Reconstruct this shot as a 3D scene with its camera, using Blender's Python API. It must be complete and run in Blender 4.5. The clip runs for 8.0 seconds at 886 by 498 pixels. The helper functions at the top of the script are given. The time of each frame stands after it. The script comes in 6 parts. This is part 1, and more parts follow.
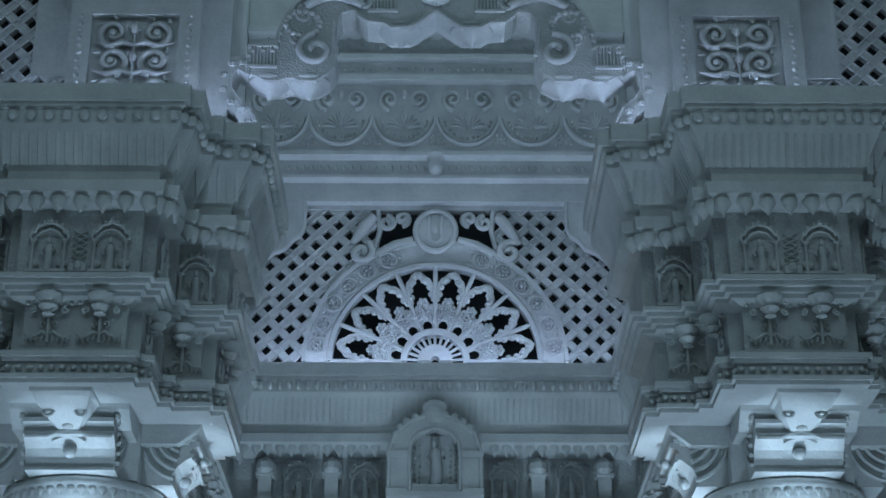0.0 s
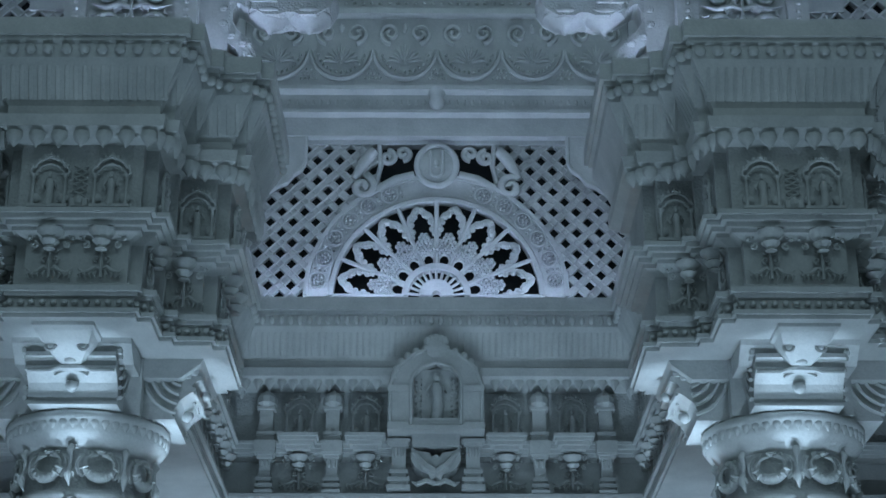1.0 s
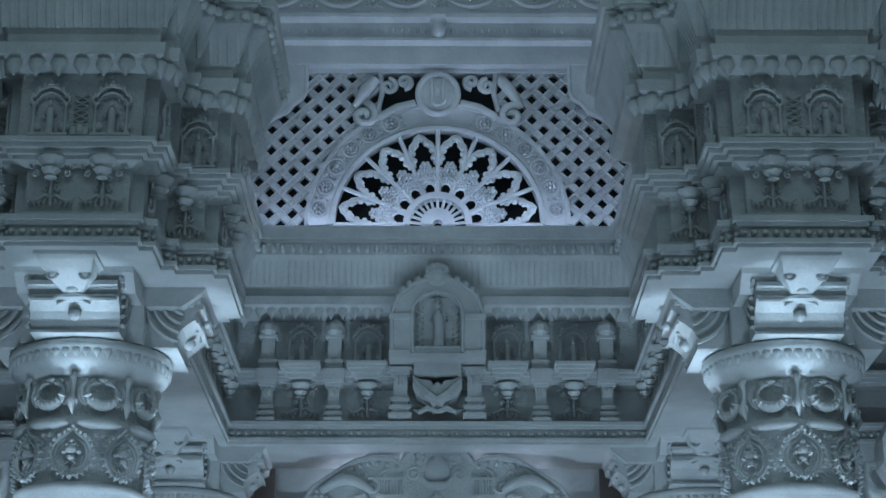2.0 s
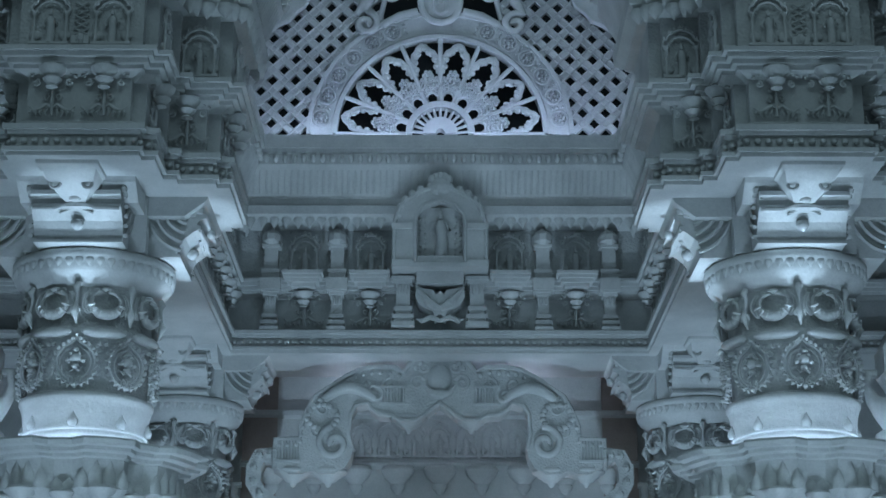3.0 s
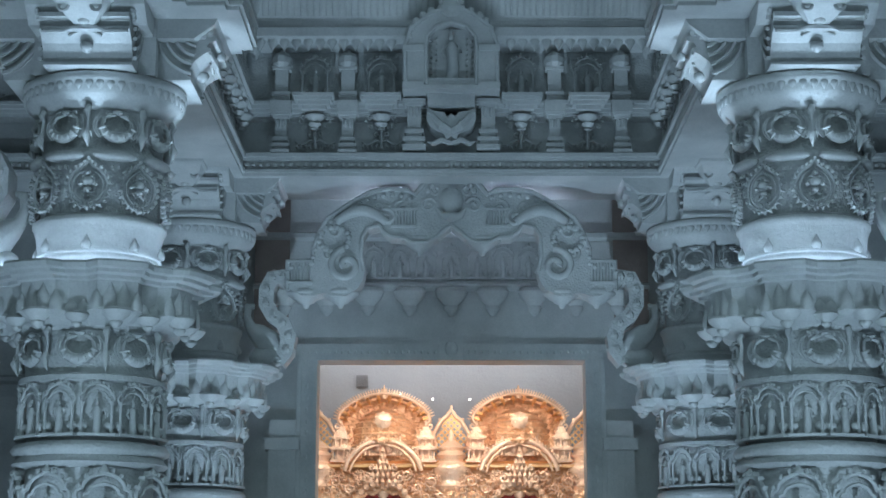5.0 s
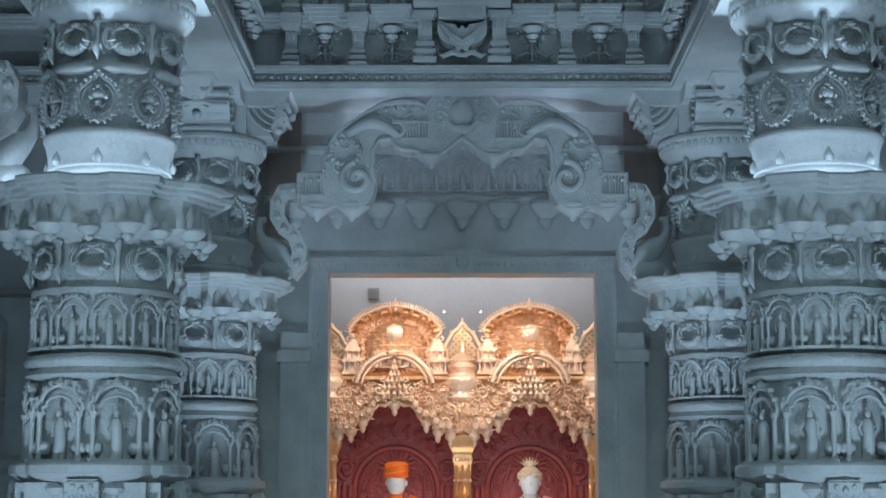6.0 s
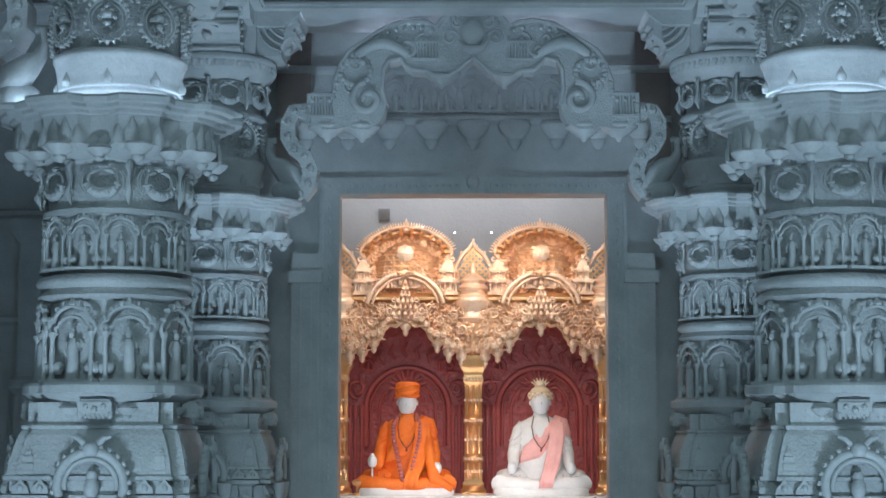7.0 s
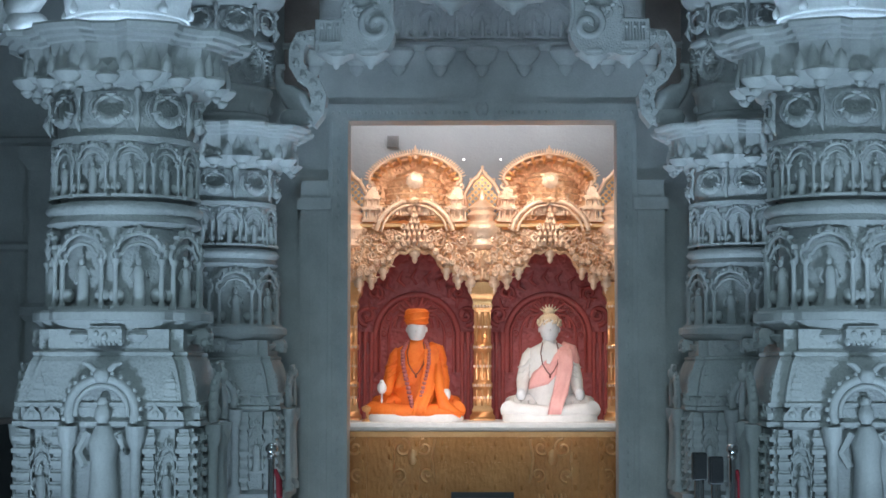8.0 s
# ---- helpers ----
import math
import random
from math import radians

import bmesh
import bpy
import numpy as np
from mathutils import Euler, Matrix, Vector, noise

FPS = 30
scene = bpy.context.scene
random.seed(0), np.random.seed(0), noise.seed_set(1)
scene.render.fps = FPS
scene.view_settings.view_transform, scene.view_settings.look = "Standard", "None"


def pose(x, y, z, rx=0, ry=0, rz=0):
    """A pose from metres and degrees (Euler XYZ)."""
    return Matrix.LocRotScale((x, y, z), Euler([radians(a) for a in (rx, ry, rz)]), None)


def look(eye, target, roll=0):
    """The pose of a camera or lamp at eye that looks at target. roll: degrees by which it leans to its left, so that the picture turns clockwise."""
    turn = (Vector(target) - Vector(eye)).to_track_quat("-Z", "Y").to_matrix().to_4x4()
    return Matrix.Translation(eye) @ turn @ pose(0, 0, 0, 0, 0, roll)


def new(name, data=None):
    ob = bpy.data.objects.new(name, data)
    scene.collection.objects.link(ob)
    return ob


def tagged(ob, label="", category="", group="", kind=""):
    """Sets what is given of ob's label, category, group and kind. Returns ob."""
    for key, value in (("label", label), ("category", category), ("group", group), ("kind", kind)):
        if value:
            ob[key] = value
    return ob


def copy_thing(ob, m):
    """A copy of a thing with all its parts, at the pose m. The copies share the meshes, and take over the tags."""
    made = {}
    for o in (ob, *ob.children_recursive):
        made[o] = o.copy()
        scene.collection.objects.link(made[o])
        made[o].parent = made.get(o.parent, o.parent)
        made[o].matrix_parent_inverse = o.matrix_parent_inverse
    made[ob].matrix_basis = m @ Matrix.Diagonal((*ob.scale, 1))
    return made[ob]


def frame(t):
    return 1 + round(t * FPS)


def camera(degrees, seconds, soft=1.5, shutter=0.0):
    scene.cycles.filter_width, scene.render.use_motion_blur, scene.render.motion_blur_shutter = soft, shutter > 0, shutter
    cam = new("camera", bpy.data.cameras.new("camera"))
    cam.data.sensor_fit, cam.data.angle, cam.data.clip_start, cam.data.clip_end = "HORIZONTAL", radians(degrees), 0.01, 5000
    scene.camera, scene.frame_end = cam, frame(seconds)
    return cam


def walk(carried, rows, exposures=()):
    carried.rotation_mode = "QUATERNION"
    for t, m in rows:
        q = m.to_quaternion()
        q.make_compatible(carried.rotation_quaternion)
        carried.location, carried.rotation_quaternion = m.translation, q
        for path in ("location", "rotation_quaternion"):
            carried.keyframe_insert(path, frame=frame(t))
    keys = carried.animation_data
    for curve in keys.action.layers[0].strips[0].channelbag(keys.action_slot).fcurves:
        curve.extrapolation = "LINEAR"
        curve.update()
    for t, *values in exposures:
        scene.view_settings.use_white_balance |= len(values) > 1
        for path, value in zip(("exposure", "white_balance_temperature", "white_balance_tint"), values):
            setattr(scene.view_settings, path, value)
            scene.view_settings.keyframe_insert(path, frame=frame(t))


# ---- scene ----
cam = camera(28.37, 8.0, soft=1.6)
EYE = (0.0, 0.0, 1.6)
# seconds, then the turn of the camera in degrees: a slow tilt down from a tripod
TURNS = [
    (0.0, 114.944, -0.060, -0.297),
    (0.5, 113.896, -0.060, -0.277),
    (1.0, 112.811, -0.060, -0.257),
    (2.5, 109.074, -0.055, -0.167),
    (3.0, 107.519, -0.065, -0.119),
    (3.5, 106.167, -0.075, -0.064),
    (4.0, 104.760, -0.075, 0.022),
    (4.5, 103.221, -0.066, 0.144),
    (6.0, 98.875, -0.055, 0.631),
    (6.5, 97.499, -0.050, 0.892),
    (7.0, 96.283, -0.050, 0.985),
    (7.5, 95.114, -0.050, 1.190),
    (8.0, 93.900, -0.030, 1.285),
]
walk(cam, [(t, pose(*EYE, rx, ry, rz)) for t, rx, ry, rz in TURNS], exposures=[(0.0, 0.0), (8.0, 0.0)])

# ---- light ----
world = bpy.data.worlds.new("hall_air")
scene.world = world
world.use_nodes = True
world.node_tree.nodes["Background"].inputs[0].default_value = (0.30, 0.42, 0.55, 1)
world.node_tree.nodes["Background"].inputs[1].default_value = 0.13


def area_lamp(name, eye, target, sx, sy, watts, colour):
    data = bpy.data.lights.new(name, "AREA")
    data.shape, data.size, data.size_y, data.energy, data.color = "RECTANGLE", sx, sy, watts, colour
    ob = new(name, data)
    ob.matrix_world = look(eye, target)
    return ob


COOL = (0.53, 0.80, 0.94)
LEDC = (0.52, 0.76, 1.0)
WARM = (1.0, 0.82, 0.68)
# soft cool hall light: unseen added lamps, high behind camera and over the bay
area_lamp("hall_fill_high", (0, -0.8, 13.0), (0, 2.6, 0), 12, 7, 300, COOL)
# unseen fill lamp behind the camera, added to lift the shrine front
area_lamp("door_wall_fill", (0, -5.0, 6.0), (0, 15.0, 0.9), 2.0, 1.0, 11, COOL).data.spread = radians(25)
# the added overhead lamp of the bay, with no fixture built
area_lamp("bay_fill_top", (0, 12.4, 14.6), (0, 12.4, 0), 2.6, 2.6, 85, COOL)
# uplighters in the floor before and beside the columns
for sx in (-1, 1):
    area_lamp("floor_uplighter_front", (sx * 2.3, 7.7, 0.12), (sx * 2.12, 9.75, 4.3), 0.5, 0.25, 24, LEDC).data.spread = radians(105)


def ledge_spot(name, eye, target, watts, angle=50):
    data = bpy.data.lights.new(name, "SPOT")
    data.energy, data.color, data.spot_size, data.spot_blend, data.shadow_soft_size = watts, LEDC, radians(angle), 0.8, 0.04
    new(name, data).matrix_world = look(eye, target)


# narrow uplighters in the floor of the bay
for sx in (-1, 1):
    ledge_spot("floor_spot_inner", (sx * 0.7, 10.6, 0.12), (sx * 1.75, 11.6, 5.2), 105, 62)
    ledge_spot("floor_spot_rear", (sx * 0.9, 11.6, 0.12), (sx * 1.78, 13.9, 4.5), 380, 46)
    # unseen fill near the floor, added to lift the feet of the rear columns
    area_lamp("rear_column_fill", (sx * 1.75, 12.4, 0.12), (sx * 2.1, 13.7, 2.4), 0.4, 0.2, 6, LEDC)
# small spots on the ledges of the front columns that light the capitals
for sx in (-1, 1):
    ledge_spot("ledge_spot_front", (sx * 2.105, 9.71, 3.56), (sx * 2.105, 9.65, 4.9), 62, 29)
    ledge_spot("ledge_spot_inner", (sx * 1.565, 10.25, 3.56), (sx * 1.50, 10.25, 4.9), 58, 31)
    ledge_spot("ledge_spot_outer", (sx * 2.645, 10.25, 3.56), (sx * 2.71, 10.25, 4.9), 36, 31)
# shrine room: unseen lamps added to light canopies, back wall and statues
area_lamp("canopy_fill", (0, 15.65, 3.66), (0, 16.7, 2.2), 2.2, 0.3, 27, WARM)
area_lamp("shrine_back_fill", (0, 17.5, 4.5), (0, 17.7, 2.0), 3.0, 0.3, 26, (0.9, 0.95, 1.0))
area_lamp("statue_fill", (0, 15.55, 1.3), (0, 16.9, 2.0), 2.0, 0.1, 8, (1.0, 0.93, 0.92))


# ---- materials ----
def mat_base(name):
    m = bpy.data.materials.new(name)
    m.use_nodes = True
    nt = m.node_tree
    return m, nt, nt.nodes["Principled BSDF"]


def node(nt, kind, **kw):
    n = nt.nodes.new(kind)
    for k, v in kw.items():
        if k in n.inputs:
            n.inputs[k].default_value = v
    return n


def stone(name, lo, hi, rough=0.55, scale=3.0, grain=60.0, bump=0.25, metal=0.0, spread=0.06):
    """Two scales of variation in colour, a fine relief, and a small difference from piece to piece."""
    m, nt, bs = mat_base(name)
    L = nt.links.new
    tc = nt.nodes.new("ShaderNodeTexCoord")
    geo = nt.nodes.new("ShaderNodeNewGeometry")
    big = node(nt, "ShaderNodeTexNoise", Scale=scale, Detail=6.0, Roughness=0.6)
    L(geo.outputs["Position"], big.inputs["Vector"])
    fine = node(nt, "ShaderNodeTexNoise", Scale=grain, Detail=4.0, Roughness=0.65)
    L(geo.outputs["Position"], fine.inputs["Vector"])
    mixf = nt.nodes.new("ShaderNodeMath")
    mixf.operation = "MULTIPLY_ADD"
    L(fine.outputs["Fac"], mixf.inputs[0])
    mixf.inputs[1].default_value = 0.45
    L(big.outputs["Fac"], mixf.inputs[2])
    info = nt.nodes.new("ShaderNodeObjectInfo")
    vary = nt.nodes.new("ShaderNodeMath")
    vary.operation = "MULTIPLY_ADD"
    L(info.outputs["Random"], vary.inputs[0])
    vary.inputs[1].default_value = spread * 2
    L(mixf.outputs[0], vary.inputs[2])
    ramp = nt.nodes.new("ShaderNodeValToRGB")
    ramp.color_ramp.elements[0].position, ramp.color_ramp.elements[0].color = 0.45, (*lo, 1)
    ramp.color_ramp.elements[1].position, ramp.color_ramp.elements[1].color = 0.98, (*hi, 1)
    L(vary.outputs[0], ramp.inputs["Fac"])
    L(ramp.outputs["Color"], bs.inputs["Base Color"])
    bs.inputs["Roughness"].default_value = rough
    bs.inputs["Metallic"].default_value = metal
    mid = node(nt, "ShaderNodeTexNoise", Scale=grain * 0.35, Detail=3.0, Roughness=0.55)
    L(geo.outputs["Position"], mid.inputs["Vector"])
    soft = node(nt, "ShaderNodeBump", Strength=bump, Distance=0.02)
    L(mid.outputs["Fac"], soft.inputs["Height"])
    bp = node(nt, "ShaderNodeBump", Strength=bump, Distance=0.01)
    L(fine.outputs["Fac"], bp.inputs["Height"])
    L(soft.outputs["Normal"], bp.inputs["Normal"])
    L(bp.outputs["Normal"], bs.inputs["Normal"])
    return m


def carved(name, lo, hi, scale=64.0, depth=0.012, rough=0.55, metal=0.0, strength=0.5, stretch=(1, 1, 1)):
    """Stone or gilding with a shallow carved relief too fine to be told apart."""
    m = stone(name, lo, hi, rough=rough, metal=metal)
    nt = m.node_tree
    L = nt.links.new
    bs = nt.nodes["Principled BSDF"]
    geo = nt.nodes.new("ShaderNodeNewGeometry")
    mp = nt.nodes.new("ShaderNodeMapping")
    mp.inputs["Scale"].default_value = stretch
    L(geo.outputs["Position"], mp.inputs["Vector"])
    vor = node(nt, "ShaderNodeTexVoronoi", Scale=scale)
    vor.feature = "SMOOTH_F1"
    L(mp.outputs["Vector"], vor.inputs["Vector"])
    bp = node(nt, "ShaderNodeBump", Strength=strength, Distance=depth)
    L(vor.outputs["Distance"], bp.inputs["Height"])
    L(bs.inputs["Normal"].links[0].from_socket, bp.inputs["Normal"])
    L(bp.outputs["Normal"], bs.inputs["Normal"])
    return m


def glow(name, colour, strength):
    m, nt, bs = mat_base(name)
    bs.inputs["Base Color"].default_value = (0.8, 0.8, 0.8, 1)
    bs.inputs["Emission Color"].default_value = (*colour, 1)
    bs.inputs["Emission Strength"].default_value = strength
    return m


MARBLE = stone("pale_grey_marble", (0.40, 0.42, 0.42), (0.62, 0.63, 0.62), rough=0.5)
CARVED = carved("carved_grey_marble", (0.38, 0.40, 0.40), (0.60, 0.61, 0.60))
FLOOR = stone("polished_floor_marble", (0.40, 0.42, 0.43), (0.56, 0.58, 0.59), rough=0.2, bump=0.03)
PLASTER = stone("pale_plaster", (0.50, 0.51, 0.50), (0.66, 0.66, 0.65), rough=0.8, scale=1.2)
GREYPAINT = stone("grey_wall_paint", (0.30, 0.31, 0.33), (0.38, 0.39, 0.41), rough=0.8, scale=1.2)
VENT = stone("grey_vent_metal", (0.16, 0.16, 0.17), (0.22, 0.22, 0.23), rough=0.5)
# near-black colour stands in for the shade of the rooms behind the lattices
ROOM_SHADE = stone("unlit_back_room_shade", (0.02, 0.025, 0.03), (0.04, 0.045, 0.05), rough=0.9)
GOLD = carved("gilded_carving", (0.74, 0.41, 0.23), (1.0, 0.70, 0.46), scale=40, depth=0.02, rough=0.33, metal=0.45, strength=1.0)
GOLD_SMOOTH = stone("gilded_moulding", (0.62, 0.29, 0.11), (0.92, 0.54, 0.26), rough=0.3, metal=0.65, bump=0.1)
GOLD_WOOD = carved("gold_painted_wood", (0.44, 0.17, 0.045), (0.64, 0.29, 0.09), scale=34, depth=0.012, rough=0.34, metal=0.35, strength=0.5, stretch=(1, 1, 0.5))
RED = carved("carved_red_wood", (0.34, 0.065, 0.07), (0.52, 0.125, 0.125), scale=26, depth=0.025, rough=0.32, strength=0.8)
RED_PLAIN = stone("red_lacquer_moulding", (0.36, 0.07, 0.07), (0.54, 0.13, 0.12), rough=0.25)
ORANGE = stone("orange_silk", (0.85, 0.13, 0.01), (1.0, 0.24, 0.03), rough=0.6, scale=9)
PINK = stone("pink_silk", (0.80, 0.36, 0.34), (0.95, 0.52, 0.48), rough=0.6, scale=9)
WHITE = stone("white_marble_and_cloth", (0.72, 0.71, 0.70), (0.88, 0.87, 0.85), rough=0.5, scale=9)
CHROME = stone("polished_steel", (0.55, 0.55, 0.56), (0.72, 0.72, 0.73), rough=0.15, metal=1.0, bump=0.02)
ROPE = stone("red_velvet", (0.18, 0.01, 0.02), (0.30, 0.02, 0.03), rough=0.9)
BLACK = stone("black_plastic", (0.012, 0.013, 0.015), (0.03, 0.03, 0.033), rough=0.4)
BROWN = stone("brown_painted_panel", (0.30, 0.24, 0.22), (0.42, 0.35, 0.32), rough=0.6)
VIOLET = stone("dull_violet_panel", (0.10, 0.09, 0.13), (0.16, 0.14, 0.20), rough=0.5)
LED = glow("cool_led_strip", (0.52, 0.74, 1.0), 30.0)
LED_LINTEL = glow("cool_lintel_light", (0.60, 0.74, 1.0), 45.0)
LED_SCREEN = glow("cool_screen_light", (0.50, 0.66, 1.0), 85.0)
DOWNLIGHT = glow("downlight_lens", (1.0, 0.97, 0.92), 5.0)


# ---- mesh helpers ----
def link_mesh(name, bm, material, smooth=False):
    bmesh.ops.recalc_face_normals(bm, faces=bm.faces)
    me = bpy.data.meshes.new(name)
    bm.to_mesh(me)
    bm.free()
    if smooth:
        me.polygons.foreach_set("use_smooth", [True] * len(me.polygons))
        me.set_sharp_from_angle(angle=radians(62))
    me.materials.append(material)
    return me


def part(name, bm, material, parent, label="", smooth=False):
    """One mesh object under a thing or a part."""
    ob = new(name, bm if isinstance(bm, bpy.types.Mesh) else link_mesh(name, bm, material, smooth))
    ob.parent = parent
    if label:
        tagged(ob, label)
    return ob


def piece(name, mesh, parent, m):
    """A part that shares its mesh with alike pieces."""
    ob = new(name, mesh)
    ob.parent = parent
    ob.matrix_basis = m
    return ob


def thing(name, label, category, at=None, group="", kind=""):
    ob = new(name)
    ob.empty_display_size = 0.1
    if at is not None:
        ob.matrix_basis = at
    return tagged(ob, label, category, group, kind)


def box(bm, x0, x1, y0, y1, z0, z1):
    v = [bm.verts.new((x, y, z)) for z in (z0, z1) for x, y in ((x0, y0), (x1, y0), (x1, y1), (x0, y1))]
    for f in ((3, 2, 1, 0), (4, 5, 6, 7), (0, 1, 5, 4), (1, 2, 6, 5), (2, 3, 7, 6), (3, 0, 4, 7)):
        bm.faces.new([v[i] for i in f])
    return v


def loops(bm, rings, cap=True):
    """A skin over rings of points, all with the same number of points."""
    made = [[bm.verts.new(p) for p in ring] for ring in rings]
    n = len(made[0])
    for a, b in zip(made, made[1:]):
        for i in range(n):
            j = (i + 1) % n
            bm.faces.new((a[i], a[j], b[j], b[i]))
    if cap:
        bm.faces.new(made[0][::-1])
        bm.faces.new(made[-1])
    return made


def lathe(bm, profile, seg=24, plan=None, at=(0, 0, 0), turn=None):
    rings = []
    for r, z in profile:
        ring = []
        for i in range(seg):
            a = 2 * math.pi * i / seg
            k = r * (plan(a) if plan else 1)
            p = Vector((k * math.cos(a), k * math.sin(a), z))
            if turn:
                p = turn @ p
            ring.append(p + Vector(at))
        rings.append(ring)
    return loops(bm, rings)


def plate(bm, outline, y0, y1):
    """A flat plate in the x-z plane with thickness from y0 to y1."""
    a = [bm.verts.new((x, y0, z)) for x, z in outline]
    b = [bm.verts.new((x, y1, z)) for x, z in outline]
    n = len(a)
    fa, fb = bm.faces.new(a), bm.faces.new(b[::-1])
    for i in range(n):
        j = (i + 1) % n
        bm.faces.new((a[i], b[i], b[j], a[j]))
    bmesh.ops.triangulate(bm, faces=[fa, fb])


def tube(bm, pts, radius, sides=6, closed=False):
    """A round bar along points; radius may be a list."""
    pts = [Vector(p) for p in pts]
    n = len(pts)
    rings = []
    for i, p in enumerate(pts):
        a = pts[i - 1] if (i > 0 or closed) else p
        b = pts[(i + 1) % n] if (i < n - 1 or closed) else p
        d = (b - a).normalized()
        side = d.cross(Vector((0, 1, 0)))
        if side.length < 0.05:
            side = d.cross(Vector((1, 0, 0)))
        side.normalize()
        up = side.cross(d)
        r = radius[i] if isinstance(radius, (list, tuple)) else radius
        rings.append([p + r * (math.cos(2 * math.pi * k / sides) * side + math.sin(2 * math.pi * k / sides) * up) for k in range(sides)])
    if closed:
        rings.append(rings[0])
    loops(bm, rings, cap=not closed)


def arc(cx, cz, r, a0, a1, n, y=0.0):
    return [(cx + r * math.cos(radians(a0 + (a1 - a0) * i / n)), y, cz + r * math.sin(radians(a0 + (a1 - a0) * i / n))) for i in range(n + 1)]


def spiral(cx, cz, r, turns, a0, sense=1, n=18, y=0.0, inner=0.15):
    out = []
    for i in range(n + 1):
        k = i / n
        a = radians(a0) + sense * k * turns * 2 * math.pi
        q = r * (1 - (1 - inner) * k)
        out.append((cx + q * math.cos(a), y, cz + q * math.sin(a)))
    return out


def blob(bm, at, size, seg=8, rings=5):
    """A rounded lump."""
    n0 = []
    for j in range(1, rings):
        a = math.pi * j / rings
        n0.append([(at[0] + size[0] * math.sin(a) * math.cos(2 * math.pi * i / seg), at[1] + size[1] * math.sin(a) * math.sin(2 * math.pi * i / seg), at[2] + size[2] * math.cos(a)) for i in range(seg)])
    loops(bm, n0)


def bm_of(fn, *a, **k):
    bm = bmesh.new()
    fn(bm, *a, **k)
    return bm


def lobed(n, amp):
    def plan(a):
        k = (a / (2 * math.pi) * n) % 1.0
        return 1 + amp * (1 if 0.14 < k < 0.86 else -1) * 0.5
    return plan


# ---- ornaments, each mesh made once and shared ----
def leaf_outline(w, h, n=6, point=2.2):
    """Half-width by height of a pointed lotus petal that hangs from z=0 to z=-h."""
    out = []
    for i in range(n + 1):
        k = i / n
        out.append((w * (1 - k ** point) * (0.82 + 0.25 * math.sin(k * math.pi)), -h * k))
    return out


def petal_bm(w=0.05, h=0.11, d=0.035, point=2.2):
    bm = bmesh.new()
    rings = []
    for hw, z in leaf_outline(w, h, point=point):
        hw = max(hw, 0.003)
        dd = d * (0.35 + 0.65 * hw / w)
        rings.append([(-hw, 0.0, z), (-hw * 0.7, -dd * 0.7, z), (0, -dd, z), (hw * 0.7, -dd * 0.7, z), (hw, 0.0, z)])
    loops(bm, rings)
    return bm


def bead_bm(rx, ry, rz):
    bm = bmesh.new()
    blob(bm, (0, 0, 0), (rx, ry, rz), 8, 6)
    return bm


def figure(bm, h, y=0.0, lean=0.0, arms=True):
    """A plain standing relief figure, feet at z=0."""
    s = h
    tube(bm, [(0, y, 0), (lean * 0.02 * s, y, 0.10 * s), (lean * 0.04 * s, y, 0.30 * s), (lean * 0.03 * s, y, 0.50 * s), (lean * 0.02 * s, y, 0.66 * s), (0, y, 0.78 * s)], [0.13 * s, 0.125 * s, 0.115 * s, 0.10 * s, 0.12 * s, 0.06 * s], 8)
    blob(bm, (0, y - 0.01, 0.87 * s), (0.065 * s, 0.06 * s, 0.085 * s), 7, 5)
    blob(bm, (0, y, 0.96 * s), (0.05 * s, 0.05 * s, 0.05 * s), 6, 4)
    if arms:
        for sx in (-1, 1):
            tube(bm, [(sx * 0.11 * s, y, 0.73 * s), (sx * 0.19 * s, y, 0.58 * s), (sx * 0.13 * s, y - 0.03 * s, 0.47 * s + (0.25 * s if sx * lean > 0 else 0))], 0.032 * s, 5)


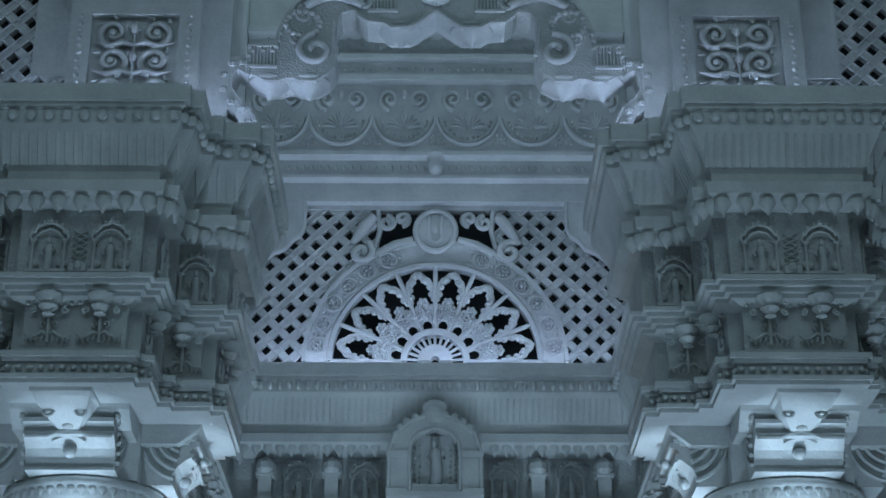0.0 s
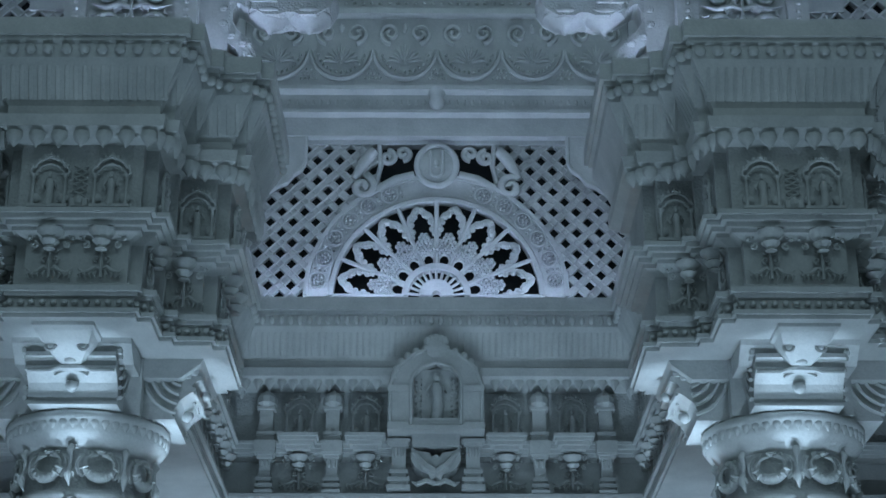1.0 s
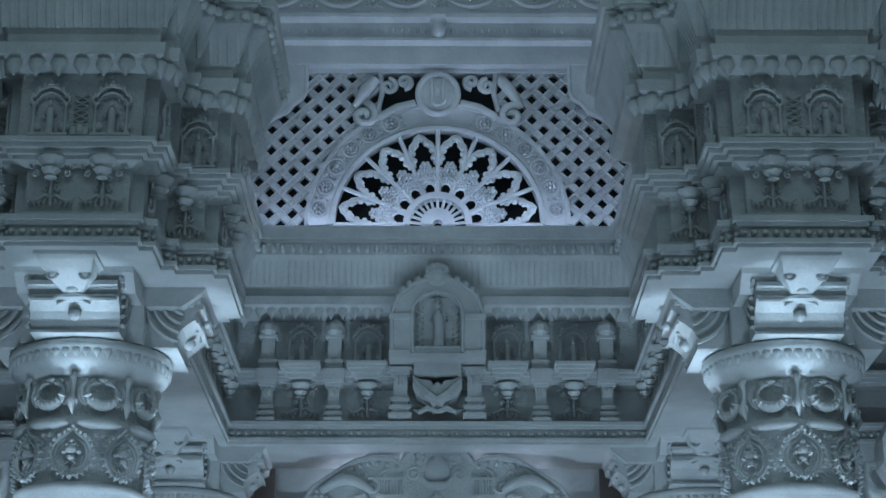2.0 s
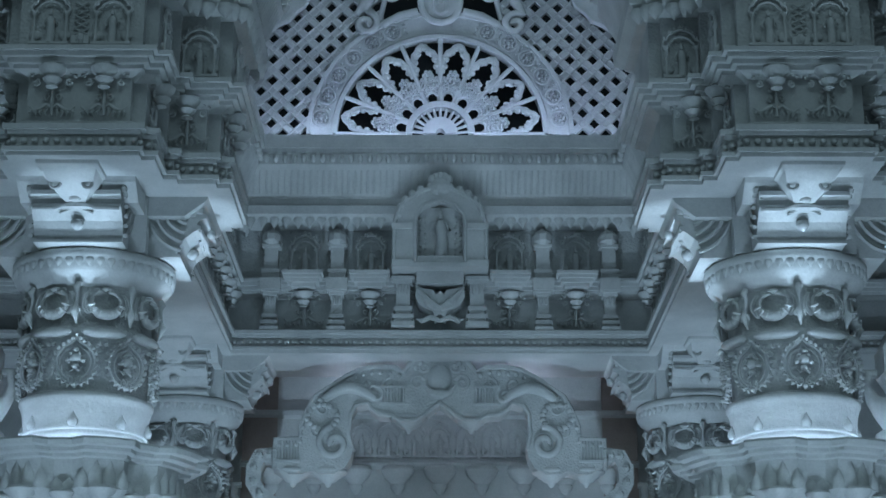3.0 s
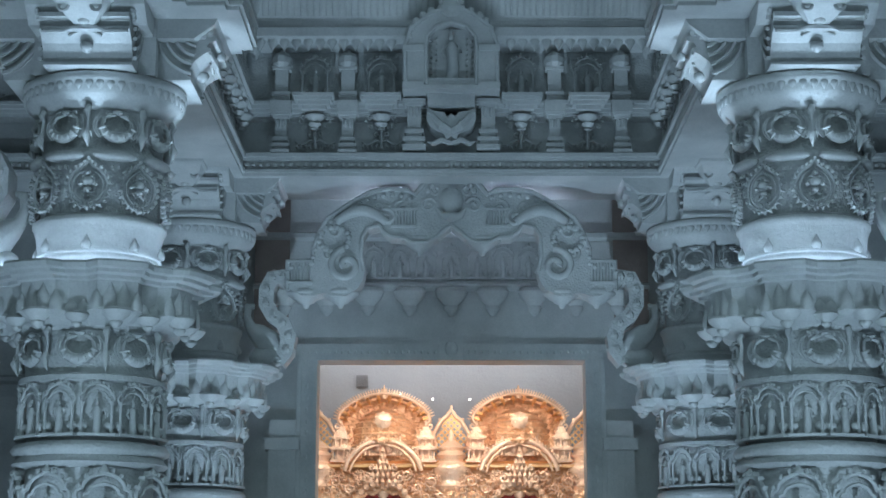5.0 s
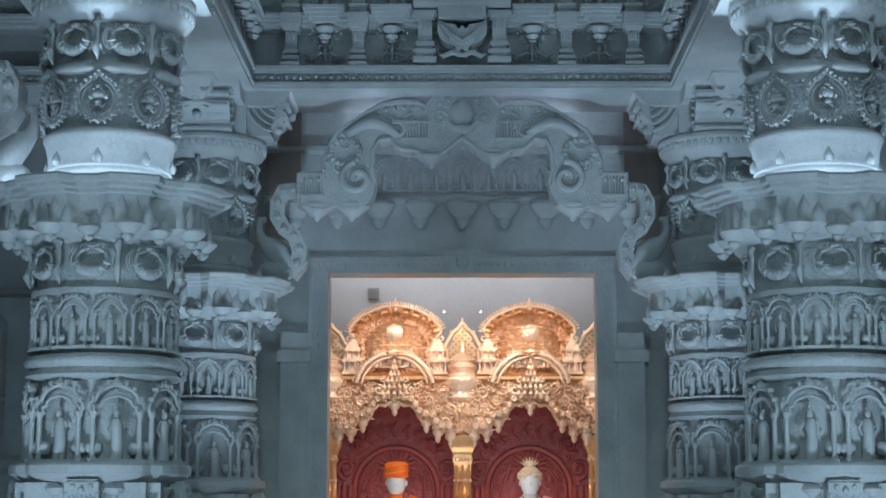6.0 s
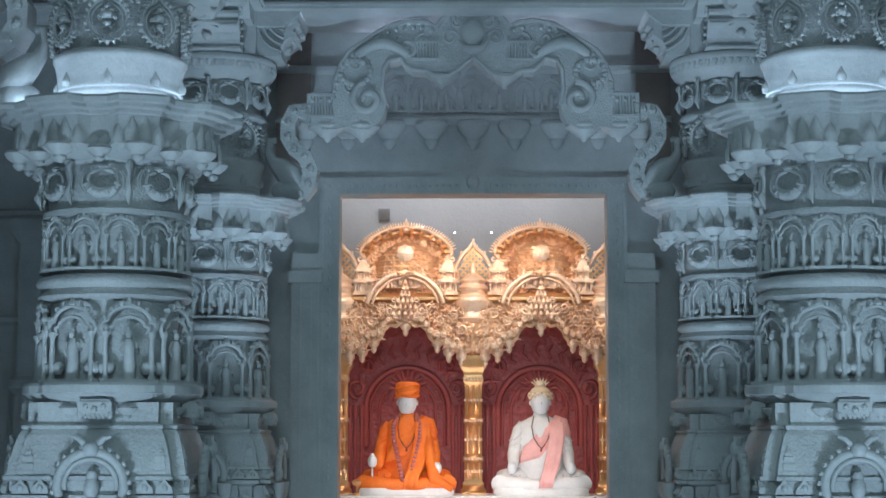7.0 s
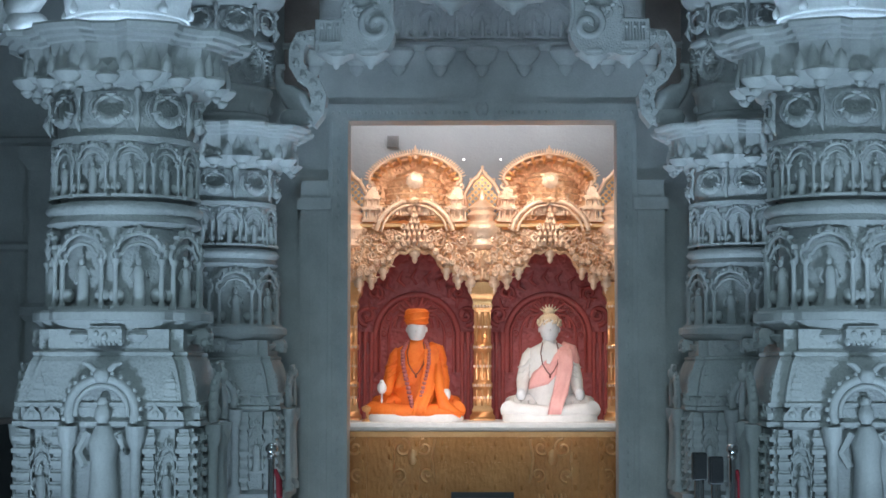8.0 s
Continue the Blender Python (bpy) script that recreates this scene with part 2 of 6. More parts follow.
def niche_bm(w, h, d=0.05, fig=True, back=False):
    """A cusped pointed niche on two colonnettes with a plain figure in it; foot at z=0, back at y=0."""
    bm = bmesh.new()
    hw = w / 2
    for sx in (-1, 1):
        lathe(bm, [(0.055 * w, 0), (0.075 * w, 0.03 * h), (0.045 * w, 0.08 * h), (0.05 * w, 0.3 * h), (0.04 * w, 0.52 * h), (0.075 * w, 0.56 * h), (0.08 * w, 0.6 * h)], 7, at=(sx * hw * 0.8, -d * 0.6, 0))
    top = [(-hw * 0.84, -d * 0.55, 0.57 * h), (-hw * 0.96, -d * 0.55, 0.64 * h), (-hw * 0.92, -d * 0.6, 0.71 * h), (-hw * 0.74, -d * 0.6, 0.735 * h), (-hw * 0.70, -d * 0.6, 0.80 * h), (-hw * 0.52, -d * 0.6, 0.865 * h), (-hw * 0.26, -d * 0.6, 0.905 * h), (0, -d * 0.7, 0.925 * h)]
    top = top + [(-x, y, z) for x, y, z in top[-2::-1]]
    tube(bm, top, 0.042 * w, 6)
    low = [(x * 0.72, y, 0.58 * h + (z - 0.58 * h) * 0.62) for x, y, z in top]
    tube(bm, low, 0.034 * w, 5)
    # leaf finial and the small buds along the arch
    lathe(bm, [(0.05 * w, 0), (0.10 * w, 0.02 * h), (0.09 * w, 0.05 * h), (0.05 * w, 0.075 * h), (0.012 * w, 0.13 * h)], 7, at=(0, -d * 0.6, 0.92 * h))
    for sx in (-1, 1):
        for bx, bz in ((0.86, 0.76), (0.60, 0.88), (0.30, 0.945)):
            blob(bm, (sx * hw * bx, -d * 0.6, bz * h), (0.05 * w, 0.3 * d, 0.04 * h), 6, 4)
        blob(bm, (sx * hw * 0.72, -d * 0.3, 0.16 * h), (0.16 * w, 0.4 * d, 0.10 * h), 7, 5)
    box(bm, -hw, hw, -d, 0, -0.03 * h, 0.02 * h)
    if fig:
        figure(bm, 0.66 * h, y=-d * 0.5, lean=0.6)
    return bm


def bell_bm(r, h):
    """A small vase finial with two curled handles, foot at z=0."""
    bm = bmesh.new()
    lathe(bm, [(0.25 * r, 0), (0.45 * r, 0.05 * h), (0.3 * r, 0.16 * h), (0.55 * r, 0.3 * h), (0.72 * r, 0.42 * h), (0.5 * r, 0.52 * h), (0.62 * r, 0.6 * h), (1.0 * r, 0.82 * h), (1.04 * r, 0.95 * h), (0.9 * r, h)], 12)
    for sx in (-1, 1):
        tube(bm, spiral(sx * 1.32 * r, 0.95 * h, 0.32 * r, 1.2, -90, -sx, 12, y=0.03), 0.10 * r, 5)
        tube(bm, spiral(sx * 1.20 * r, 0.35 * h, 0.30 * r, 1.2, 90, sx, 12, y=0.03), 0.09 * r, 5)
        blob(bm, (sx * 1.6 * r, 0.03, 0.65 * h), (0.16 * r, 0.02, 0.14 * r), 6, 4)
    return bm


def spray_bm(w, h):
    """Two mirrored leaf scrolls at the foot, a knotted stem and two small curls."""
    bm = bmesh.new()
    for sx in (-1, 1):
        tube(bm, [(0, -0.02, 0.55 * h), (sx * 0.12 * w, -0.025, 0.75 * h), (sx * 0.26 * w, -0.025, 0.40 * h), (sx * 0.40 * w, -0.025, 0.30 * h), (sx * 0.5 * w, -0.02, 0.62 * h)], [0.03 * w, 0.045 * w, 0.05 * w, 0.04 * w, 0.02 * w], 6)
        for k in range(4):
            tube(bm, [(sx * (0.10 + 0.11 * k) * w, -0.02, 0.45 * h), (sx * (0.14 + 0.11 * k) * w, -0.035, 0.12 * h), (sx * (0.10 + 0.11 * k) * w, -0.02, -0.12 * h)], [0.02 * w, 0.035 * w, 0.008 * w], 5)
        tube(bm, spiral(sx * 0.11 * w, 1.35 * h, 0.09 * w, 1.1, -90, sx, 10, y=-0.015), 0.028 * w, 5)
        tube(bm, spiral(sx * 0.12 * w, 1.95 * h, 0.07 * w, 1.1, 90, sx, 10, y=-0.015), 0.022 * w, 5)
    tube(bm, [(0, -0.02, 0), (0, -0.03, 0.7 * h), (0, -0.03, 0.9 * h), (0, -0.03, 1.9 * h)], [0.05 * w, 0.03 * w, 0.05 * w, 0.025 * w], 6)
    return bm


def garland_bm(w, h):
    """An open wreath swelling at its foot, with fine side leaves and a pointed flower stem beside it."""
    bm = bmesh.new()
    u, radii = [], []
    for i in range(15):
        a = radians(150 + 240 * i / 14)
        u.append((0.29 * w * math.cos(a), -0.028, 0.52 * h + 0.30 * h * math.sin(a)))
        radii.append(w * (0.035 + 0.075 * math.sin(math.pi * i / 14) ** 2))
    tube(bm, u, radii, 6)
    for r in (0.40, 0.46):
        for a0, a1 in ((140, 225), (-45, 40)):
            tube(bm, [(x, -0.012, z) for x, y, z in [(r * w * math.cos(radians(a0 + (a1 - a0) * i / 6)), 0, 0.52 * h + 0.42 * h * math.sin(radians(a0 + (a1 - a0) * i / 6))) for i in range(7)]], 0.02 * w, 5)
    blob(bm, (0, -0.02, 0.86 * h), (0.11 * w, 0.03, 0.07 * h), 7, 4)
    for k in range(7):
        a = radians(195 + 25 * k)
        tube(bm, [(0.25 * w * math.cos(a), -0.055, 0.53 * h + 0.27 * h * math.sin(a)), (0.32 * w * math.cos(a), -0.05, 0.52 * h + 0.35 * h * math.sin(a)), (0.385 * w * math.cos(a), -0.02, 0.52 * h + 0.42 * h * math.sin(a))], [0.025 * w, 0.034 * w, 0.01 * w], 6)
    for sx in (-1, 1):
        tube(bm, [(sx * 0.05 * w, -0.02, 0.80 * h), (sx * 0.16 * w, -0.035, 0.76 * h), (sx * 0.26 * w, -0.02, 0.68 * h)], [0.03 * w, 0.045 * w, 0.02 * w], 6)
        tube(bm, spiral(sx * 0.20 * w, 0.82 * h, 0.07 * w, 1.0, -90, -sx, 9, y=-0.02), 0.022 * w, 5)
    tube(bm, [(0.5 * w, -0.01, 0.98 * h), (0.5 * w, -0.03, 0.86 * h), (0.5 * w, -0.015, 0.72 * h), (0.5 * w, -0.02, 0.45 * h), (0.5 * w, -0.035, 0.25 * h), (0.5 * w, -0.01, -0.04 * h)], [0.06 * w, 0.07 * w, 0.035 * w, 0.04 * w, 0.085 * w, 0.012 * w], 7)
    for sx in (-1, 1):
        tube(bm, [((0.5 + sx * 0.02) * w, -0.02, 0.35 * h), ((0.5 + sx * 0.09) * w, -0.025, 0.30 * h), ((0.5 + sx * 0.10) * w, -0.015, 0.16 * h)], [0.02 * w, 0.03 * w, 0.006 * w], 5)
    return bm


def medallion_bm(w, h):
    """A pointed leaf frame with a fringe of small leaves round a carved knot."""
    bm = bmesh.new()
    path = [(0.0, 0.97), (0.07, 0.91), (0.15, 0.86), (0.25, 0.81), (0.34, 0.74), (0.40, 0.65), (0.43, 0.55), (0.42, 0.44), (0.38, 0.34), (0.31, 0.26), (0.22, 0.20), (0.12, 0.16), (0.0, 0.14)]
    ring = path + [(-x, z) for x, z in path[-2:0:-1]]
    tube(bm, [(x * w, -0.022, z * h) for x, z in ring], 0.04 * w, 6, closed=True)
    tube(bm, [(x * w * 0.78, -0.03, (0.48 + (z - 0.48) * 0.78) * h) for x, z in ring], 0.018 * w, 5, closed=True)
    for i, (x, z) in enumerate(ring):
        dx, dz = x, z - 0.45
        n = math.hypot(dx, dz)
        x2, z2 = x + 0.10 * dx / n, z + 0.075 * dz / n
        tube(bm, [(x * w, -0.02, z * h), ((x + x2) / 2 * w, -0.035, ((z + z2) / 2 + 0.012) * h), (x2 * w, -0.012, z2 * h)], [0.03 * w, 0.048 * w, 0.012 * w], 6)
    for x, z, r in ((0, 0.74, 0.08), (0, 0.60, 0.15), (0, 0.45, 0.09), (-0.16, 0.55, 0.06), (0.16, 0.55, 0.06), (-0.09, 0.68, 0.05), (0.09, 0.68, 0.05)):
        blob(bm, (x * w, -0.03, z * h), (r * w, 0.03, r * 0.75 * w), 7, 5)
    for sx in (-1, 1):
        tube(bm, [(0, -0.03, 0.42 * h), (sx * 0.10 * w, -0.035, 0.36 * h), (sx * 0.15 * w, -0.02, 0.44 * h)], [0.02 * w, 0.03 * w, 0.01 * w], 5)
        tube(bm, spiral(sx * 0.10 * w, 0.20 * h, 0.09 * w, 1.0, 90, sx, 10, y=-0.03), 0.028 * w, 5)
        blob(bm, (sx * 0.5 * w, -0.012, 0.86 * h), (0.05 * w, 0.02, 0.045 * h), 6, 4)
        tube(bm, spiral(sx * 0.46 * w, 0.72 * h, 0.06 * w, 1.0, 0, sx, 8, y=-0.012), 0.016 * w, 5)
    blob(bm, (0, -0.035, 0.12 * h), (0.07 * w, 0.03, 0.05 * h), 7, 4)
    return bm


def rosette_bm(r):
    bm = bmesh.new()
    tube(bm, [(r * math.cos(a), -0.012, r * math.sin(a)) for a in [2 * math.pi * i / 16 for i in range(16)]], 0.12 * r, 5, closed=True)
    for i in range(8):
        a = 2 * math.pi * i / 8
        blob(bm, (0.55 * r * math.cos(a), -0.012, 0.55 * r * math.sin(a)), (0.2 * r, 0.02, 0.2 * r), 5, 4)
    blob(bm, (0, -0.015, 0), (0.22 * r, 0.03, 0.22 * r), 6, 4)
    return bm


def grille_bm():
    bm = bmesh.new()
    for i in range(5):
        for s in (-1, 1):
            tube(bm, [(-0.04 * s, -0.012, 0.06 + 0.04 * i), (0.04 * s, -0.012, 0.10 + 0.04 * i)], 0.006, 4)
    box(bm, -0.05, 0.05, -0.03, 0.0, 0.0, 0.05)
    blob(bm, (0, -0.02, 0.03), (0.03, 0.03, 0.04), 7, 5)
    return bm


def diaper_bm():
    """A short strip of crossing bars."""
    bm = bmesh.new()
    for i in range(5):
        x = (i - 2.5) * 0.03
        for s in (-1, 1):
            tube(bm, [(x + 0.015 - 0.015 * s, -0.006, 0.0), (x + 0.015 + 0.015 * s, -0.006, 0.04)], 0.004, 4)
    return bm


def flute_bm():
    """A short rib on the sloping eave."""
    bm = bmesh.new()
    tube(bm, [(0, 0.04, -0.10), (0, 0.022, -0.05), (0, -0.005, 0.02), (0, -0.035, 0.085)], [0.013, 0.017, 0.018, 0.015], 5)
    return bm


M_DIAPER = link_mesh("diaper_strip", diaper_bm(), MARBLE)
M_FLUTE = link_mesh("flute", flute_bm(), MARBLE, True)
M_BEAD = link_mesh("bead", bead_bm(0.036, 0.03, 0.032), MARBLE, True)
M_BEAD_SMALL = link_mesh("bead", bead_bm(0.02, 0.018, 0.019), MARBLE, True)
M_PETAL = link_mesh("petal", petal_bm(0.060, 0.118, 0.045, 1.7), MARBLE, True)
M_PETAL_POINT = link_mesh("petal", petal_bm(0.05, 0.10, 0.028, 1.1), MARBLE, True)
M_PETAL_SMALL = link_mesh("petal", petal_bm(0.05, 0.10, 0.035), MARBLE, True)
M_NICHE = link_mesh("niche", niche_bm(0.23, 0.33, 0.045), MARBLE, True)
M_NICHE_DEEP = link_mesh("niche", niche_bm(0.26, 0.36, 0.10), MARBLE, True)
M_NICHE_SMALL = link_mesh("niche", niche_bm(0.20, 0.30, 0.045), MARBLE, True)
M_BELL = link_mesh("vase", bell_bm(0.078, 0.13), MARBLE, True)
M_GRILLE = link_mesh("latticed_panel", grille_bm(), MARBLE)
M_SPRAY = link_mesh("leaf_spray", spray_bm(0.26, 0.085), MARBLE, True)


def facing(n):
    """Turns a piece that faces -y to face the direction n degrees round (0: -y, 90: +x, 180: +y, -90: -x)."""
    return pose(0, 0, 0, 0, 0, n)


def along(p0, p1, step, inset=0.0):
    """Even places on the way from p0 to p1, and the turn at which a piece faces outwards (to the right of the way)."""
    a, b = Vector(p0), Vector(p1)
    d = b - a
    length = d.length - 2 * inset
    if length <= 0:
        return []
    n = max(1, round(length / step))
    u = d.normalized()
    ang = math.degrees(math.atan2(u.y, u.x))
    return [(a + u * (inset + length * (i + 0.5) / n), ang) for i in range(n)]


# ---- the entablature that runs over the columns and along the beams ----
# offset from the plain wall face, height
LAYERS = [(-0.14, 5.05), (0.02, 5.05), (0.02, 5.075), (0.04, 5.075), (0.04, 5.10), (0.0, 5.11), (0.0, 5.175), (0.02, 5.18), (0.02, 5.205), (0.045, 5.205), (0.045, 5.235), (0.0, 5.25), (-0.06, 5.29),
          (-0.06, 5.55), (-0.01, 5.575), (0.015, 5.58), (0.015, 5.605), (0.045, 5.605), (0.045, 5.635), (0.075, 5.635), (0.075, 5.665), (0.10, 5.665), (0.10, 5.69), (0.02, 5.70), (0.0, 5.71), (0.0, 6.13), (0.06, 6.15), (0.12, 6.20),
          (0.13, 6.27), (0.09, 6.29), (0.09, 6.34), (0.11, 6.38), (0.13, 6.43), (0.17, 6.52), (0.20, 6.58), (0.21, 6.60), (0.21, 6.69), (0.235, 6.70), (0.235, 6.73), (0.26, 6.73), (0.26, 6.84), (0.15, 6.86)]

DEEP = [(o - 0.11, z) if 5.25 < z < 6.14 else (o, z) for o, z in LAYERS]


STEP = 0.075


def plus_ring(off, z, hw, arms):
    """A cross-shaped outline with stepped corners; arms: front, right, back, left."""
    w, s = hw + off, STEP
    out = []
    for k in range(4):
        a, b = arms[k] + off, arms[(k + 1) % 4] + off
        quarter = [(w - s, -a), (w - s, -(a - s)), (w, -(a - s)), (w, -(w + s)), (w + s, -(w + s)), (w + s, -w), (b - s, -w), (b - s, -(w - s)), (b, -(w - s))]
        c, n = (1, 0, -1, 0)[k], (0, 1, 0, -1)[k]
        out += [(x * c - y * n, x * n + y * c, z) for x, y in quarter]
    return out


def stepped_square(w, s, z):
    quarter = [(w - s, -w), (w - s, -(w - s)), (w, -(w - s))]
    out = []
    for k in range(4):
        c, n = (1, 0, -1, 0)[k], (0, 1, 0, -1)[k]
        out += [(x * c - y * n, x * n + y * c, z) for x, y in quarter]
    return out


def run_ring(off, z, hw, x0, x1):
    w = hw + off
    return [(x0, -w, z), (x1, -w, z), (x1, w, z), (x0, w, z)]


def entablature_parts(owner, ring, sides, plain=False):
    """The layered body and its ornaments. ring(off, z): the outline; sides: indices of edges that get ornament."""
    groups = (("architrave", 5.0, 5.71, MARBLE), ("frieze", 5.71, 6.13, CARVED), ("petal_moulding", 6.13, 6.29, MARBLE), ("eave", 6.29, 6.60, MARBLE), ("cornice", 6.60, 7.0, MARBLE))
    for name, z0, z1, mat in groups:
        bm = bmesh.new()
        loops(bm, [ring(o, z) for o, z in (DEEP if plain else LAYERS) if z0 <= z <= z1])
        part(name, bm, mat, owner)

    def edge(off, z, i):
        r = ring(off, z)
        return r[i], r[(i + 1) % len(r)]

    for i in sides:
        a, b = edge(0.228, 6.645, i)
        for p, ang in along(a, b, 0.078 if plain else 0.105, 0.01):
            piece("bead", M_BEAD, owner, Matrix.Translation(p) @ facing(ang) @ (Matrix.Diagonal((0.72, 1.5, 1.15, 1)) if plain else Matrix()))
        a, b = edge(0.10, 6.20, i)
        for p, ang in along(a, b, 0.098 if plain else 0.135, 0.0):
            if plain and abs(p[0]) < 0.40:
                continue  # the great niche stands here
            if plain:
                piece("petal", M_PETAL_POINT, owner, Matrix.Translation(p) @ facing(ang) @ pose(0, 0.02, -0.02))
            else:
                piece("petal", M_PETAL, owner, Matrix.Translation(p) @ facing(ang) @ pose(0, 0.01, -0.03) @ Matrix.Diagonal((0.92, 1, 0.85, 1)))
        a, b = edge(0.145, 6.475, i)
        for p, ang in along(a, b, 0.052, 0.0):
            piece("flute", M_FLUTE, owner, Matrix.Translation(p) @ facing(ang))
        a, b = edge(0.014, 5.143, i)
        for p, ang in along(a, b, 0.06, 0.0):
            piece("dentil", M_BEAD_SMALL, owner, Matrix.Translation(p) @ facing(ang))
        a, b = edge(0.0, 5.73, i)
        length = (Vector(b) - Vector(a)).length
        if length < 0.2 or plain:
            continue
        turned = Matrix.Translation
        for p, ang in along(a, b, 0.32, 0.0):
            piece("niche", M_NICHE, owner, turned(p) @ facing(ang))
        if length < 0.9:
            a2, b2 = Vector(a), Vector(b)
            if length > 0.5:
                u = (b2 - a2).normalized()
                piece("latticed_panel", M_GRILLE, owner, turned((a2 + b2) / 2) @ facing(math.degrees(math.atan2(u.y, u.x))))
        a, b = edge(-0.06, 5.465, i)
        for p, ang in along(a, b, 0.27 if length < 0.9 else 0.36, 0.0):
            piece("vase", M_BELL, owner, turned(p) @ facing(ang) @ pose(0, -0.06, 0.0))
            piece("leaf_spray", M_SPRAY, owner, turned(p) @ facing(ang) @ pose(0, 0.0, -0.15))
            piece("diaper_strip", M_DIAPER, owner, turned(p) @ facing(ang) @ pose(0, -0.004, -0.205) @ Matrix.Diagonal((1.4, 1, 0.8, 1)))


AX, MAIN_Y, REAR_Y = 2.105, 10.25, 14.15
BLOCK_X = 2.06
HW, BLOCK_HW, ARMS = 0.40, 0.43, (0.90, 0.80, 1.15, 0.80)
BLOCK_Y = 10.12

block = thing("column_entablature", "grey carved marble entablature block with niches over a column", "entablature", pose(-BLOCK_X, BLOCK_Y, 0), "entablature blocks")
entablature_parts(block, lambda o, z: plus_ring(o, z, BLOCK_HW, ARMS), tuple(range(14)) + tuple(range(30, 36)) + (14, 15, 16, 17, 27, 28, 29))
copy_thing(block, pose(BLOCK_X, BLOCK_Y, 0))

# beams: along the two sides of the bay, behind it, and outwards from the front columns
for sx in (-1, 1):
    side = thing("side_beam", "grey carved marble beam between two columns", "beam", pose(sx * AX, 0, 0, 0, 0, -90 * sx), "beams of the bay")
    a, b = sorted((-sx * (MAIN_Y + 1.0), -sx * (REAR_Y + 0.55)))
    entablature_parts(side, lambda o, z: run_ring(o, z, HW, a, b), (0,))
    outer = thing("outer_beam", "grey carved marble beam running out from the front columns", "beam", pose(0, MAIN_Y, 0), "beams of the bay")
    x0, x1 = sorted((sx * (AX + 1.0), sx * 7.0))
    entablature_parts(outer, lambda o, z: run_ring(o, z, HW, x0, x1), (0,))
    outer = thing("outer_beam", "grey carved marble beam running out from the rear columns", "beam", pose(0, REAR_Y, 0), "beams of the bay")
    x0, x1 = sorted((sx * (AX + 0.7), sx * 7.0))
    entablature_parts(outer, lambda o, z: run_ring(o, z, HW, x0, x1), (0,), plain=True)
rear = thing("rear_beam", "grey carved marble beam with figure niches over the shrine front", "beam", pose(0, REAR_Y, 0.003), "beams of the bay")
entablature_parts(rear, lambda o, z: run_ring(o, z, HW, -(AX - HW - o), AX - HW - o), (0,), plain=True)
BAY = 0.272
face = -HW


def pilaster_bm():
    """A little pier with a round leafy head."""
    bm = bmesh.new()
    for w, d, z0, z1 in ((0.085, 0.085, -0.15, -0.05), (0.07, 0.06, -0.05, 0.0), (0.075, 0.07, 0.0, 0.03), (0.055, 0.055, 0.03, 0.22), (0.075, 0.07, 0.22, 0.245)):
        box(bm, -w, w, -d, 0, z0, z1)
    lathe(bm, [(0.06, 0.0), (0.085, 0.03), (0.085, 0.08), (0.06, 0.12), (0.03, 0.14), (0.01, 0.17)], 10, at=(0, -0.02, 0.24))
    return bm


def low_pilaster_bm():
    bm = bmesh.new()
    for w, d, z0, z1 in ((0.075, 0.10, 0.0, 0.03), (0.06, 0.08, 0.03, 0.055), (0.07, 0.09, 0.055, 0.085), (0.05, 0.07, 0.085, 0.11), (0.06, 0.08, 0.11, 0.14), (0.045, 0.065, 0.14, 0.30), (0.06, 0.08, 0.30, 0.325), (0.075, 0.095, 0.325, 0.35)):
        box(bm, -w, w, -d, 0, z0, z1)
    for sx in (-1, 1):
        blob(bm, (sx * 0.02, -0.07, 0.26), (0.014, 0.012, 0.04), 6, 5)
    return bm


def niche_ledge_bm():
    """The stepped shelf under a niche."""
    bm = bmesh.new()
    for w, d, z0, z1 in ((0.10, 0.06, 0.0, 0.03), (0.13, 0.10, 0.03, 0.06), (0.15, 0.13, 0.06, 0.085), (0.165, 0.155, 0.085, 0.112)):
        box(bm, -w, w, -d, 0.02, z0, z1)
    return bm


M_NICHE_LEDGE = link_mesh("niche_ledge", niche_ledge_bm(), MARBLE)
M_PIL = link_mesh("pilaster", pilaster_bm(), MARBLE)
M_LOWPIL = link_mesh("low_pilaster", low_pilaster_bm(), MARBLE)
for sx in (-1, 1):
    for k in range(1, 5):
        x = sx * (0.30 + BAY * k)
        if k in (1, 3):
            piece("niche", M_NICHE_DEEP, rear, pose(x, face + 0.10, 5.73))
            piece("niche_ledge", M_NICHE_LEDGE, rear, pose(x, face, 5.60))
            piece("vase", M_BELL, rear, pose(x, face + 0.06, 5.45))
            piece("leaf_spray", M_SPRAY, rear, pose(x, face + 0.165, 5.315) @ Matrix.Diagonal((1.25, 1.6, 1.1, 1)))
        else:
            piece("pilaster", M_PIL, rear, pose(x, face + 0.10, 5.73) @ Matrix.Diagonal((1, 1.7, 1, 1)))
            piece("low_pilaster", M_LOWPIL, rear, pose(x, face + 0.15, 5.24) @ Matrix.Diagonal((1, 1.9, 1, 1)))


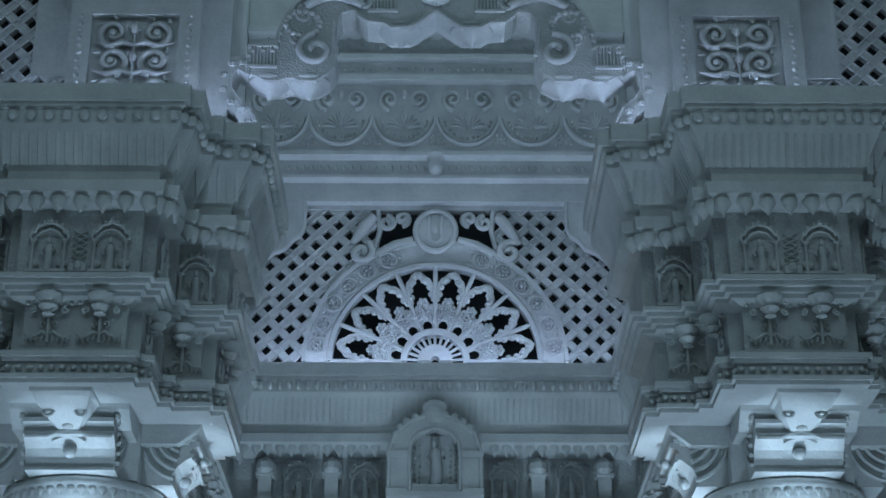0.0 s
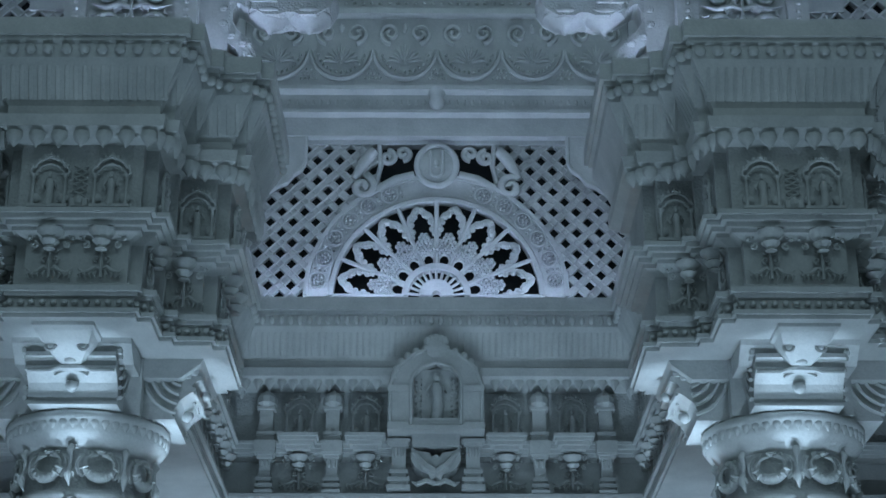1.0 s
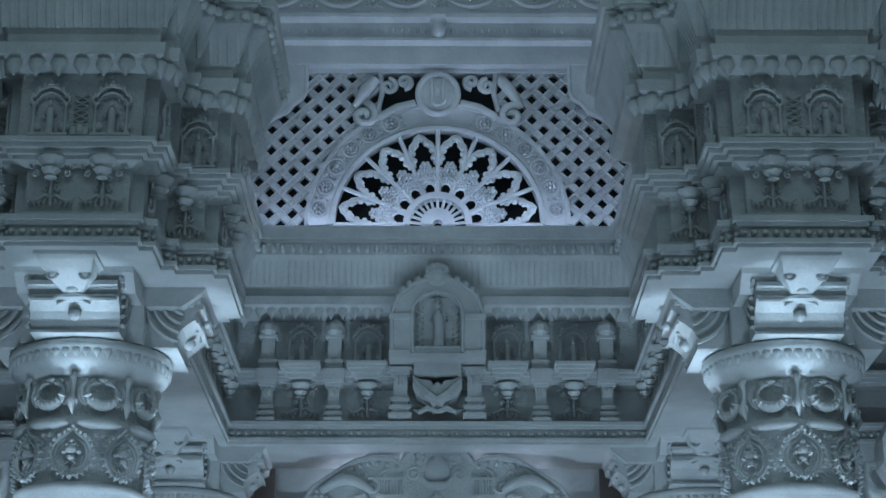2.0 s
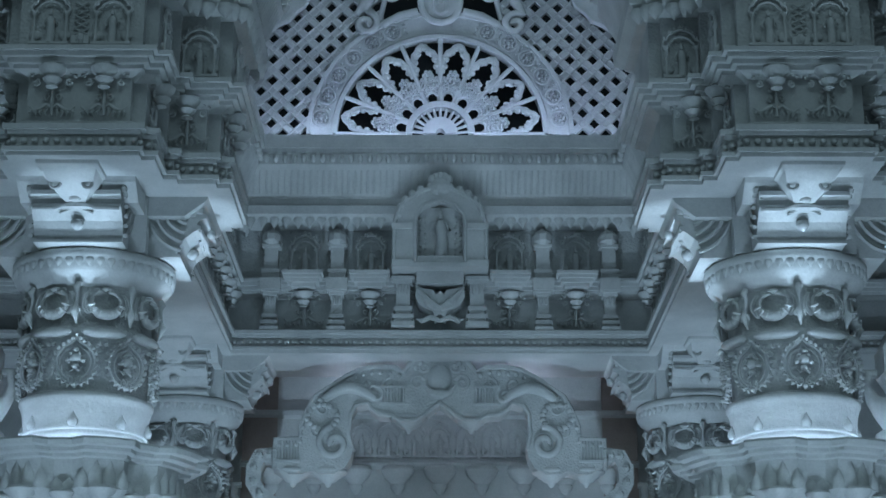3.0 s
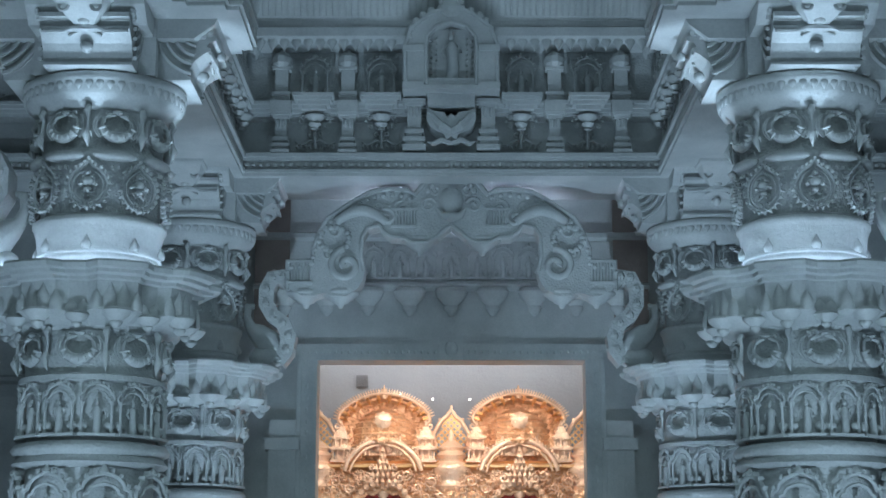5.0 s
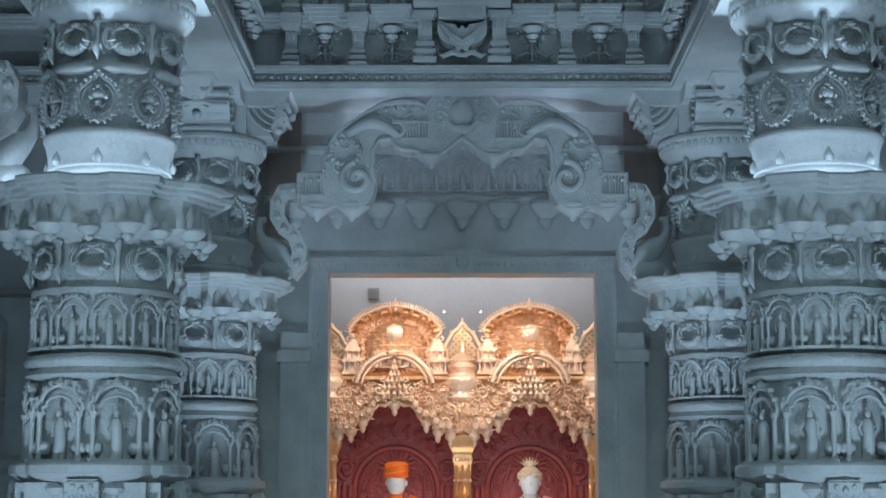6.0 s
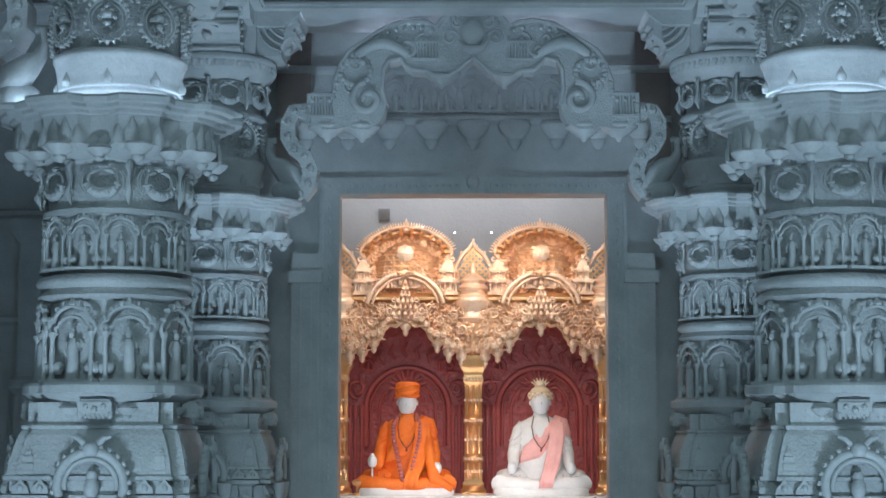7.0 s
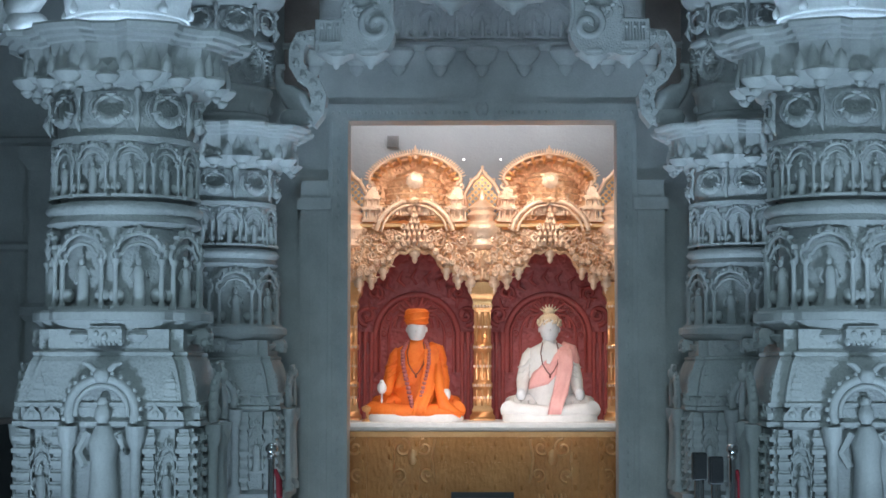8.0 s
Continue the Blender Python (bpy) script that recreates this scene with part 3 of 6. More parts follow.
def big_niche_bm():
    bm = bmesh.new()
    hole = [(0.20, 5.74), (0.205, 6.06), (0.19, 6.15), (0.12, 6.23), (0, 6.27)]
    hole = hole + [(-x, z) for x, z in hole[-2::-1]]
    # the surround as a ring of quads between the arch and its opening
    outer = [(0.37, 5.73), (0.37, 6.07), (0.32, 6.22), (0.17, 6.34), (0, 6.40), (-0.17, 6.34), (-0.32, 6.22), (-0.37, 6.07), (-0.37, 5.73)]
    loops(bm, [[(x, 0.0, z), (X, 0.0, Z), (X, -0.27, Z), (x, -0.27, z)] for (x, z), (X, Z) in zip(hole, outer)])
    tube(bm, [(x, -0.27, z) for x, z in outer], 0.018, 6)
    tube(bm, [(x, -0.275, z) for x, z in hole], 0.015, 6)
    for sx in (-1, 1):
        box(bm, min(sx * 0.22, sx * 0.39), max(sx * 0.22, sx * 0.39), -0.29, 0.0, 6.02, 6.07)
        box(bm, min(sx * 0.22, sx * 0.39), max(sx * 0.22, sx * 0.39), -0.29, 0.0, 5.70, 5.76)
        for k in range(8):
            blob(bm, (sx * 0.165, -0.165, 5.82 + 0.045 * k), (0.014, 0.02, 0.014), 5, 4)
            blob(bm, (sx * 0.125, -0.165, 5.84 + 0.045 * k), (0.012, 0.018, 0.012), 5, 4)
    for k in range(13):
        a = radians(6 + 14 * k)
        blob(bm, (0.34 * math.cos(a), -0.24, 6.12 + 0.27 * math.sin(a)), (0.035, 0.05, 0.045), 7, 5)
    for k in range(5):
        a = radians(50 + 20 * k)
        blob(bm, (0.10 * math.cos(a), -0.25, 6.37 + 0.10 * math.sin(a)), (0.04, 0.05, 0.05), 7, 5)
    blob(bm, (0, -0.25, 6.39), (0.10, 0.06, 0.09), 10, 6)
    for w, d, z0, z1 in ((0.22, 0.285, 5.70, 5.735), (0.20, 0.27, 5.735, 5.765), (0.19, 0.26, 5.765, 5.80)):
        box(bm, -w, w, -d, 0, z0, z1)
    # backing slab that carries the relief
    box(bm, -0.2, 0.2, -0.16, 0.0, 5.80, 6.24)
    return bm


big = part("great_niche", big_niche_bm(), MARBLE, rear)
big.matrix_basis = pose(0, face, 0)
bm = bmesh.new()
figure(bm, 0.41, y=-0.19, lean=1.0)
fig = part("relief_figure", bm, MARBLE, big, smooth=True)
fig.matrix_basis = pose(0, 0, 5.80)
for sx in (-1, 1):
    piece("low_pilaster", M_LOWPIL, rear, pose(sx * 0.30, face + 0.02, 5.26) @ Matrix.Diagonal((1.25, 1.2, 1.2, 1)))
bm = bmesh.new()
wing_half = [(0.0, 5.36), (0.04, 5.33), (0.06, 5.38), (0.11, 5.40), (0.17, 5.44), (0.20, 5.50), (0.195, 5.60), (0.13, 5.57), (0.06, 5.56), (0.03, 5.52), (0.0, 5.55)]
plate(bm, wing_half + [(-x, z) for x, z in wing_half[-2:0:-1]], -0.10, 0.12)
for sx in (-1, 1):
    tube(bm, [(0.0, -0.10, 5.40), (sx * 0.08, -0.12, 5.44), (sx * 0.18, -0.11, 5.56)], [0.03, 0.04, 0.015], 6)
    tube(bm, [(0.0, -0.06, 5.31), (sx * 0.08, -0.08, 5.335), (sx * 0.15, -0.08, 5.30), (sx * 0.19, -0.06, 5.325)], [0.02, 0.025, 0.02, 0.008], 6)
box(bm, -0.19, 0.19, -0.16, 0.10, 5.60, 5.70)
part("winged_console", bm, MARBLE, rear).matrix_basis = pose(0, face, 0)


# ---- columns ----
def bracket_bm():
    """One scrolled bracket arm of a capital, reaching out along -y."""
    bm = bmesh.new()
    out = [(0.05, 4.70), (0.555, 4.70), (0.555, 4.715), (0.535, 4.72), (0.55, 4.77), (0.58, 4.82), (0.63, 4.86), (0.67, 4.88), (0.67, 4.895), (0.645, 4.905), (0.66, 4.93), (0.70, 4.945), (0.70, 4.97), (0.66, 4.98), (0.05, 4.98)]
    loops(bm, [[(x, -r, z) for r, z in out] for x in (-0.26, 0.26)])
    # wider plate behind, up to the architrave
    back = [(0.05, 4.93), (0.58, 4.93), (0.62, 4.96), (0.70, 5.02), (0.72, 5.056), (0.05, 5.056)]
    loops(bm, [[(x, -r, z) for r, z in back] for x in (-0.345, 0.345)])
    for x in (-0.275, 0.275):
        for r0 in (0.25, 0.20, 0.15, 0.10):
            tube(bm, [(x, -0.60 - r0 * math.cos(a), 5.02 - r0 * math.sin(a) * 1.15) for a in [math.pi * (0.55 + 0.45 * i / 10) for i in range(11)]], 0.014, 5)
        for y, z in ((-0.62, 4.97), (-0.66, 4.99), (-0.58, 4.99)):
            blob(bm, (x, y, z), (0.02, 0.03, 0.03), 6, 4)
    return bm


def corbel_bm():
    """A bell-shaped corbel with a flat lip over the front bracket."""
    bm = bmesh.new()
    rings = []
    for r, z, w in ((0.66, 4.90, 0.05), (0.72, 4.92, 0.075), (0.79, 4.95, 0.11), (0.86, 4.985, 0.135), (0.92, 5.02, 0.155), (0.98, 5.03, 0.175), (0.985, 5.056, 0.178)):
        rings.append([(-w, -r, z), (w, -r, z), (w, -0.5, z + 0.002), (-w, -0.5, z + 0.002)])
    loops(bm, rings)
    for sx in (-1, 1):
        tube(bm, spiral(sx * 0.10, 4.965, 0.045, 1.1, 90, sx, 12, y=-0.82), 0.011, 5)
    return bm


def bracket_face_bm():
    """The bowed brow and drop on the bracket's face, and the curls beside the corbel."""
    bm = bmesh.new()
    brow = [(-0.25, 4.868), (-0.12, 4.868), (-0.10, 4.878), (-0.06, 4.892), (0, 4.90), (0.06, 4.892), (0.10, 4.878), (0.12, 4.868), (0.25, 4.868)]
    tube(bm, [(x, -0.665, z) for x, z in brow], 0.011, 5)
    tube(bm, [(x * 0.8, -0.64, z - 0.022) for x, z in brow[1:-1]], 0.008, 5)
    lathe(bm, [(0.005, 4.76), (0.028, 4.775), (0.04, 4.80), (0.034, 4.82), (0.01, 4.825)], 9, at=(0, -0.59, 0))
    blob(bm, (0, -0.70, 4.925), (0.04, 0.03, 0.03), 8, 6)
    return bm


M_BRACKET = link_mesh("bracket", bracket_bm(), MARBLE, False)
M_CORBEL = link_mesh("corbel", corbel_bm(), MARBLE)
M_BRACKET_FACE = link_mesh("bracket_drop", bracket_face_bm(), MARBLE, True)
M_GARLAND = link_mesh("garland", garland_bm(0.30, 0.24), MARBLE, True)
M_MEDAL = link_mesh("medallion", medallion_bm(0.27, 0.33), MARBLE, True)
M_COLFIG = link_mesh("figure_niche", niche_bm(0.21, 0.31, 0.06), MARBLE, True)
M_COLNICHE = link_mesh("figure_niche", niche_bm(0.33, 0.46, 0.09), MARBLE, True)
M_STUD = link_mesh("bowl_stud", bm_of(lathe, [(0.022, 0.0), (0.03, 0.015), (0.03, 0.035), (0.018, 0.055), (0.008, 0.075), (0.002, 0.09)], 9), MARBLE, True)
M_PILLOW = link_mesh("pillow_roll", bm_of(blob, (0, 0, 0), (0.135, 0.045, 0.033), 14, 7), MARBLE, True)


def kirti_bm():
    """A small mask-like block with two eyes and a toothed foot."""
    bm = bmesh.new()
    box(bm, -0.095, 0.095, -0.09, 0.0, 0.02, 0.10)
    box(bm, -0.085, 0.085, -0.08, 0.0, 0.10, 0.115)
    for sx in (-1, 1):
        blob(bm, (sx * 0.05, -0.09, 0.075), (0.018, 0.015, 0.016), 7, 5)
        blob(bm, (sx * 0.085, -0.07, 0.03), (0.02, 0.03, 0.03), 7, 5)
    for k in range(5):
        blob(bm, (-0.05 + 0.025 * k, -0.085, 0.02), (0.012, 0.014, 0.018), 5, 4)
    blob(bm, (0, -0.095, 0.055), (0.02, 0.018, 0.02), 6, 5)
    return bm


M_KIRTI = link_mesh("mask_block", kirti_bm(), MARBLE)
M_PEND = link_mesh("lotus_pendant", bm_of(lathe, [(0.012, -0.1), (0.03, -0.085), (0.04, -0.07), (0.035, -0.06), (0.075, -0.03), (0.09, -0.005), (0.08, 0.01)], 10), MARBLE, True)
M_FLAME = link_mesh("flame_leaf", petal_bm(0.055, 0.13, 0.03), MARBLE, True)


def ped_arch_bm():
    """The arched canopy before the pedestal's face."""
    bm = bmesh.new()
    for sx in (-1, 1):
        lathe(bm, [(0.05, 0.63), (0.05, 0.68), (0.03, 0.70), (0.03, 1.15), (0.05, 1.20), (0.055, 1.25), (0.06, 1.28)], 9, at=(sx * 0.19, -0.56, 0))
    tube(bm, arc(0, 1.36, 0.185, -20, 200, 20, y=-0.56), 0.028, 7)
    tube(bm, arc(0, 1.36, 0.145, -10, 190, 18, y=-0.57), 0.014, 6)
    for k in range(15):
        a = radians(-10 + 200 * k / 14)
        blob(bm, (0.215 * math.cos(a), -0.56, 1.36 + 0.215 * math.sin(a)), (0.017, 0.017, 0.017), 6, 4)
    blob(bm, (0, -0.58, 1.56), (0.05, 0.04, 0.05), 8, 5)
    for sx in (-1, 1):
        tube(bm, [(sx * 0.03, -0.57, 1.58), (sx * 0.07, -0.57, 1.62), (sx * 0.11, -0.57, 1.63)], [0.02, 0.018, 0.008], 6)
    return bm


def stack_bm():
    """A little pier of thin stacked plates."""
    bm = bmesh.new()
    for k in range(9):
        w = (0.034, 0.042, 0.038)[k % 3]
        z = 0.067 * k
        box(bm, -w, w, -0.05 - w * 0.4, 0, z, z + 0.026)
        box(bm, -w * 0.86, w * 0.86, -0.05, 0, z + 0.026, z + 0.042)
        box(bm, -w * 0.7, w * 0.7, -0.04, 0, z + 0.042, z + 0.067)
    return bm


def beadcol_bm():
    """A slim twisted colonnette with a foot and a head."""
    bm = bmesh.new()
    box(bm, -0.026, 0.026, -0.026, 0.026, 0, 0.05)
    for k in range(14):
        blob(bm, (0.004 * (1 if k % 2 else -1), 0, 0.07 + 0.034 * k), (0.021, 0.021, 0.02), 7, 4)
    lathe(bm, [(0.02, 0.53), (0.03, 0.55), (0.024, 0.565), (0.034, 0.59), (0.034, 0.61)], 9)
    return bm


def spire_bm():
    bm = bmesh.new()
    for k, w in enumerate((0.036, 0.030, 0.033, 0.025, 0.028, 0.019)):
        box(bm, -w, w, -w, w, 0.02 * k, 0.02 * k + 0.02)
    lathe(bm, [(0.018, 0.12), (0.022, 0.13), (0.012, 0.145), (0.003, 0.165)], 8)
    return bm


def gable_bm():
    bm = bmesh.new()
    plate(bm, [(-0.05, 0), (0.05, 0), (0.042, 0.035), (0.02, 0.055), (0, 0.085), (-0.02, 0.055), (-0.042, 0.035)], -0.03, 0.0)
    blob(bm, (0, -0.03, 0.03), (0.022, 0.015, 0.022), 7, 4)
    return bm


M_PEDARCH = link_mesh("pedestal_shrine", ped_arch_bm(), MARBLE, True)
M_PEDFIG = link_mesh("relief_figure", bm_of(figure, 0.72, 0.0, 0.3), MARBLE, True)
M_BEADCOL = link_mesh("beaded_colonnette", beadcol_bm(), MARBLE, True)
M_SPIRE = link_mesh("small_spire", spire_bm(), MARBLE)
M_PEDNICHE = link_mesh("figure_niche", niche_bm(0.13, 0.40, 0.05), MARBLE, True)
M_STACK = link_mesh("stacked_pier", stack_bm(), MARBLE)
M_GABLE = link_mesh("gable_leaf", gable_bm(), MARBLE)


def ring_of(mesh, name, owner, n, r, z, start=0.0, flip=False, size=1.0):
    for i in range(n):
        a = start + 360.0 * i / n
        piece(name, mesh, owner, pose(0, 0, z, 0, 0, a) @ pose(0, -r, 0, 0, 180 if flip else 0, 0) @ Matrix.Scale(size, 4))


def build_column(at, lit=True):
    col = thing("temple_column", "grey carved marble temple column with bright uplit rings and figure bands", "column", at, "temple columns")
    bm = bmesh.new()
    box(bm, -0.62, 0.62, -0.62, 0.62, 0.0, 0.12)
    box(bm, -0.57, 0.57, -0.57, 0.57, 0.12, 0.22)
    box(bm, -0.52, 0.52, -0.52, 0.52, 0.22, 0.32)
    part("plinth", bm, MARBLE, col)
    bm = bmesh.new()
    loops(bm, [stepped_square(w, 0.08, z) for w, z in ((0.56, 0.32), (0.56, 0.40), (0.52, 0.43), (0.52, 0.55), (0.56, 0.57), (0.56, 0.63), (0.47, 0.66), (0.47, 1.26), (0.53, 1.28), (0.53, 1.305), (0.49, 1.31), (0.49, 1.38), (0.52, 1.39), (0.52, 1.41), (0.44, 1.42))])
    part("pedestal", bm, CARVED, col)
    for k in range(4):
        turn = pose(0, 0, 0, 0, 0, 90 * k)
        piece("pedestal_shrine", M_PEDARCH, col, turn)
        piece("relief_figure", M_PEDFIG, col, turn @ pose(0, -0.53, 0.72))
        for x in (-0.445, -0.255, 0.255, 0.445):
            piece("stacked_pier", M_STACK, col, turn @ pose(x, -0.455 if abs(x) > 0.4 else -0.475, 0.66))
        for x in (-0.35, 0.35):
            piece("figure_niche", M_PEDNICHE, col, turn @ pose(x, -0.475, 0.80))
            piece("small_spire", M_SPIRE, col, turn @ pose(x * 1.05, -0.47, 1.42))
        for x in (-0.185, 0.185):
            piece("beaded_colonnette", M_BEADCOL, col, turn @ pose(x, -0.52, 0.66))
        for x in (-0.40, -0.29, 0.29, 0.40):
            piece("gable_leaf", M_GABLE, col, turn @ pose(x, -0.495, 1.315))
    bm = bmesh.new()
    loops(bm, [stepped_square(w, 0.07, z) for w, z in ((0.505, 1.40), (0.49, 1.50), (0.47, 1.58), (0.45, 1.64), (0.43, 1.67), (0.44, 1.675), (0.44, 1.69), (0.41, 1.70), (0.41, 1.82))])
    part("sloped_roof", bm, CARVED, col)
    bm = bmesh.new()
    lathe(bm, [(0.40, 1.815), (0.44, 1.825), (0.47, 1.845), (0.495, 1.865), (0.512, 1.872), (0.512, 1.915), (0.50, 1.93), (0.42, 1.932)], 48, plan=lobed(8, 0.04))
    part("shelf", bm, MARBLE, col)
    bm = bmesh.new()
    lathe(bm, [(0.37, 1.90), (0.37, 2.40), (0.43, 2.41), (0.45, 2.43), (0.43, 2.455), (0.42, 2.47), (0.45, 2.49), (0.46, 2.51), (0.44, 2.54), (0.40, 2.55)], 32)
    part("niche_drum", bm, CARVED, col, smooth=True)
    bm = bmesh.new()
    lathe(bm, [(0.36, 2.54), (0.375, 2.60), (0.385, 2.88), (0.43, 2.89), (0.43, 2.92), (0.40, 2.93)], 32)
    part("figure_drum", bm, CARVED, col, smooth=True)
    bm = bmesh.new()
    lathe(bm, [(0.39, 2.92), (0.40, 3.0), (0.385, 3.18), (0.42, 3.20), (0.44, 3.23), (0.40, 3.25)], 32)
    part("garland_drum", bm, CARVED, col, smooth=True)
    bm = bmesh.new()
    lathe(bm, [(0.40, 3.20), (0.47, 3.215), (0.54, 3.24), (0.58, 3.262), (0.575, 3.275), (0.55, 3.28), (0.57, 3.43), (0.60, 3.436), (0.605, 3.455), (0.65, 3.463), (0.655, 3.483), (0.695, 3.49), (0.705, 3.515), (0.695, 3.53), (0.66, 3.53), (0.63, 3.50), (0.50, 3.49), (0.38, 3.50)], 64, plan=lobed(8, 0.10))
    part("flared_skirt", bm, MARBLE, col)
    bm = bmesh.new()
    lathe(bm, [(0.355, 3.48), (0.355, 3.60), (0.362, 3.605), (0.362, 3.625), (0.356, 3.63), (0.356, 3.64), (0.366, 3.645), (0.366, 3.66), (0.358, 3.67), (0.366, 3.72), (0.374, 3.77), (0.386, 3.81), (0.396, 3.825), (0.396, 3.85), (0.36, 3.87)], 40)
    part("bowl_ring", bm, MARBLE, col, "plain marble bowl ring lit from below", smooth=True)
    ring_of(M_STUD, "bowl_stud", col, 8, 0.366, 3.655, 0)
    ring_of(M_PILLOW, "pillow_roll", col, 8, 0.385, 4.205, 22.5)
    ring_of(M_KIRTI, "mask_block", col, 4, 0.42, 1.72, 0)
    bm = bmesh.new()
    lathe(bm, [(0.35, 3.84), (0.36, 4.14), (0.385, 4.175), (0.395, 4.21), (0.385, 4.245), (0.36, 4.26), (0.36, 4.50), (0.38, 4.52)], 32)
    part("medallion_drum", bm, CARVED, col, smooth=True)
    bm = bmesh.new()
    lathe(bm, [(0.37, 4.49), (0.40, 4.50), (0.42, 4.53), (0.46, 4.56), (0.475, 4.60), (0.475, 4.63), (0.49, 4.64), (0.49, 4.68), (0.475, 4.695), (0.465, 4.695), (0.455, 4.675), (0.30, 4.675)], 40)
    part("abacus", bm, MARBLE, col, smooth=True)
    for i in range(4):
        arm = piece("bracket", M_BRACKET, col, pose(0, 0, 0, 0, 0, 90 * i))
        piece("bracket_drop", M_BRACKET_FACE, arm, Matrix())
        if i % 2 == 0:
            piece("corbel", M_CORBEL, arm, Matrix())
    bm = bmesh.new()
    box(bm, -0.36, 0.36, -0.36, 0.36, 4.70, 5.06)
    part("capital_core", bm, MARBLE, col)
    for r, z in ((0.565, 3.508),) if lit else ():
        bm = bmesh.new()
        tube(bm, [(r * math.cos(a), r * math.sin(a), z) for a in [2 * math.pi * i / 32 for i in range(32)]], 0.008, 4, closed=True)
        part("led_strip", bm, LED, col, "cool white light strip lying on the ledge")
    ring_of(M_GARLAND, "garland", col, 8, 0.37, 4.26, 22.5)
    ring_of(M_MEDAL, "medallion", col, 8, 0.365, 3.85, 0)
    ring_of(M_GARLAND, "garland", col, 8, 0.40, 2.95, 0)
    ring_of(M_COLFIG, "figure_niche", col, 12, 0.38, 2.58, 15)
    ring_of(M_COLNICHE, "figure_niche", col, 8, 0.37, 1.94, 22.5)
    ring_of(M_PEND, "lotus_pendant", col, 8, 0.575, 3.265, 22.5)
    ring_of(M_PEND, "lotus_pendant", col, 8, 0.53, 3.245, 0, size=0.8)
    skirt_plan = lobed(8, 0.10)
    for i in range(48):
        a = 360.0 * i / 48 + 3.75
        size = (0.5, 0.9, 1.35, 1.35, 0.9, 0.5)[i % 6]
        piece("flame_leaf", M_FLAME, col, pose(0, 0, 3.262, 0, 0, a) @ pose(0, -0.556 * skirt_plan(radians(a)), 0, 0, 180, 0) @ Matrix.Diagonal((0.8, 1, size, 1)))
    ring_of(M_PEND, "lotus_pendant", col, 8, 0.43, 1.79, 22.5, size=0.7)
    ring_of(M_PETAL_SMALL, "petal", col, 48, 0.47, 4.637, size=0.55)
    return col


column = build_column(pose(-AX, MAIN_Y, 0))
copy_thing(column, pose(AX, MAIN_Y, 0))
rear_column = build_column(pose(-AX, REAR_Y, 0), lit=False)
tagged(rear_column, "grey carved marble temple column standing before the shrine wall", "column", "temple columns")
copy_thing(rear_column, pose(AX, REAR_Y, 0))


# ---- the hall ----
def slab(name, label, category, mat, *boxes):
    bm = bmesh.new()
    for b in boxes:
        box(bm, *b)
    ob = new(name, link_mesh(name, bm, mat))
    return tagged(ob, label, category, kind="structure")


WALL_Y = 15.0
DOOR_X, DOOR_Z = 1.15, 3.725
slab("floor", "polished grey marble floor of the hall", "floor", FLOOR, (-10, 10, -9, 20, -0.2, 0.0))
slab("wall_north", "grey marble shrine wall with a tall doorway", "wall", MARBLE, (-10, -DOOR_X, WALL_Y, WALL_Y + 0.25, 0, 7.2), (DOOR_X, 10, WALL_Y, WALL_Y + 0.25, 0, 7.2), (-DOOR_X, DOOR_X, WALL_Y, WALL_Y + 0.25, DOOR_Z, 7.2))
slab("wall_west", "grey marble side wall of the hall", "wall", PLASTER, (-10.3, -10, -9, 20, 0, 15))
slab("wall_east", "grey marble side wall of the hall", "wall", PLASTER, (10, 10.3, -9, 20, 0, 15))
slab("wall_south", "grey plaster wall behind the hall", "wall", PLASTER, (-10, 10, -9.3, -9, 0, 15))
# next wall carries the back room's shade in its colour
slab("wall_gallery", "near-black wall painted as the shade of the unlit gallery behind the pierced screen", "wall", ROOM_SHADE, (-10, 10, 17.2, 17.5, 7.2, 15))
slab("ceiling", "pale plaster ceiling of the hall", "ceiling", PLASTER, (-10, 10, -9, 20, 15, 15.2))
slab("gallery_floor", "stone floor slab of the gallery above the shrine", "floor", PLASTER, (-10, 10, 14.9, 17.5, 7.0, 7.2))

# ---- the pierced screen over the rear beam ----
JY, JZ0, JZ1, JX = 14.2, 6.86, 8.60, 1.74
FAN_R = 1.115
FAN_Z = 7.12


def clip_line(p, q, inside, n=80):
    """Stretches of the line p-q that lie inside."""
    out, run = [], None
    for i in range(n + 1):
        k = i / n
        x, z = p[0] + (q[0] - p[0]) * k, p[1] + (q[1] - p[1]) * k
        if inside(x, z):
            run = run or [(x, z)]
            last = (x, z)
        elif run:
            out.append((run[0], last))
            run = None
    if run:
        out.append((run[0], last))
    return [s for s in out if math.dist(*s) > 0.04]


def bar_bm(segments, half, y0, y1):
    bm = bmesh.new()
    for (x0, z0), (x1, z1) in segments:
        d = Vector((x1 - x0, z1 - z0)).normalized()
        nx, nz = -d.y * half, d.x * half
        loops(bm, [[(x0 + nx, y0, z0 + nz), (x0 - nx, y0, z0 - nz), (x0 - nx, y1, z0 - nz), (x0 + nx, y1, z0 + nz)],
                   [(x1 + nx, y0, z1 + nz), (x1 - nx, y0, z1 - nz), (x1 - nx, y1, z1 - nz), (x1 + nx, y1, z1 + nz)]])
    return bm


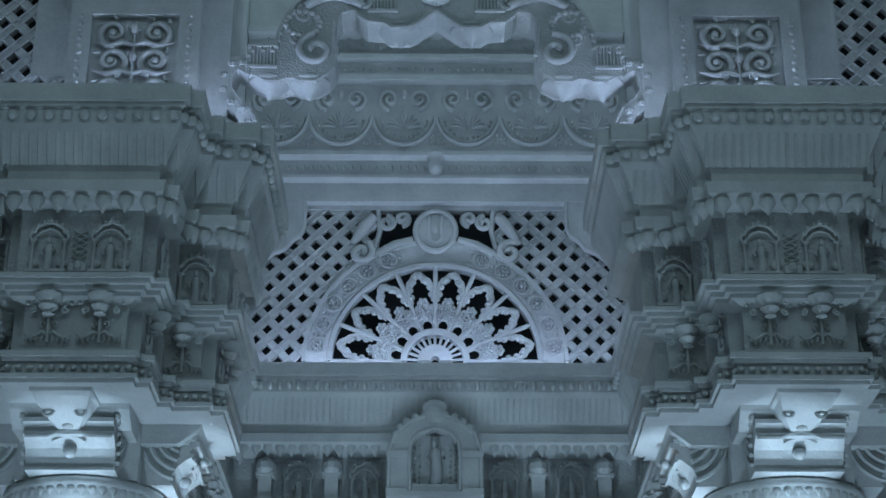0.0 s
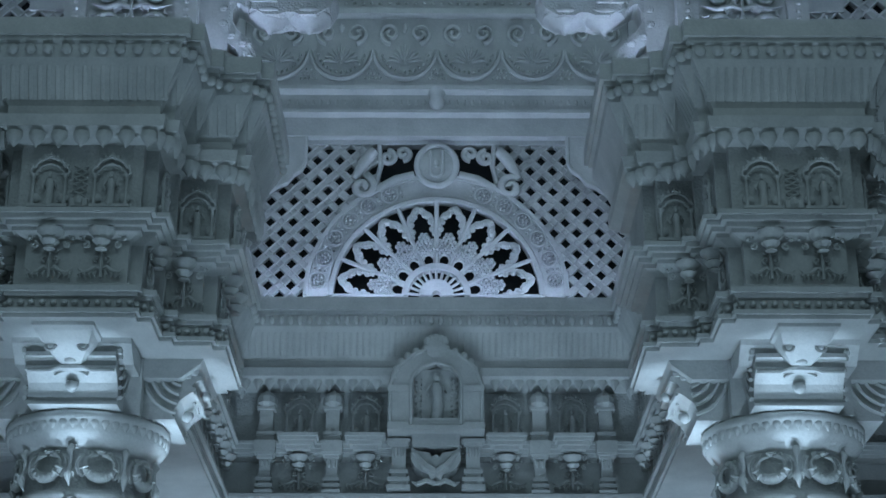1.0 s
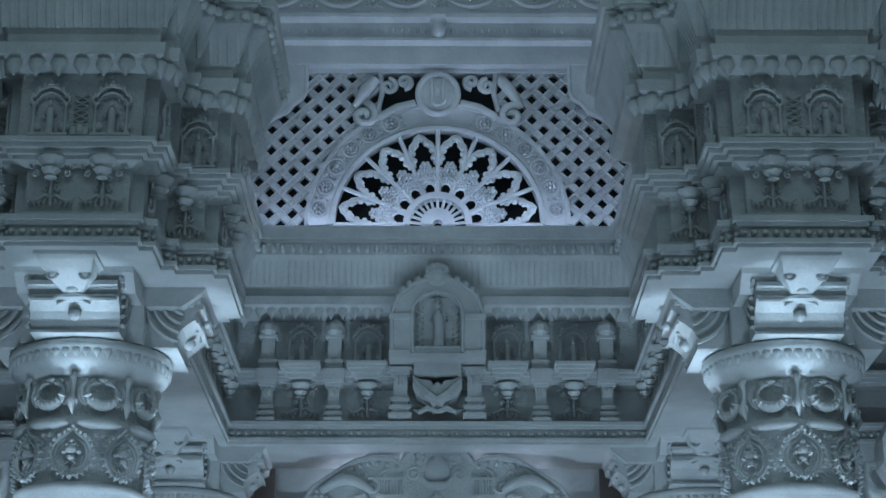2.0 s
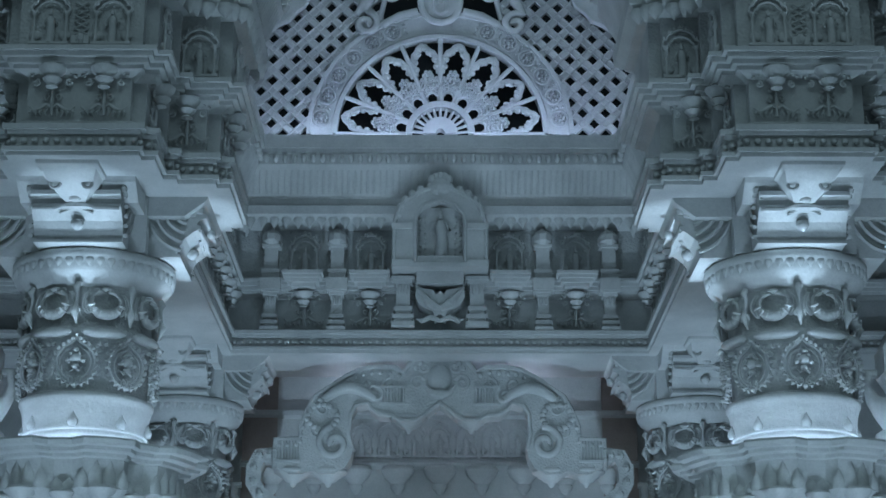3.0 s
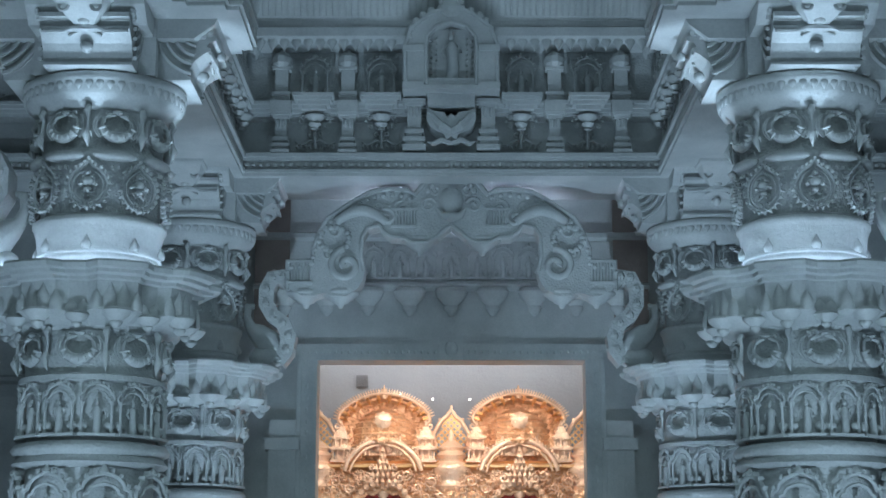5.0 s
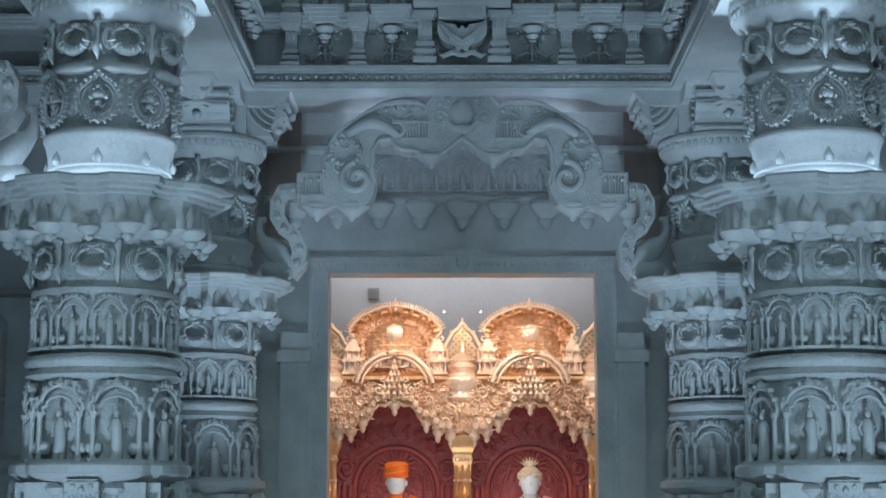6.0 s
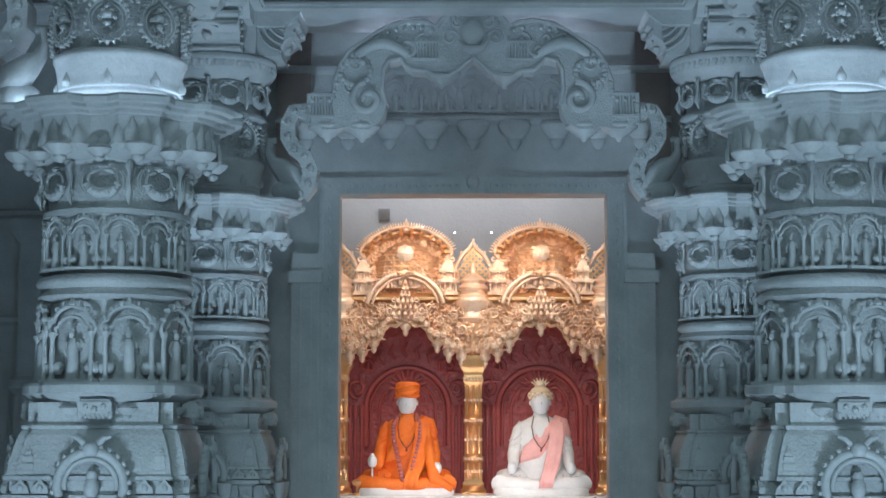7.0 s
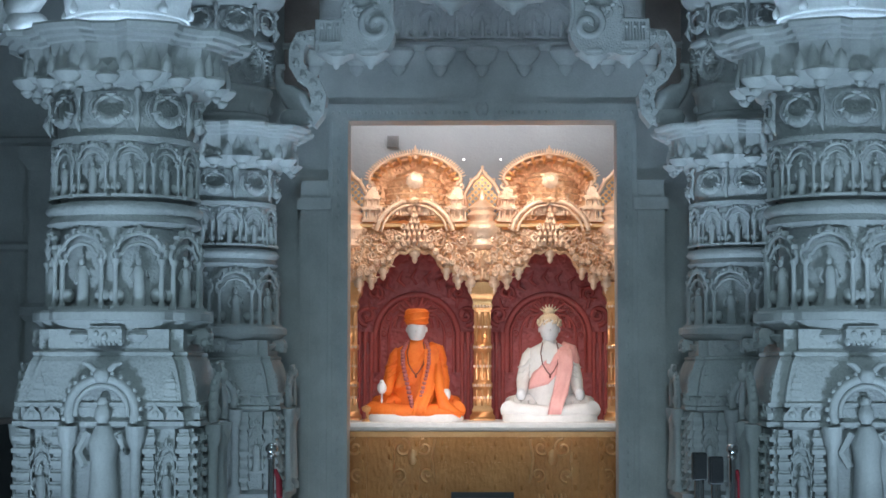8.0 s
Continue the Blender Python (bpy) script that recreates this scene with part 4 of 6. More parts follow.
def lattice(owner, x0, x1, z0, z1, inside, pitch, y):
    """Two crossing sets of diagonal bars with a double edge and a flower at each crossing."""
    for sense in (1, -1):
        w, h = x1 - x0, z1 - z0
        c = -w - h
        while c < w + h:
            p, q = (x0 + c, z0 if sense > 0 else z1), (x0 + c + h, z1 if sense > 0 else z0)
            for (ax, az), (bx, bz) in clip_line(p, q, lambda x, z: x0 <= x <= x1 and z0 <= z <= z1 and inside(x, z)):
                bm = bar_bm([((ax, az), (bx, bz))], pitch * 0.22, y + sense * 0.001, y + 0.05)
                n = 0.19 * pitch * 0.7071
                for e in (-1, 1):
                    (ux, uz), (vx, vz) = (ax + e * n, az - e * sense * n), (bx + e * n, bz - e * sense * n)
                    tube(bm, [(ux, y - 0.006 - 0.002 * sense, uz), (vx, y - 0.006 - 0.002 * sense, vz)], pitch * 0.06, 5)
                part("lattice_bar", bm, MARBLE, owner)
            c += pitch * math.sqrt(2)


screen = thing("pierced_screen", "pale marble pierced lattice screen with a half-round fan, lit from below", "screen", pose(0, JY, 0))
lattice(screen, -JX, JX, JZ0, JZ1, lambda x, z: math.hypot(x, z - FAN_Z) > FAN_R - 0.02 and not (abs(x) < 0.52 and z > 8.0), 0.142, 0.0)


def sector_band(bm, r0, r1, a0, a1, y0, y1, n=40, z=FAN_Z):
    rings = []
    for i in range(n + 1):
        a = radians(a0 + (a1 - a0) * i / n)
        c, s = math.cos(a), math.sin(a)
        rings.append([(r0 * c, y0, z + r0 * s), (r1 * c, y0, z + r1 * s), (r1 * c, y1, z + r1 * s), (r0 * c, y1, z + r0 * s)])
    loops(bm, rings)


bm = bmesh.new()
sector_band(bm, 0.93, FAN_R + 0.02, 0, 180, -0.01, 0.06)
sector_band(bm, FAN_R + 0.01, FAN_R + 0.045, 0, 180, -0.035, 0.06)
sector_band(bm, 0.945, 0.965, 0, 180, -0.03, 0.06)
sector_band(bm, 0.895, 0.93, 0, 180, -0.05, 0.06)
part("fan_rim", bm, MARBLE, screen)
M_ROS = link_mesh("rosette", rosette_bm(0.074), MARBLE, True)
M_DOT = link_mesh("rim_dot", bead_bm(0.014, 0.014, 0.014), MARBLE, True)
for i in range(12):
    a = 8 + 11.7 * i if i < 6 else 172 - 11.7 * (i - 6)
    piece("rosette", M_ROS, screen, pose(1.045 * math.cos(radians(a)), -0.014, FAN_Z + 1.045 * math.sin(radians(a))))
    for r in (1.0, 1.045, 1.09):
        b = a + (5.85 if i < 6 else -5.85)
        piece("rim_dot", M_DOT, screen, pose(r * math.cos(radians(b)), -0.014, FAN_Z + r * math.sin(radians(b))))
bm = bmesh.new()
sector_band(bm, 0.245, 0.30, 0, 180, -0.05, 0.05, 24)
sector_band(bm, 0.04, 0.15, 0, 180, -0.05, 0.05, 16)
part("fan_hub", bm, MARBLE, screen)
for i in range(13):
    a = radians(180 * (i + 0.5) / 13)
    bm = bmesh.new()
    tube(bm, [(0.14 * math.cos(a), 0, FAN_Z + 0.14 * math.sin(a)), (0.25 * math.cos(a), 0, FAN_Z + 0.25 * math.sin(a))], 0.014, 5)
    part("hub_spoke", bm, MARBLE, screen)


def fan_at(r, a, y=0.0):
    return (r * math.cos(radians(a)), y, FAN_Z + r * math.sin(radians(a)))


def flower(bm, c, s):
    for k in range(6):
        b = 2 * math.pi * k / 6
        blob(bm, (c[0] + s * 0.62 * math.cos(b), c[1], c[2] + s * 0.62 * math.sin(b)), (s * 0.40, 0.03, s * 0.40), 5, 4)
    blob(bm, (c[0], c[1] - 0.02, c[2]), (s * 0.36, 0.03, s * 0.36), 5, 4)


SECTOR = 22.5
for i in range(8):
    mid = SECTOR * (i + 0.5)
    # a pointed tuft of flowers over a small open arch
    bm = bmesh.new()
    for r, da, size in ((0.56, 0, 0.056), (0.50, -5.5, 0.052), (0.50, 5.5, 0.052), (0.435, -9.0, 0.046), (0.435, 9.0, 0.046), (0.445, 0, 0.045)):
        flower(bm, fan_at(r, mid + da, -0.01), size)
    tube(bm, [fan_at(r, mid + da) for r, da in ((0.29, -9.5), (0.36, -9.5), (0.40, -5.0), (0.41, 0), (0.40, 5.0), (0.36, 9.5), (0.29, 9.5))], 0.02, 5)
    part("flower_tuft", bm, MARBLE, screen)
    # leaf-fringed arch between two spokes
    bm = bmesh.new()
    curve = [(0.58, -10.0), (0.66, -9.2), (0.73, -8.2), (0.78, -6.2), (0.80, -4.0), (0.84, -2.0), (0.86, 0.0)]
    curve += [(r, -da) for r, da in curve[-2::-1]]
    tube(bm, [fan_at(r, mid + da, -0.005) for r, da in curve], 0.026, 6)
    for r, da in curve[1:-1]:
        blob(bm, fan_at(r - 0.022, mid + da * 0.86, -0.012), (0.03, 0.03, 0.03), 6, 4)
    part("leaf_arch", bm, MARBLE, screen)
for i in range(9):
    bm = bmesh.new()
    tube(bm, [(0.29, -0.02, 0), (0.91, -0.02, 0)], 0.021, 6)
    part("fan_spoke", bm, MARBLE, screen).matrix_basis = pose(0, 0, FAN_Z, 0, -SECTOR * i, 0)
# head of the screen: oval boss and scrolls between the lattices
bm = bmesh.new()
tube(bm, [(0.175 * math.cos(a), -0.05, 8.36 + 0.20 * math.sin(a)) for a in [2 * math.pi * i / 28 for i in range(28)]], 0.03, 6, closed=True)
lathe(bm, [(0.165, 0), (0.165, 0.05), (0.15, 0.06), (0.02, 0.065)], 24, plan=None, at=(0, 0, 8.36), turn=Matrix.Rotation(radians(90), 3, "X"))
for sx in (-1, 1):
    tube(bm, [(sx * 0.055, -0.07, 8.50), (sx * 0.055, -0.07, 8.30)], 0.016, 6)
tube(bm, arc(0, 8.30, 0.055, 180, 360, 10, y=-0.07), 0.016, 6)
blob(bm, (0, -0.07, 8.37), (0.028, 0.02, 0.04), 8, 5)
part("oval_boss", bm, MARBLE, screen, smooth=True)
for sx in (-1, 1):
    bm = bmesh.new()
    tube(bm, spiral(sx * 0.44, 8.46, 0.075, 1.4, 90, sx, 20), 0.028, 6)
    tube(bm, spiral(sx * 0.30, 8.50, 0.07, 1.3, -90, -sx, 20), 0.028, 6)
    tube(bm, [(sx * 0.52, 0, 8.60), (sx * 0.5, 0, 8.38), (sx * 0.54, 0, 8.2)], 0.025, 6)
    tube(bm, [(sx * 0.2, 0, 8.28), (sx * 0.36, 0, 8.24), (sx * 0.52, 0, 8.14)], 0.05, 6)
    tube(bm, spiral(sx * 0.66, 8.16, 0.11, 1.3, 60, sx, 20, y=-0.02), 0.035, 6)
    tube(bm, [(sx * 0.56, -0.02, 8.52), (sx * 0.64, -0.02, 8.42), (sx * 0.74, -0.02, 8.24)], [0.05, 0.06, 0.03], 6)
    part("head_scroll", bm, MARBLE, screen, smooth=True)
bm = bmesh.new()
box(bm, -JX, JX, -0.03, 0.08, JZ1 - 0.02, JZ1 + 0.05)
part("screen_head", bm, MARBLE, screen)
bm = bmesh.new()
box(bm, -JX, JX, -0.06, 0.08, JZ0, JZ0 + 0.05)
part("screen_sill", bm, MARBLE, screen)
for sx in (-1, 1):
    bm = bmesh.new()
    plate(bm, [(sx * x, z) for x, z in ((1.17, 8.62), (1.17, 8.36), (1.20, 8.30), (1.27, 8.25), (1.33, 8.17), (1.42, 8.13), (1.50, 8.07), (1.56, 8.09), (1.74, 8.05), (1.74, 8.62))], -0.10, -0.02)
    tube(bm, [(sx * x, -0.10, z) for x, z in ((1.17, 8.62), (1.17, 8.36), (1.20, 8.30), (1.27, 8.25), (1.33, 8.17), (1.42, 8.13), (1.50, 8.07))], 0.018, 6)
    part("corner_bracket", bm, MARBLE, screen)
bm = bmesh.new()
tube(bm, [(-1.4, -0.50, 6.872), (1.4, -0.50, 6.872)], 0.008, 4)
part("led_strip", bm, LED_SCREEN, screen, "cool white light strip lying on the ledge")

# ---- bands over the screen ----
upper = thing("upper_wall_bands", "grey marble wall bands with scroll frieze over the pierced screen", "wall", pose(0, JY, 0), kind="structure")
bm = bmesh.new()
loops(bm, [run_ring(o, z, 0.12, -1.745, 1.745) for o, z in ((0.0, 8.62), (0.0, 8.80), (0.05, 8.83), (0.05, 8.86), (0.02, 8.87), (0.02, 9.02), (0.10, 9.04), (0.10, 9.08), (0.07, 9.09), (0.07, 9.78), (0.14, 9.80), (0.14, 9.86), (0.10, 9.88), (0.10, 10.0), (0.16, 10.02), (0.16, 10.06), (0.10, 10.1), (0.10, 10.25), (0.2, 10.28), (0.2, 10.34), (0.12, 10.38), (0.12, 12.6))])
part("wall_bands", bm, MARBLE, upper)


def frieze_motif_bm():
    """A hanging scallop with a dotted edge and a leaf fan, under two scrolls."""
    bm = bmesh.new()
    tube(bm, arc(0, 0.30, 0.285, 182, 358, 20), 0.018, 5)
    tube(bm, arc(0, 0.30, 0.255, 185, 355, 18), 0.008, 5)
    for k in range(13):
        a = radians(195 + 150 * k / 12)
        blob(bm, (0.215 * math.cos(a), 0, 0.30 + 0.215 * math.sin(a)), (0.013, 0.02, 0.013), 5, 4)
    for sx in (-1, 1):
        tube(bm, spiral(sx * 0.135, 0.45, 0.10, 1.5, -90, sx, 24), 0.019, 5)
        for k in range(5):
            a = radians(90 - sx * (12 + 17 * k))
            tube(bm, [(0.03 * math.cos(a), 0, 0.17 + 0.03 * math.sin(a)), (0.10 * math.cos(a), -0.006, 0.17 + 0.10 * math.sin(a)), (0.165 * math.cos(a), 0, 0.17 + (0.17 - 0.012 * k) * math.sin(a))], [0.005, 0.014, 0.004], 5)
        for row in range(3):
            for k in range(3 - row):
                blob(bm, (sx * (0.29 - 0.035 * k - 0.012 * row), 0, 0.03 + 0.04 * row), (0.010, 0.016, 0.010), 5, 4)
    tube(bm, [(0, 0, 0.17), (0, -0.006, 0.28), (0, 0, 0.36)], [0.006, 0.015, 0.004], 5)
    blob(bm, (0, -0.004, 0.50), (0.026, 0.022, 0.045), 7, 5)
    return bm


M_FRIEZE = link_mesh("scroll_motif", frieze_motif_bm(), MARBLE, True)
for i in range(6):
    piece("scroll_motif", M_FRIEZE, upper, pose((i - 2.5) * 0.58, -0.20, 9.13) @ Matrix.Diagonal((1, 2.0, 1.08, 1)))
for i in range(40):
    piece("bead", M_BEAD_SMALL, upper, pose(-1.56 + 0.08 * i, -0.22, 9.93))
for i in range(26):
    piece("leaf_spray", M_SPRAY, upper, pose(-1.56 + 0.125 * i, -0.225, 10.13) @ Matrix.Diagonal((0.45, 0.6, 1.1, 1)))
for i in range(44):
    piece("bead", M_BEAD_SMALL, upper, pose(-1.55 + 0.072 * i, -0.14, 8.945) @ Matrix.Diagonal((0.8, 0.8, 1.6, 1)))
bm = bmesh.new()
lathe(bm, [(0.02, 8.86), (0.06, 8.89), (0.075, 8.95), (0.06, 8.99), (0.09, 9.04), (0.10, 9.06)], 12, at=(0, -0.15, 0))
part("console", bm, MARBLE, upper, smooth=True)


# ---- upper piers with carved panels, and the lattice beside them ----
def vine_panel_bm(w, h):
    """Paired leaf scrolls that branch from a knotted stem."""
    bm = bmesh.new()
    for row in range(4):
        z = h * (row + 0.5) / 4
        for sx in (-1, 1):
            c = spiral(sx * 0.26 * w, z, 0.20 * w, 1.35, -100 if sx > 0 else -80, sx * (1 if row % 2 else -1), 22)
            tube(bm, c, [0.055 * w * (1 - 0.5 * i / 22) for i in range(23)], 6)
            tube(bm, [(0, 0, z - 0.11 * h), (sx * 0.14 * w, -0.012, z - 0.085 * h), (sx * 0.30 * w, -0.012, z - 0.12 * h), (sx * 0.48 * w, 0, z - 0.08 * h)], [0.03 * w, 0.045 * w, 0.04 * w, 0.012 * w], 6)
            for k in range(4):
                a = radians(40 + 60 * k) if sx > 0 else radians(140 - 60 * k)
                tube(bm, [(sx * 0.26 * w + 0.20 * w * math.cos(a), -0.004, z + 0.20 * w * math.sin(a)), (sx * 0.26 * w + 0.25 * w * math.cos(a + 0.25), -0.012, z + 0.25 * w * math.sin(a + 0.25))], [0.03 * w, 0.012 * w], 5)
            blob(bm, (sx * 0.27 * w, -0.012, z), (0.055 * w, 0.025, 0.055 * w), 7, 4)
        blob(bm, (0, -0.015, z + 0.03 * h), (0.055 * w, 0.03, 0.055 * h), 8, 5)
    tube(bm, [(0, 0, 0.02 * h), (0, -0.008, 0.5 * h), (0, 0, 0.98 * h)], 0.022 * w, 6)
    return bm


M_VINE = link_mesh("vine_relief", vine_panel_bm(0.58, 0.92), MARBLE, True)
PIER_Y = 10.62
for sx in (-1, 1):
    pier = thing("upper_pier", "grey marble pier with a framed vine relief above the column", "pier", pose(sx * 2.13, PIER_Y, 6.86), "upper piers")
    bm = bmesh.new()
    box(bm, -0.45, 0.45, 0.03, 0.9, 0, 4.6)
    part("core", bm, MARBLE, pier)
    bm = bmesh.new()
    for a, b in ((-0.46, -0.31), (0.31, 0.46)):
        box(bm, a, b, -0.03, 0.03, 0.35, 1.75)
    box(bm, -0.31, 0.31, -0.03, 0.03, 0.35, 0.52)
    box(bm, -0.31, 0.31, -0.03, 0.03, 1.50, 1.75)
    part("panel_frame", bm, MARBLE, pier)
    bm = bmesh.new()
    loops(bm, [[(-w, -d, z), (w, -d, z), (w, 0.9, z), (-w, 0.9, z)] for w, d, z in ((0.47, 0.04, 1.75), (0.52, 0.08, 1.80), (0.52, 0.10, 1.86), (0.58, 0.16, 1.92), (0.62, 0.22, 2.10), (0.62, 0.24, 2.30), (0.55, 0.16, 2.34), (0.52, 0.12, 2.7))])
    part("cap_moulding", bm, MARBLE, pier)
    bm = bmesh.new()
    box(bm, -0.52, 0.52, -0.10, 0.9, 0.0, 0.35)
    part("base_block", bm, MARBLE, pier)
    for x in (-0.385, 0.385):
        for k in range(16):
            piece("bead", M_BEAD_SMALL, pier, pose(x, -0.03, 0.58 + 0.06 * k))
    piece("vine_relief", M_VINE, pier, pose(0, 0.0, 0.55))
    bm = bmesh.new()
    tube(bm, [(-0.4, -0.55, 0.012), (0.4, -0.55, 0.012)], 0.008, 4)
    part("led_strip", bm, LED_SCREEN, pier, "cool white light strip lying on the ledge")
    bm = bmesh.new()
    a, b = sorted((-sx * 0.45, -sx * 0.66))
    box(bm, a, b, 0.16, 0.7, 0, 4.6)
    part("inner_pilaster", bm, MARBLE, pier)
    side_screen = thing("side_lattice_screen", "pale marble lattice screen beside the upper pier", "screen", pose(sx * 3.75, PIER_Y + 0.25, 0), "side lattice screens")
    lattice(side_screen, -1.12, 1.12, 6.9, 9.4, lambda x, z: True, 0.142, 0.0)
    bm = bmesh.new()
    box(bm, -1.2, 1.2, -0.05, 0.08, 9.4, 10.2)
    part("head_band", bm, MARBLE, side_screen)
    bm = bmesh.new()
    a, b = sorted((-sx * 1.12, -sx * 0.85))
    plate(bm, [(a, 8.0), (b, 8.0), (b if sx < 0 else b, 9.4), (a, 9.4)], -0.03, 0.0)
    part("shoulder_bracket", bm, MARBLE, side_screen)
    bm = bmesh.new()
    tube(bm, [(-1.1, -0.35, 6.885), (1.1, -0.35, 6.885)], 0.006, 4)
    part("led_strip", bm, LED_SCREEN, side_screen, "cool white light strip lying on the ledge")
    slab("wall_upper_" + ("west" if sx < 0 else "east"), "near-black wall painted as gallery shade behind the side lattice", "wall", ROOM_SHADE, (sx * 3.75 - 1.5, sx * 3.75 + 1.5, 12.0, 12.2, 6.86, 15))
    # side walls of the bay over the side beams
    slab("wall_bay_" + ("west" if sx < 0 else "east"), "grey marble upper wall at the side of the bay", "wall", MARBLE, (sx * 2.1 - 0.35, sx * 2.1 + 0.35, 11.65, 14.02, 6.865, 15))


# ---- cusped arches ----
PX, PZ = 0.00465, 0.00479


def torana_pt(x, y):
    return (-(792 - x) * PX, 5.113 - (y - 405) * PZ)


M_BALUSTER = link_mesh("baluster", bm_of(lathe, [(0.009, 0), (0.012, 0.045), (0.007, 0.08), (0.011, 0.15)], 6), MARBLE, True)


def build_torana(at, label):
    t = thing("cusped_arch", label, "arch", at, "cusped arches")
    half = [(792, 398), (770, 402), (745, 415), (728, 436), (712, 428), (680, 427), (650, 432), (625, 445), (600, 462), (575, 478), (562, 500), (550, 530), (548, 552), (505, 553), (505, 600),
            (520, 606), (530, 612), (552, 612), (562, 608), (575, 608), (582, 612), (608, 612), (628, 600), (637, 585), (640, 570), (634, 545), (636, 510), (645, 495), (666, 490), (672, 500), (685, 510), (710, 512), (722, 520), (750, 520), (765, 512), (776, 502), (792, 490)]
    left = [torana_pt(x, y) for x, y in half]
    for s, nm in ((1, "arch_half"), (-1, "arch_half")):
        bm = bmesh.new()
        pl = [(s * x, z) for x, z in left]
        plate(bm, pl, -0.14, 0.14)
        tops = pl[:15]
        tube(bm, [(x, -0.14, z) for x, z in tops], 0.022, 6)
        tube(bm, [(x, -0.145, z) for x, z in pl[24:]], 0.018, 6)
        body = part(nm, bm, CARVED, t)
        for (xa, za), (xb, zb) in zip(pl[3:14], pl[4:15]):
            n = max(1, round(math.dist((xa, za), (xb, zb)) / 0.07))
            for k in range(n):
                piece("bead", M_BEAD_SMALL, body, pose(xa + (xb - xa) * (k + 0.5) / n, -0.15, za + (zb - za) * (k + 0.5) / n - 0.05))
        # stepped lotus drops
        for x, y in ((737, 512), (597, 604), (536, 604)):
            X, Z = torana_pt(x, y)
            bm = bmesh.new()
            lathe(bm, [(0.004, -0.125), (0.022, -0.115), (0.03, -0.09), (0.07, -0.075), (0.075, -0.06), (0.11, -0.045), (0.115, -0.03), (0.15, -0.015), (0.16, 0.0), (0.15, 0.02)], 16)
            d = part("lotus_drop", bm, MARBLE, t, smooth=True)
            d.matrix_basis = pose(s * X, 0, Z)
        # little balustrades
        for x0, x1, y0, y1 in ((508, 545, 588, 556), (690, 728, 490, 465)):
            X0, Z0 = torana_pt(x0, y0)
            X1, Z1 = torana_pt(x1, y1)
            a, b = sorted((s * X0, s * X1))
            bm = bmesh.new()
            box(bm, a - 0.02, b + 0.02, -0.165, -0.14, Z0 - 0.02, Z0)
            rail = part("little_rail", bm, MARBLE, t)
            bm = bmesh.new()
            box(bm, a - 0.02, b + 0.02, -0.165, -0.14, Z1, Z1 + 0.02)
            part("little_rail", bm, MARBLE, t)
            for i in range(8):
                piece("baluster", M_BALUSTER, rail, pose(s * (X0 + (X1 - X0) * i / 7), -0.15, Z0) @ Matrix.Diagonal((1, 1, (Z1 - Z0) / 0.15, 1)))
        for x, y, r, a0 in ((705, 462, 0.075, 90), (662, 458, 0.06, 200), (588, 500, 0.07, 60), (578, 540, 0.055, 150), (752, 455, 0.07, 20), (765, 428, 0.05, 120)):
            X, Z = torana_pt(x, y)
            bm = bmesh.new()
            tube(bm, spiral(s * X, Z, r, 1.4, a0 if s > 0 else 180 - a0, s, 18, y=-0.142), 0.014, 5)
            part("vine_scroll", bm, MARBLE, t, smooth=True)
        # round body of the scroll beast
        bm = bmesh.new()
        X, Z = torana_pt(608, 560)
        tube(bm, spiral(s * X, Z, 0.14, 1.3, 100, s, 24, y=-0.15), [0.03] * 25, 6)
        tube(bm, [(s * (X + (i - 6) * 0.035 + 0.12), -0.15, Z + 0.36 + 0.10 * math.sin(i / 12 * math.pi)) for i in range(13)], [0.035 + 0.015 * math.sin(i / 12 * 3.14) for i in range(13)], 6)
        tube(bm, spiral(s * (X + 0.33), Z + 0.40, 0.075, 1.2, 120, -s, 16, y=-0.15), 0.018, 6)
        beast = part("scroll_beast", bm, MARBLE, t, smooth=True)
        for k in range(16):
            a = radians(60 + 22 * k)
            piece("bead", M_BEAD, beast, pose(s * (X - 0.10) + 0.12 * math.cos(a), -0.145, Z + 0.22 + 0.10 * math.sin(a)) @ Matrix.Scale(0.8, 4))
        # serpent band down to the column
        bm = bmesh.new()
        path = [(512, 590), (495, 578), (478, 580), (468, 600), (468, 625), (480, 645), (498, 658), (508, 680), (504, 705), (490, 722)]
        rings = []
        for i, (x, y) in enumerate(path):
            X, Z = torana_pt(x, y)
            n = Vector((path[min(i + 1, 9)][0] - path[max(i - 1, 0)][0], -(path[min(i + 1, 9)][1] - path[max(i - 1, 0)][1]))).normalized()
            w = 0.062
            rings.append([(s * (X - n.y * w), -0.11, Z + n.x * w), (s * (X + n.y * w), -0.11, Z - n.x * w), (s * (X + n.y * w), 0.11, Z - n.x * w), (s * (X - n.y * w), 0.11, Z + n.x * w)])
            blob(bm, (s * X, -0.115, Z), (0.035, 0.02, 0.035), 7, 4)
        loops(bm, rings)
        part("serpent_band", bm, CARVED, t)
        # peacock that carries it
        bm = bmesh.new()
        nb = [torana_pt(x, y) for x, y in ((447, 628), (436, 628), (434, 645), (440, 662), (452, 672), (472, 690), (488, 705))]
        tube(bm, [(s * x, -0.05, z) for x, z in nb], [0.025, 0.035, 0.03, 0.045, 0.08, 0.11, 0.06], 8)
        X, Z = torana_pt(470, 715)
        blob(bm, (s * X, -0.03, Z), (0.15, 0.12, 0.10), 10, 6)
        tube(bm, [(s * (X + 0.1), -0.05, Z - 0.02), (s * (X + 0.2), -0.05, Z + 0.06), (s * (X + 0.24), -0.05, Z + 0.07)], [0.06, 0.04, 0.01], 6)
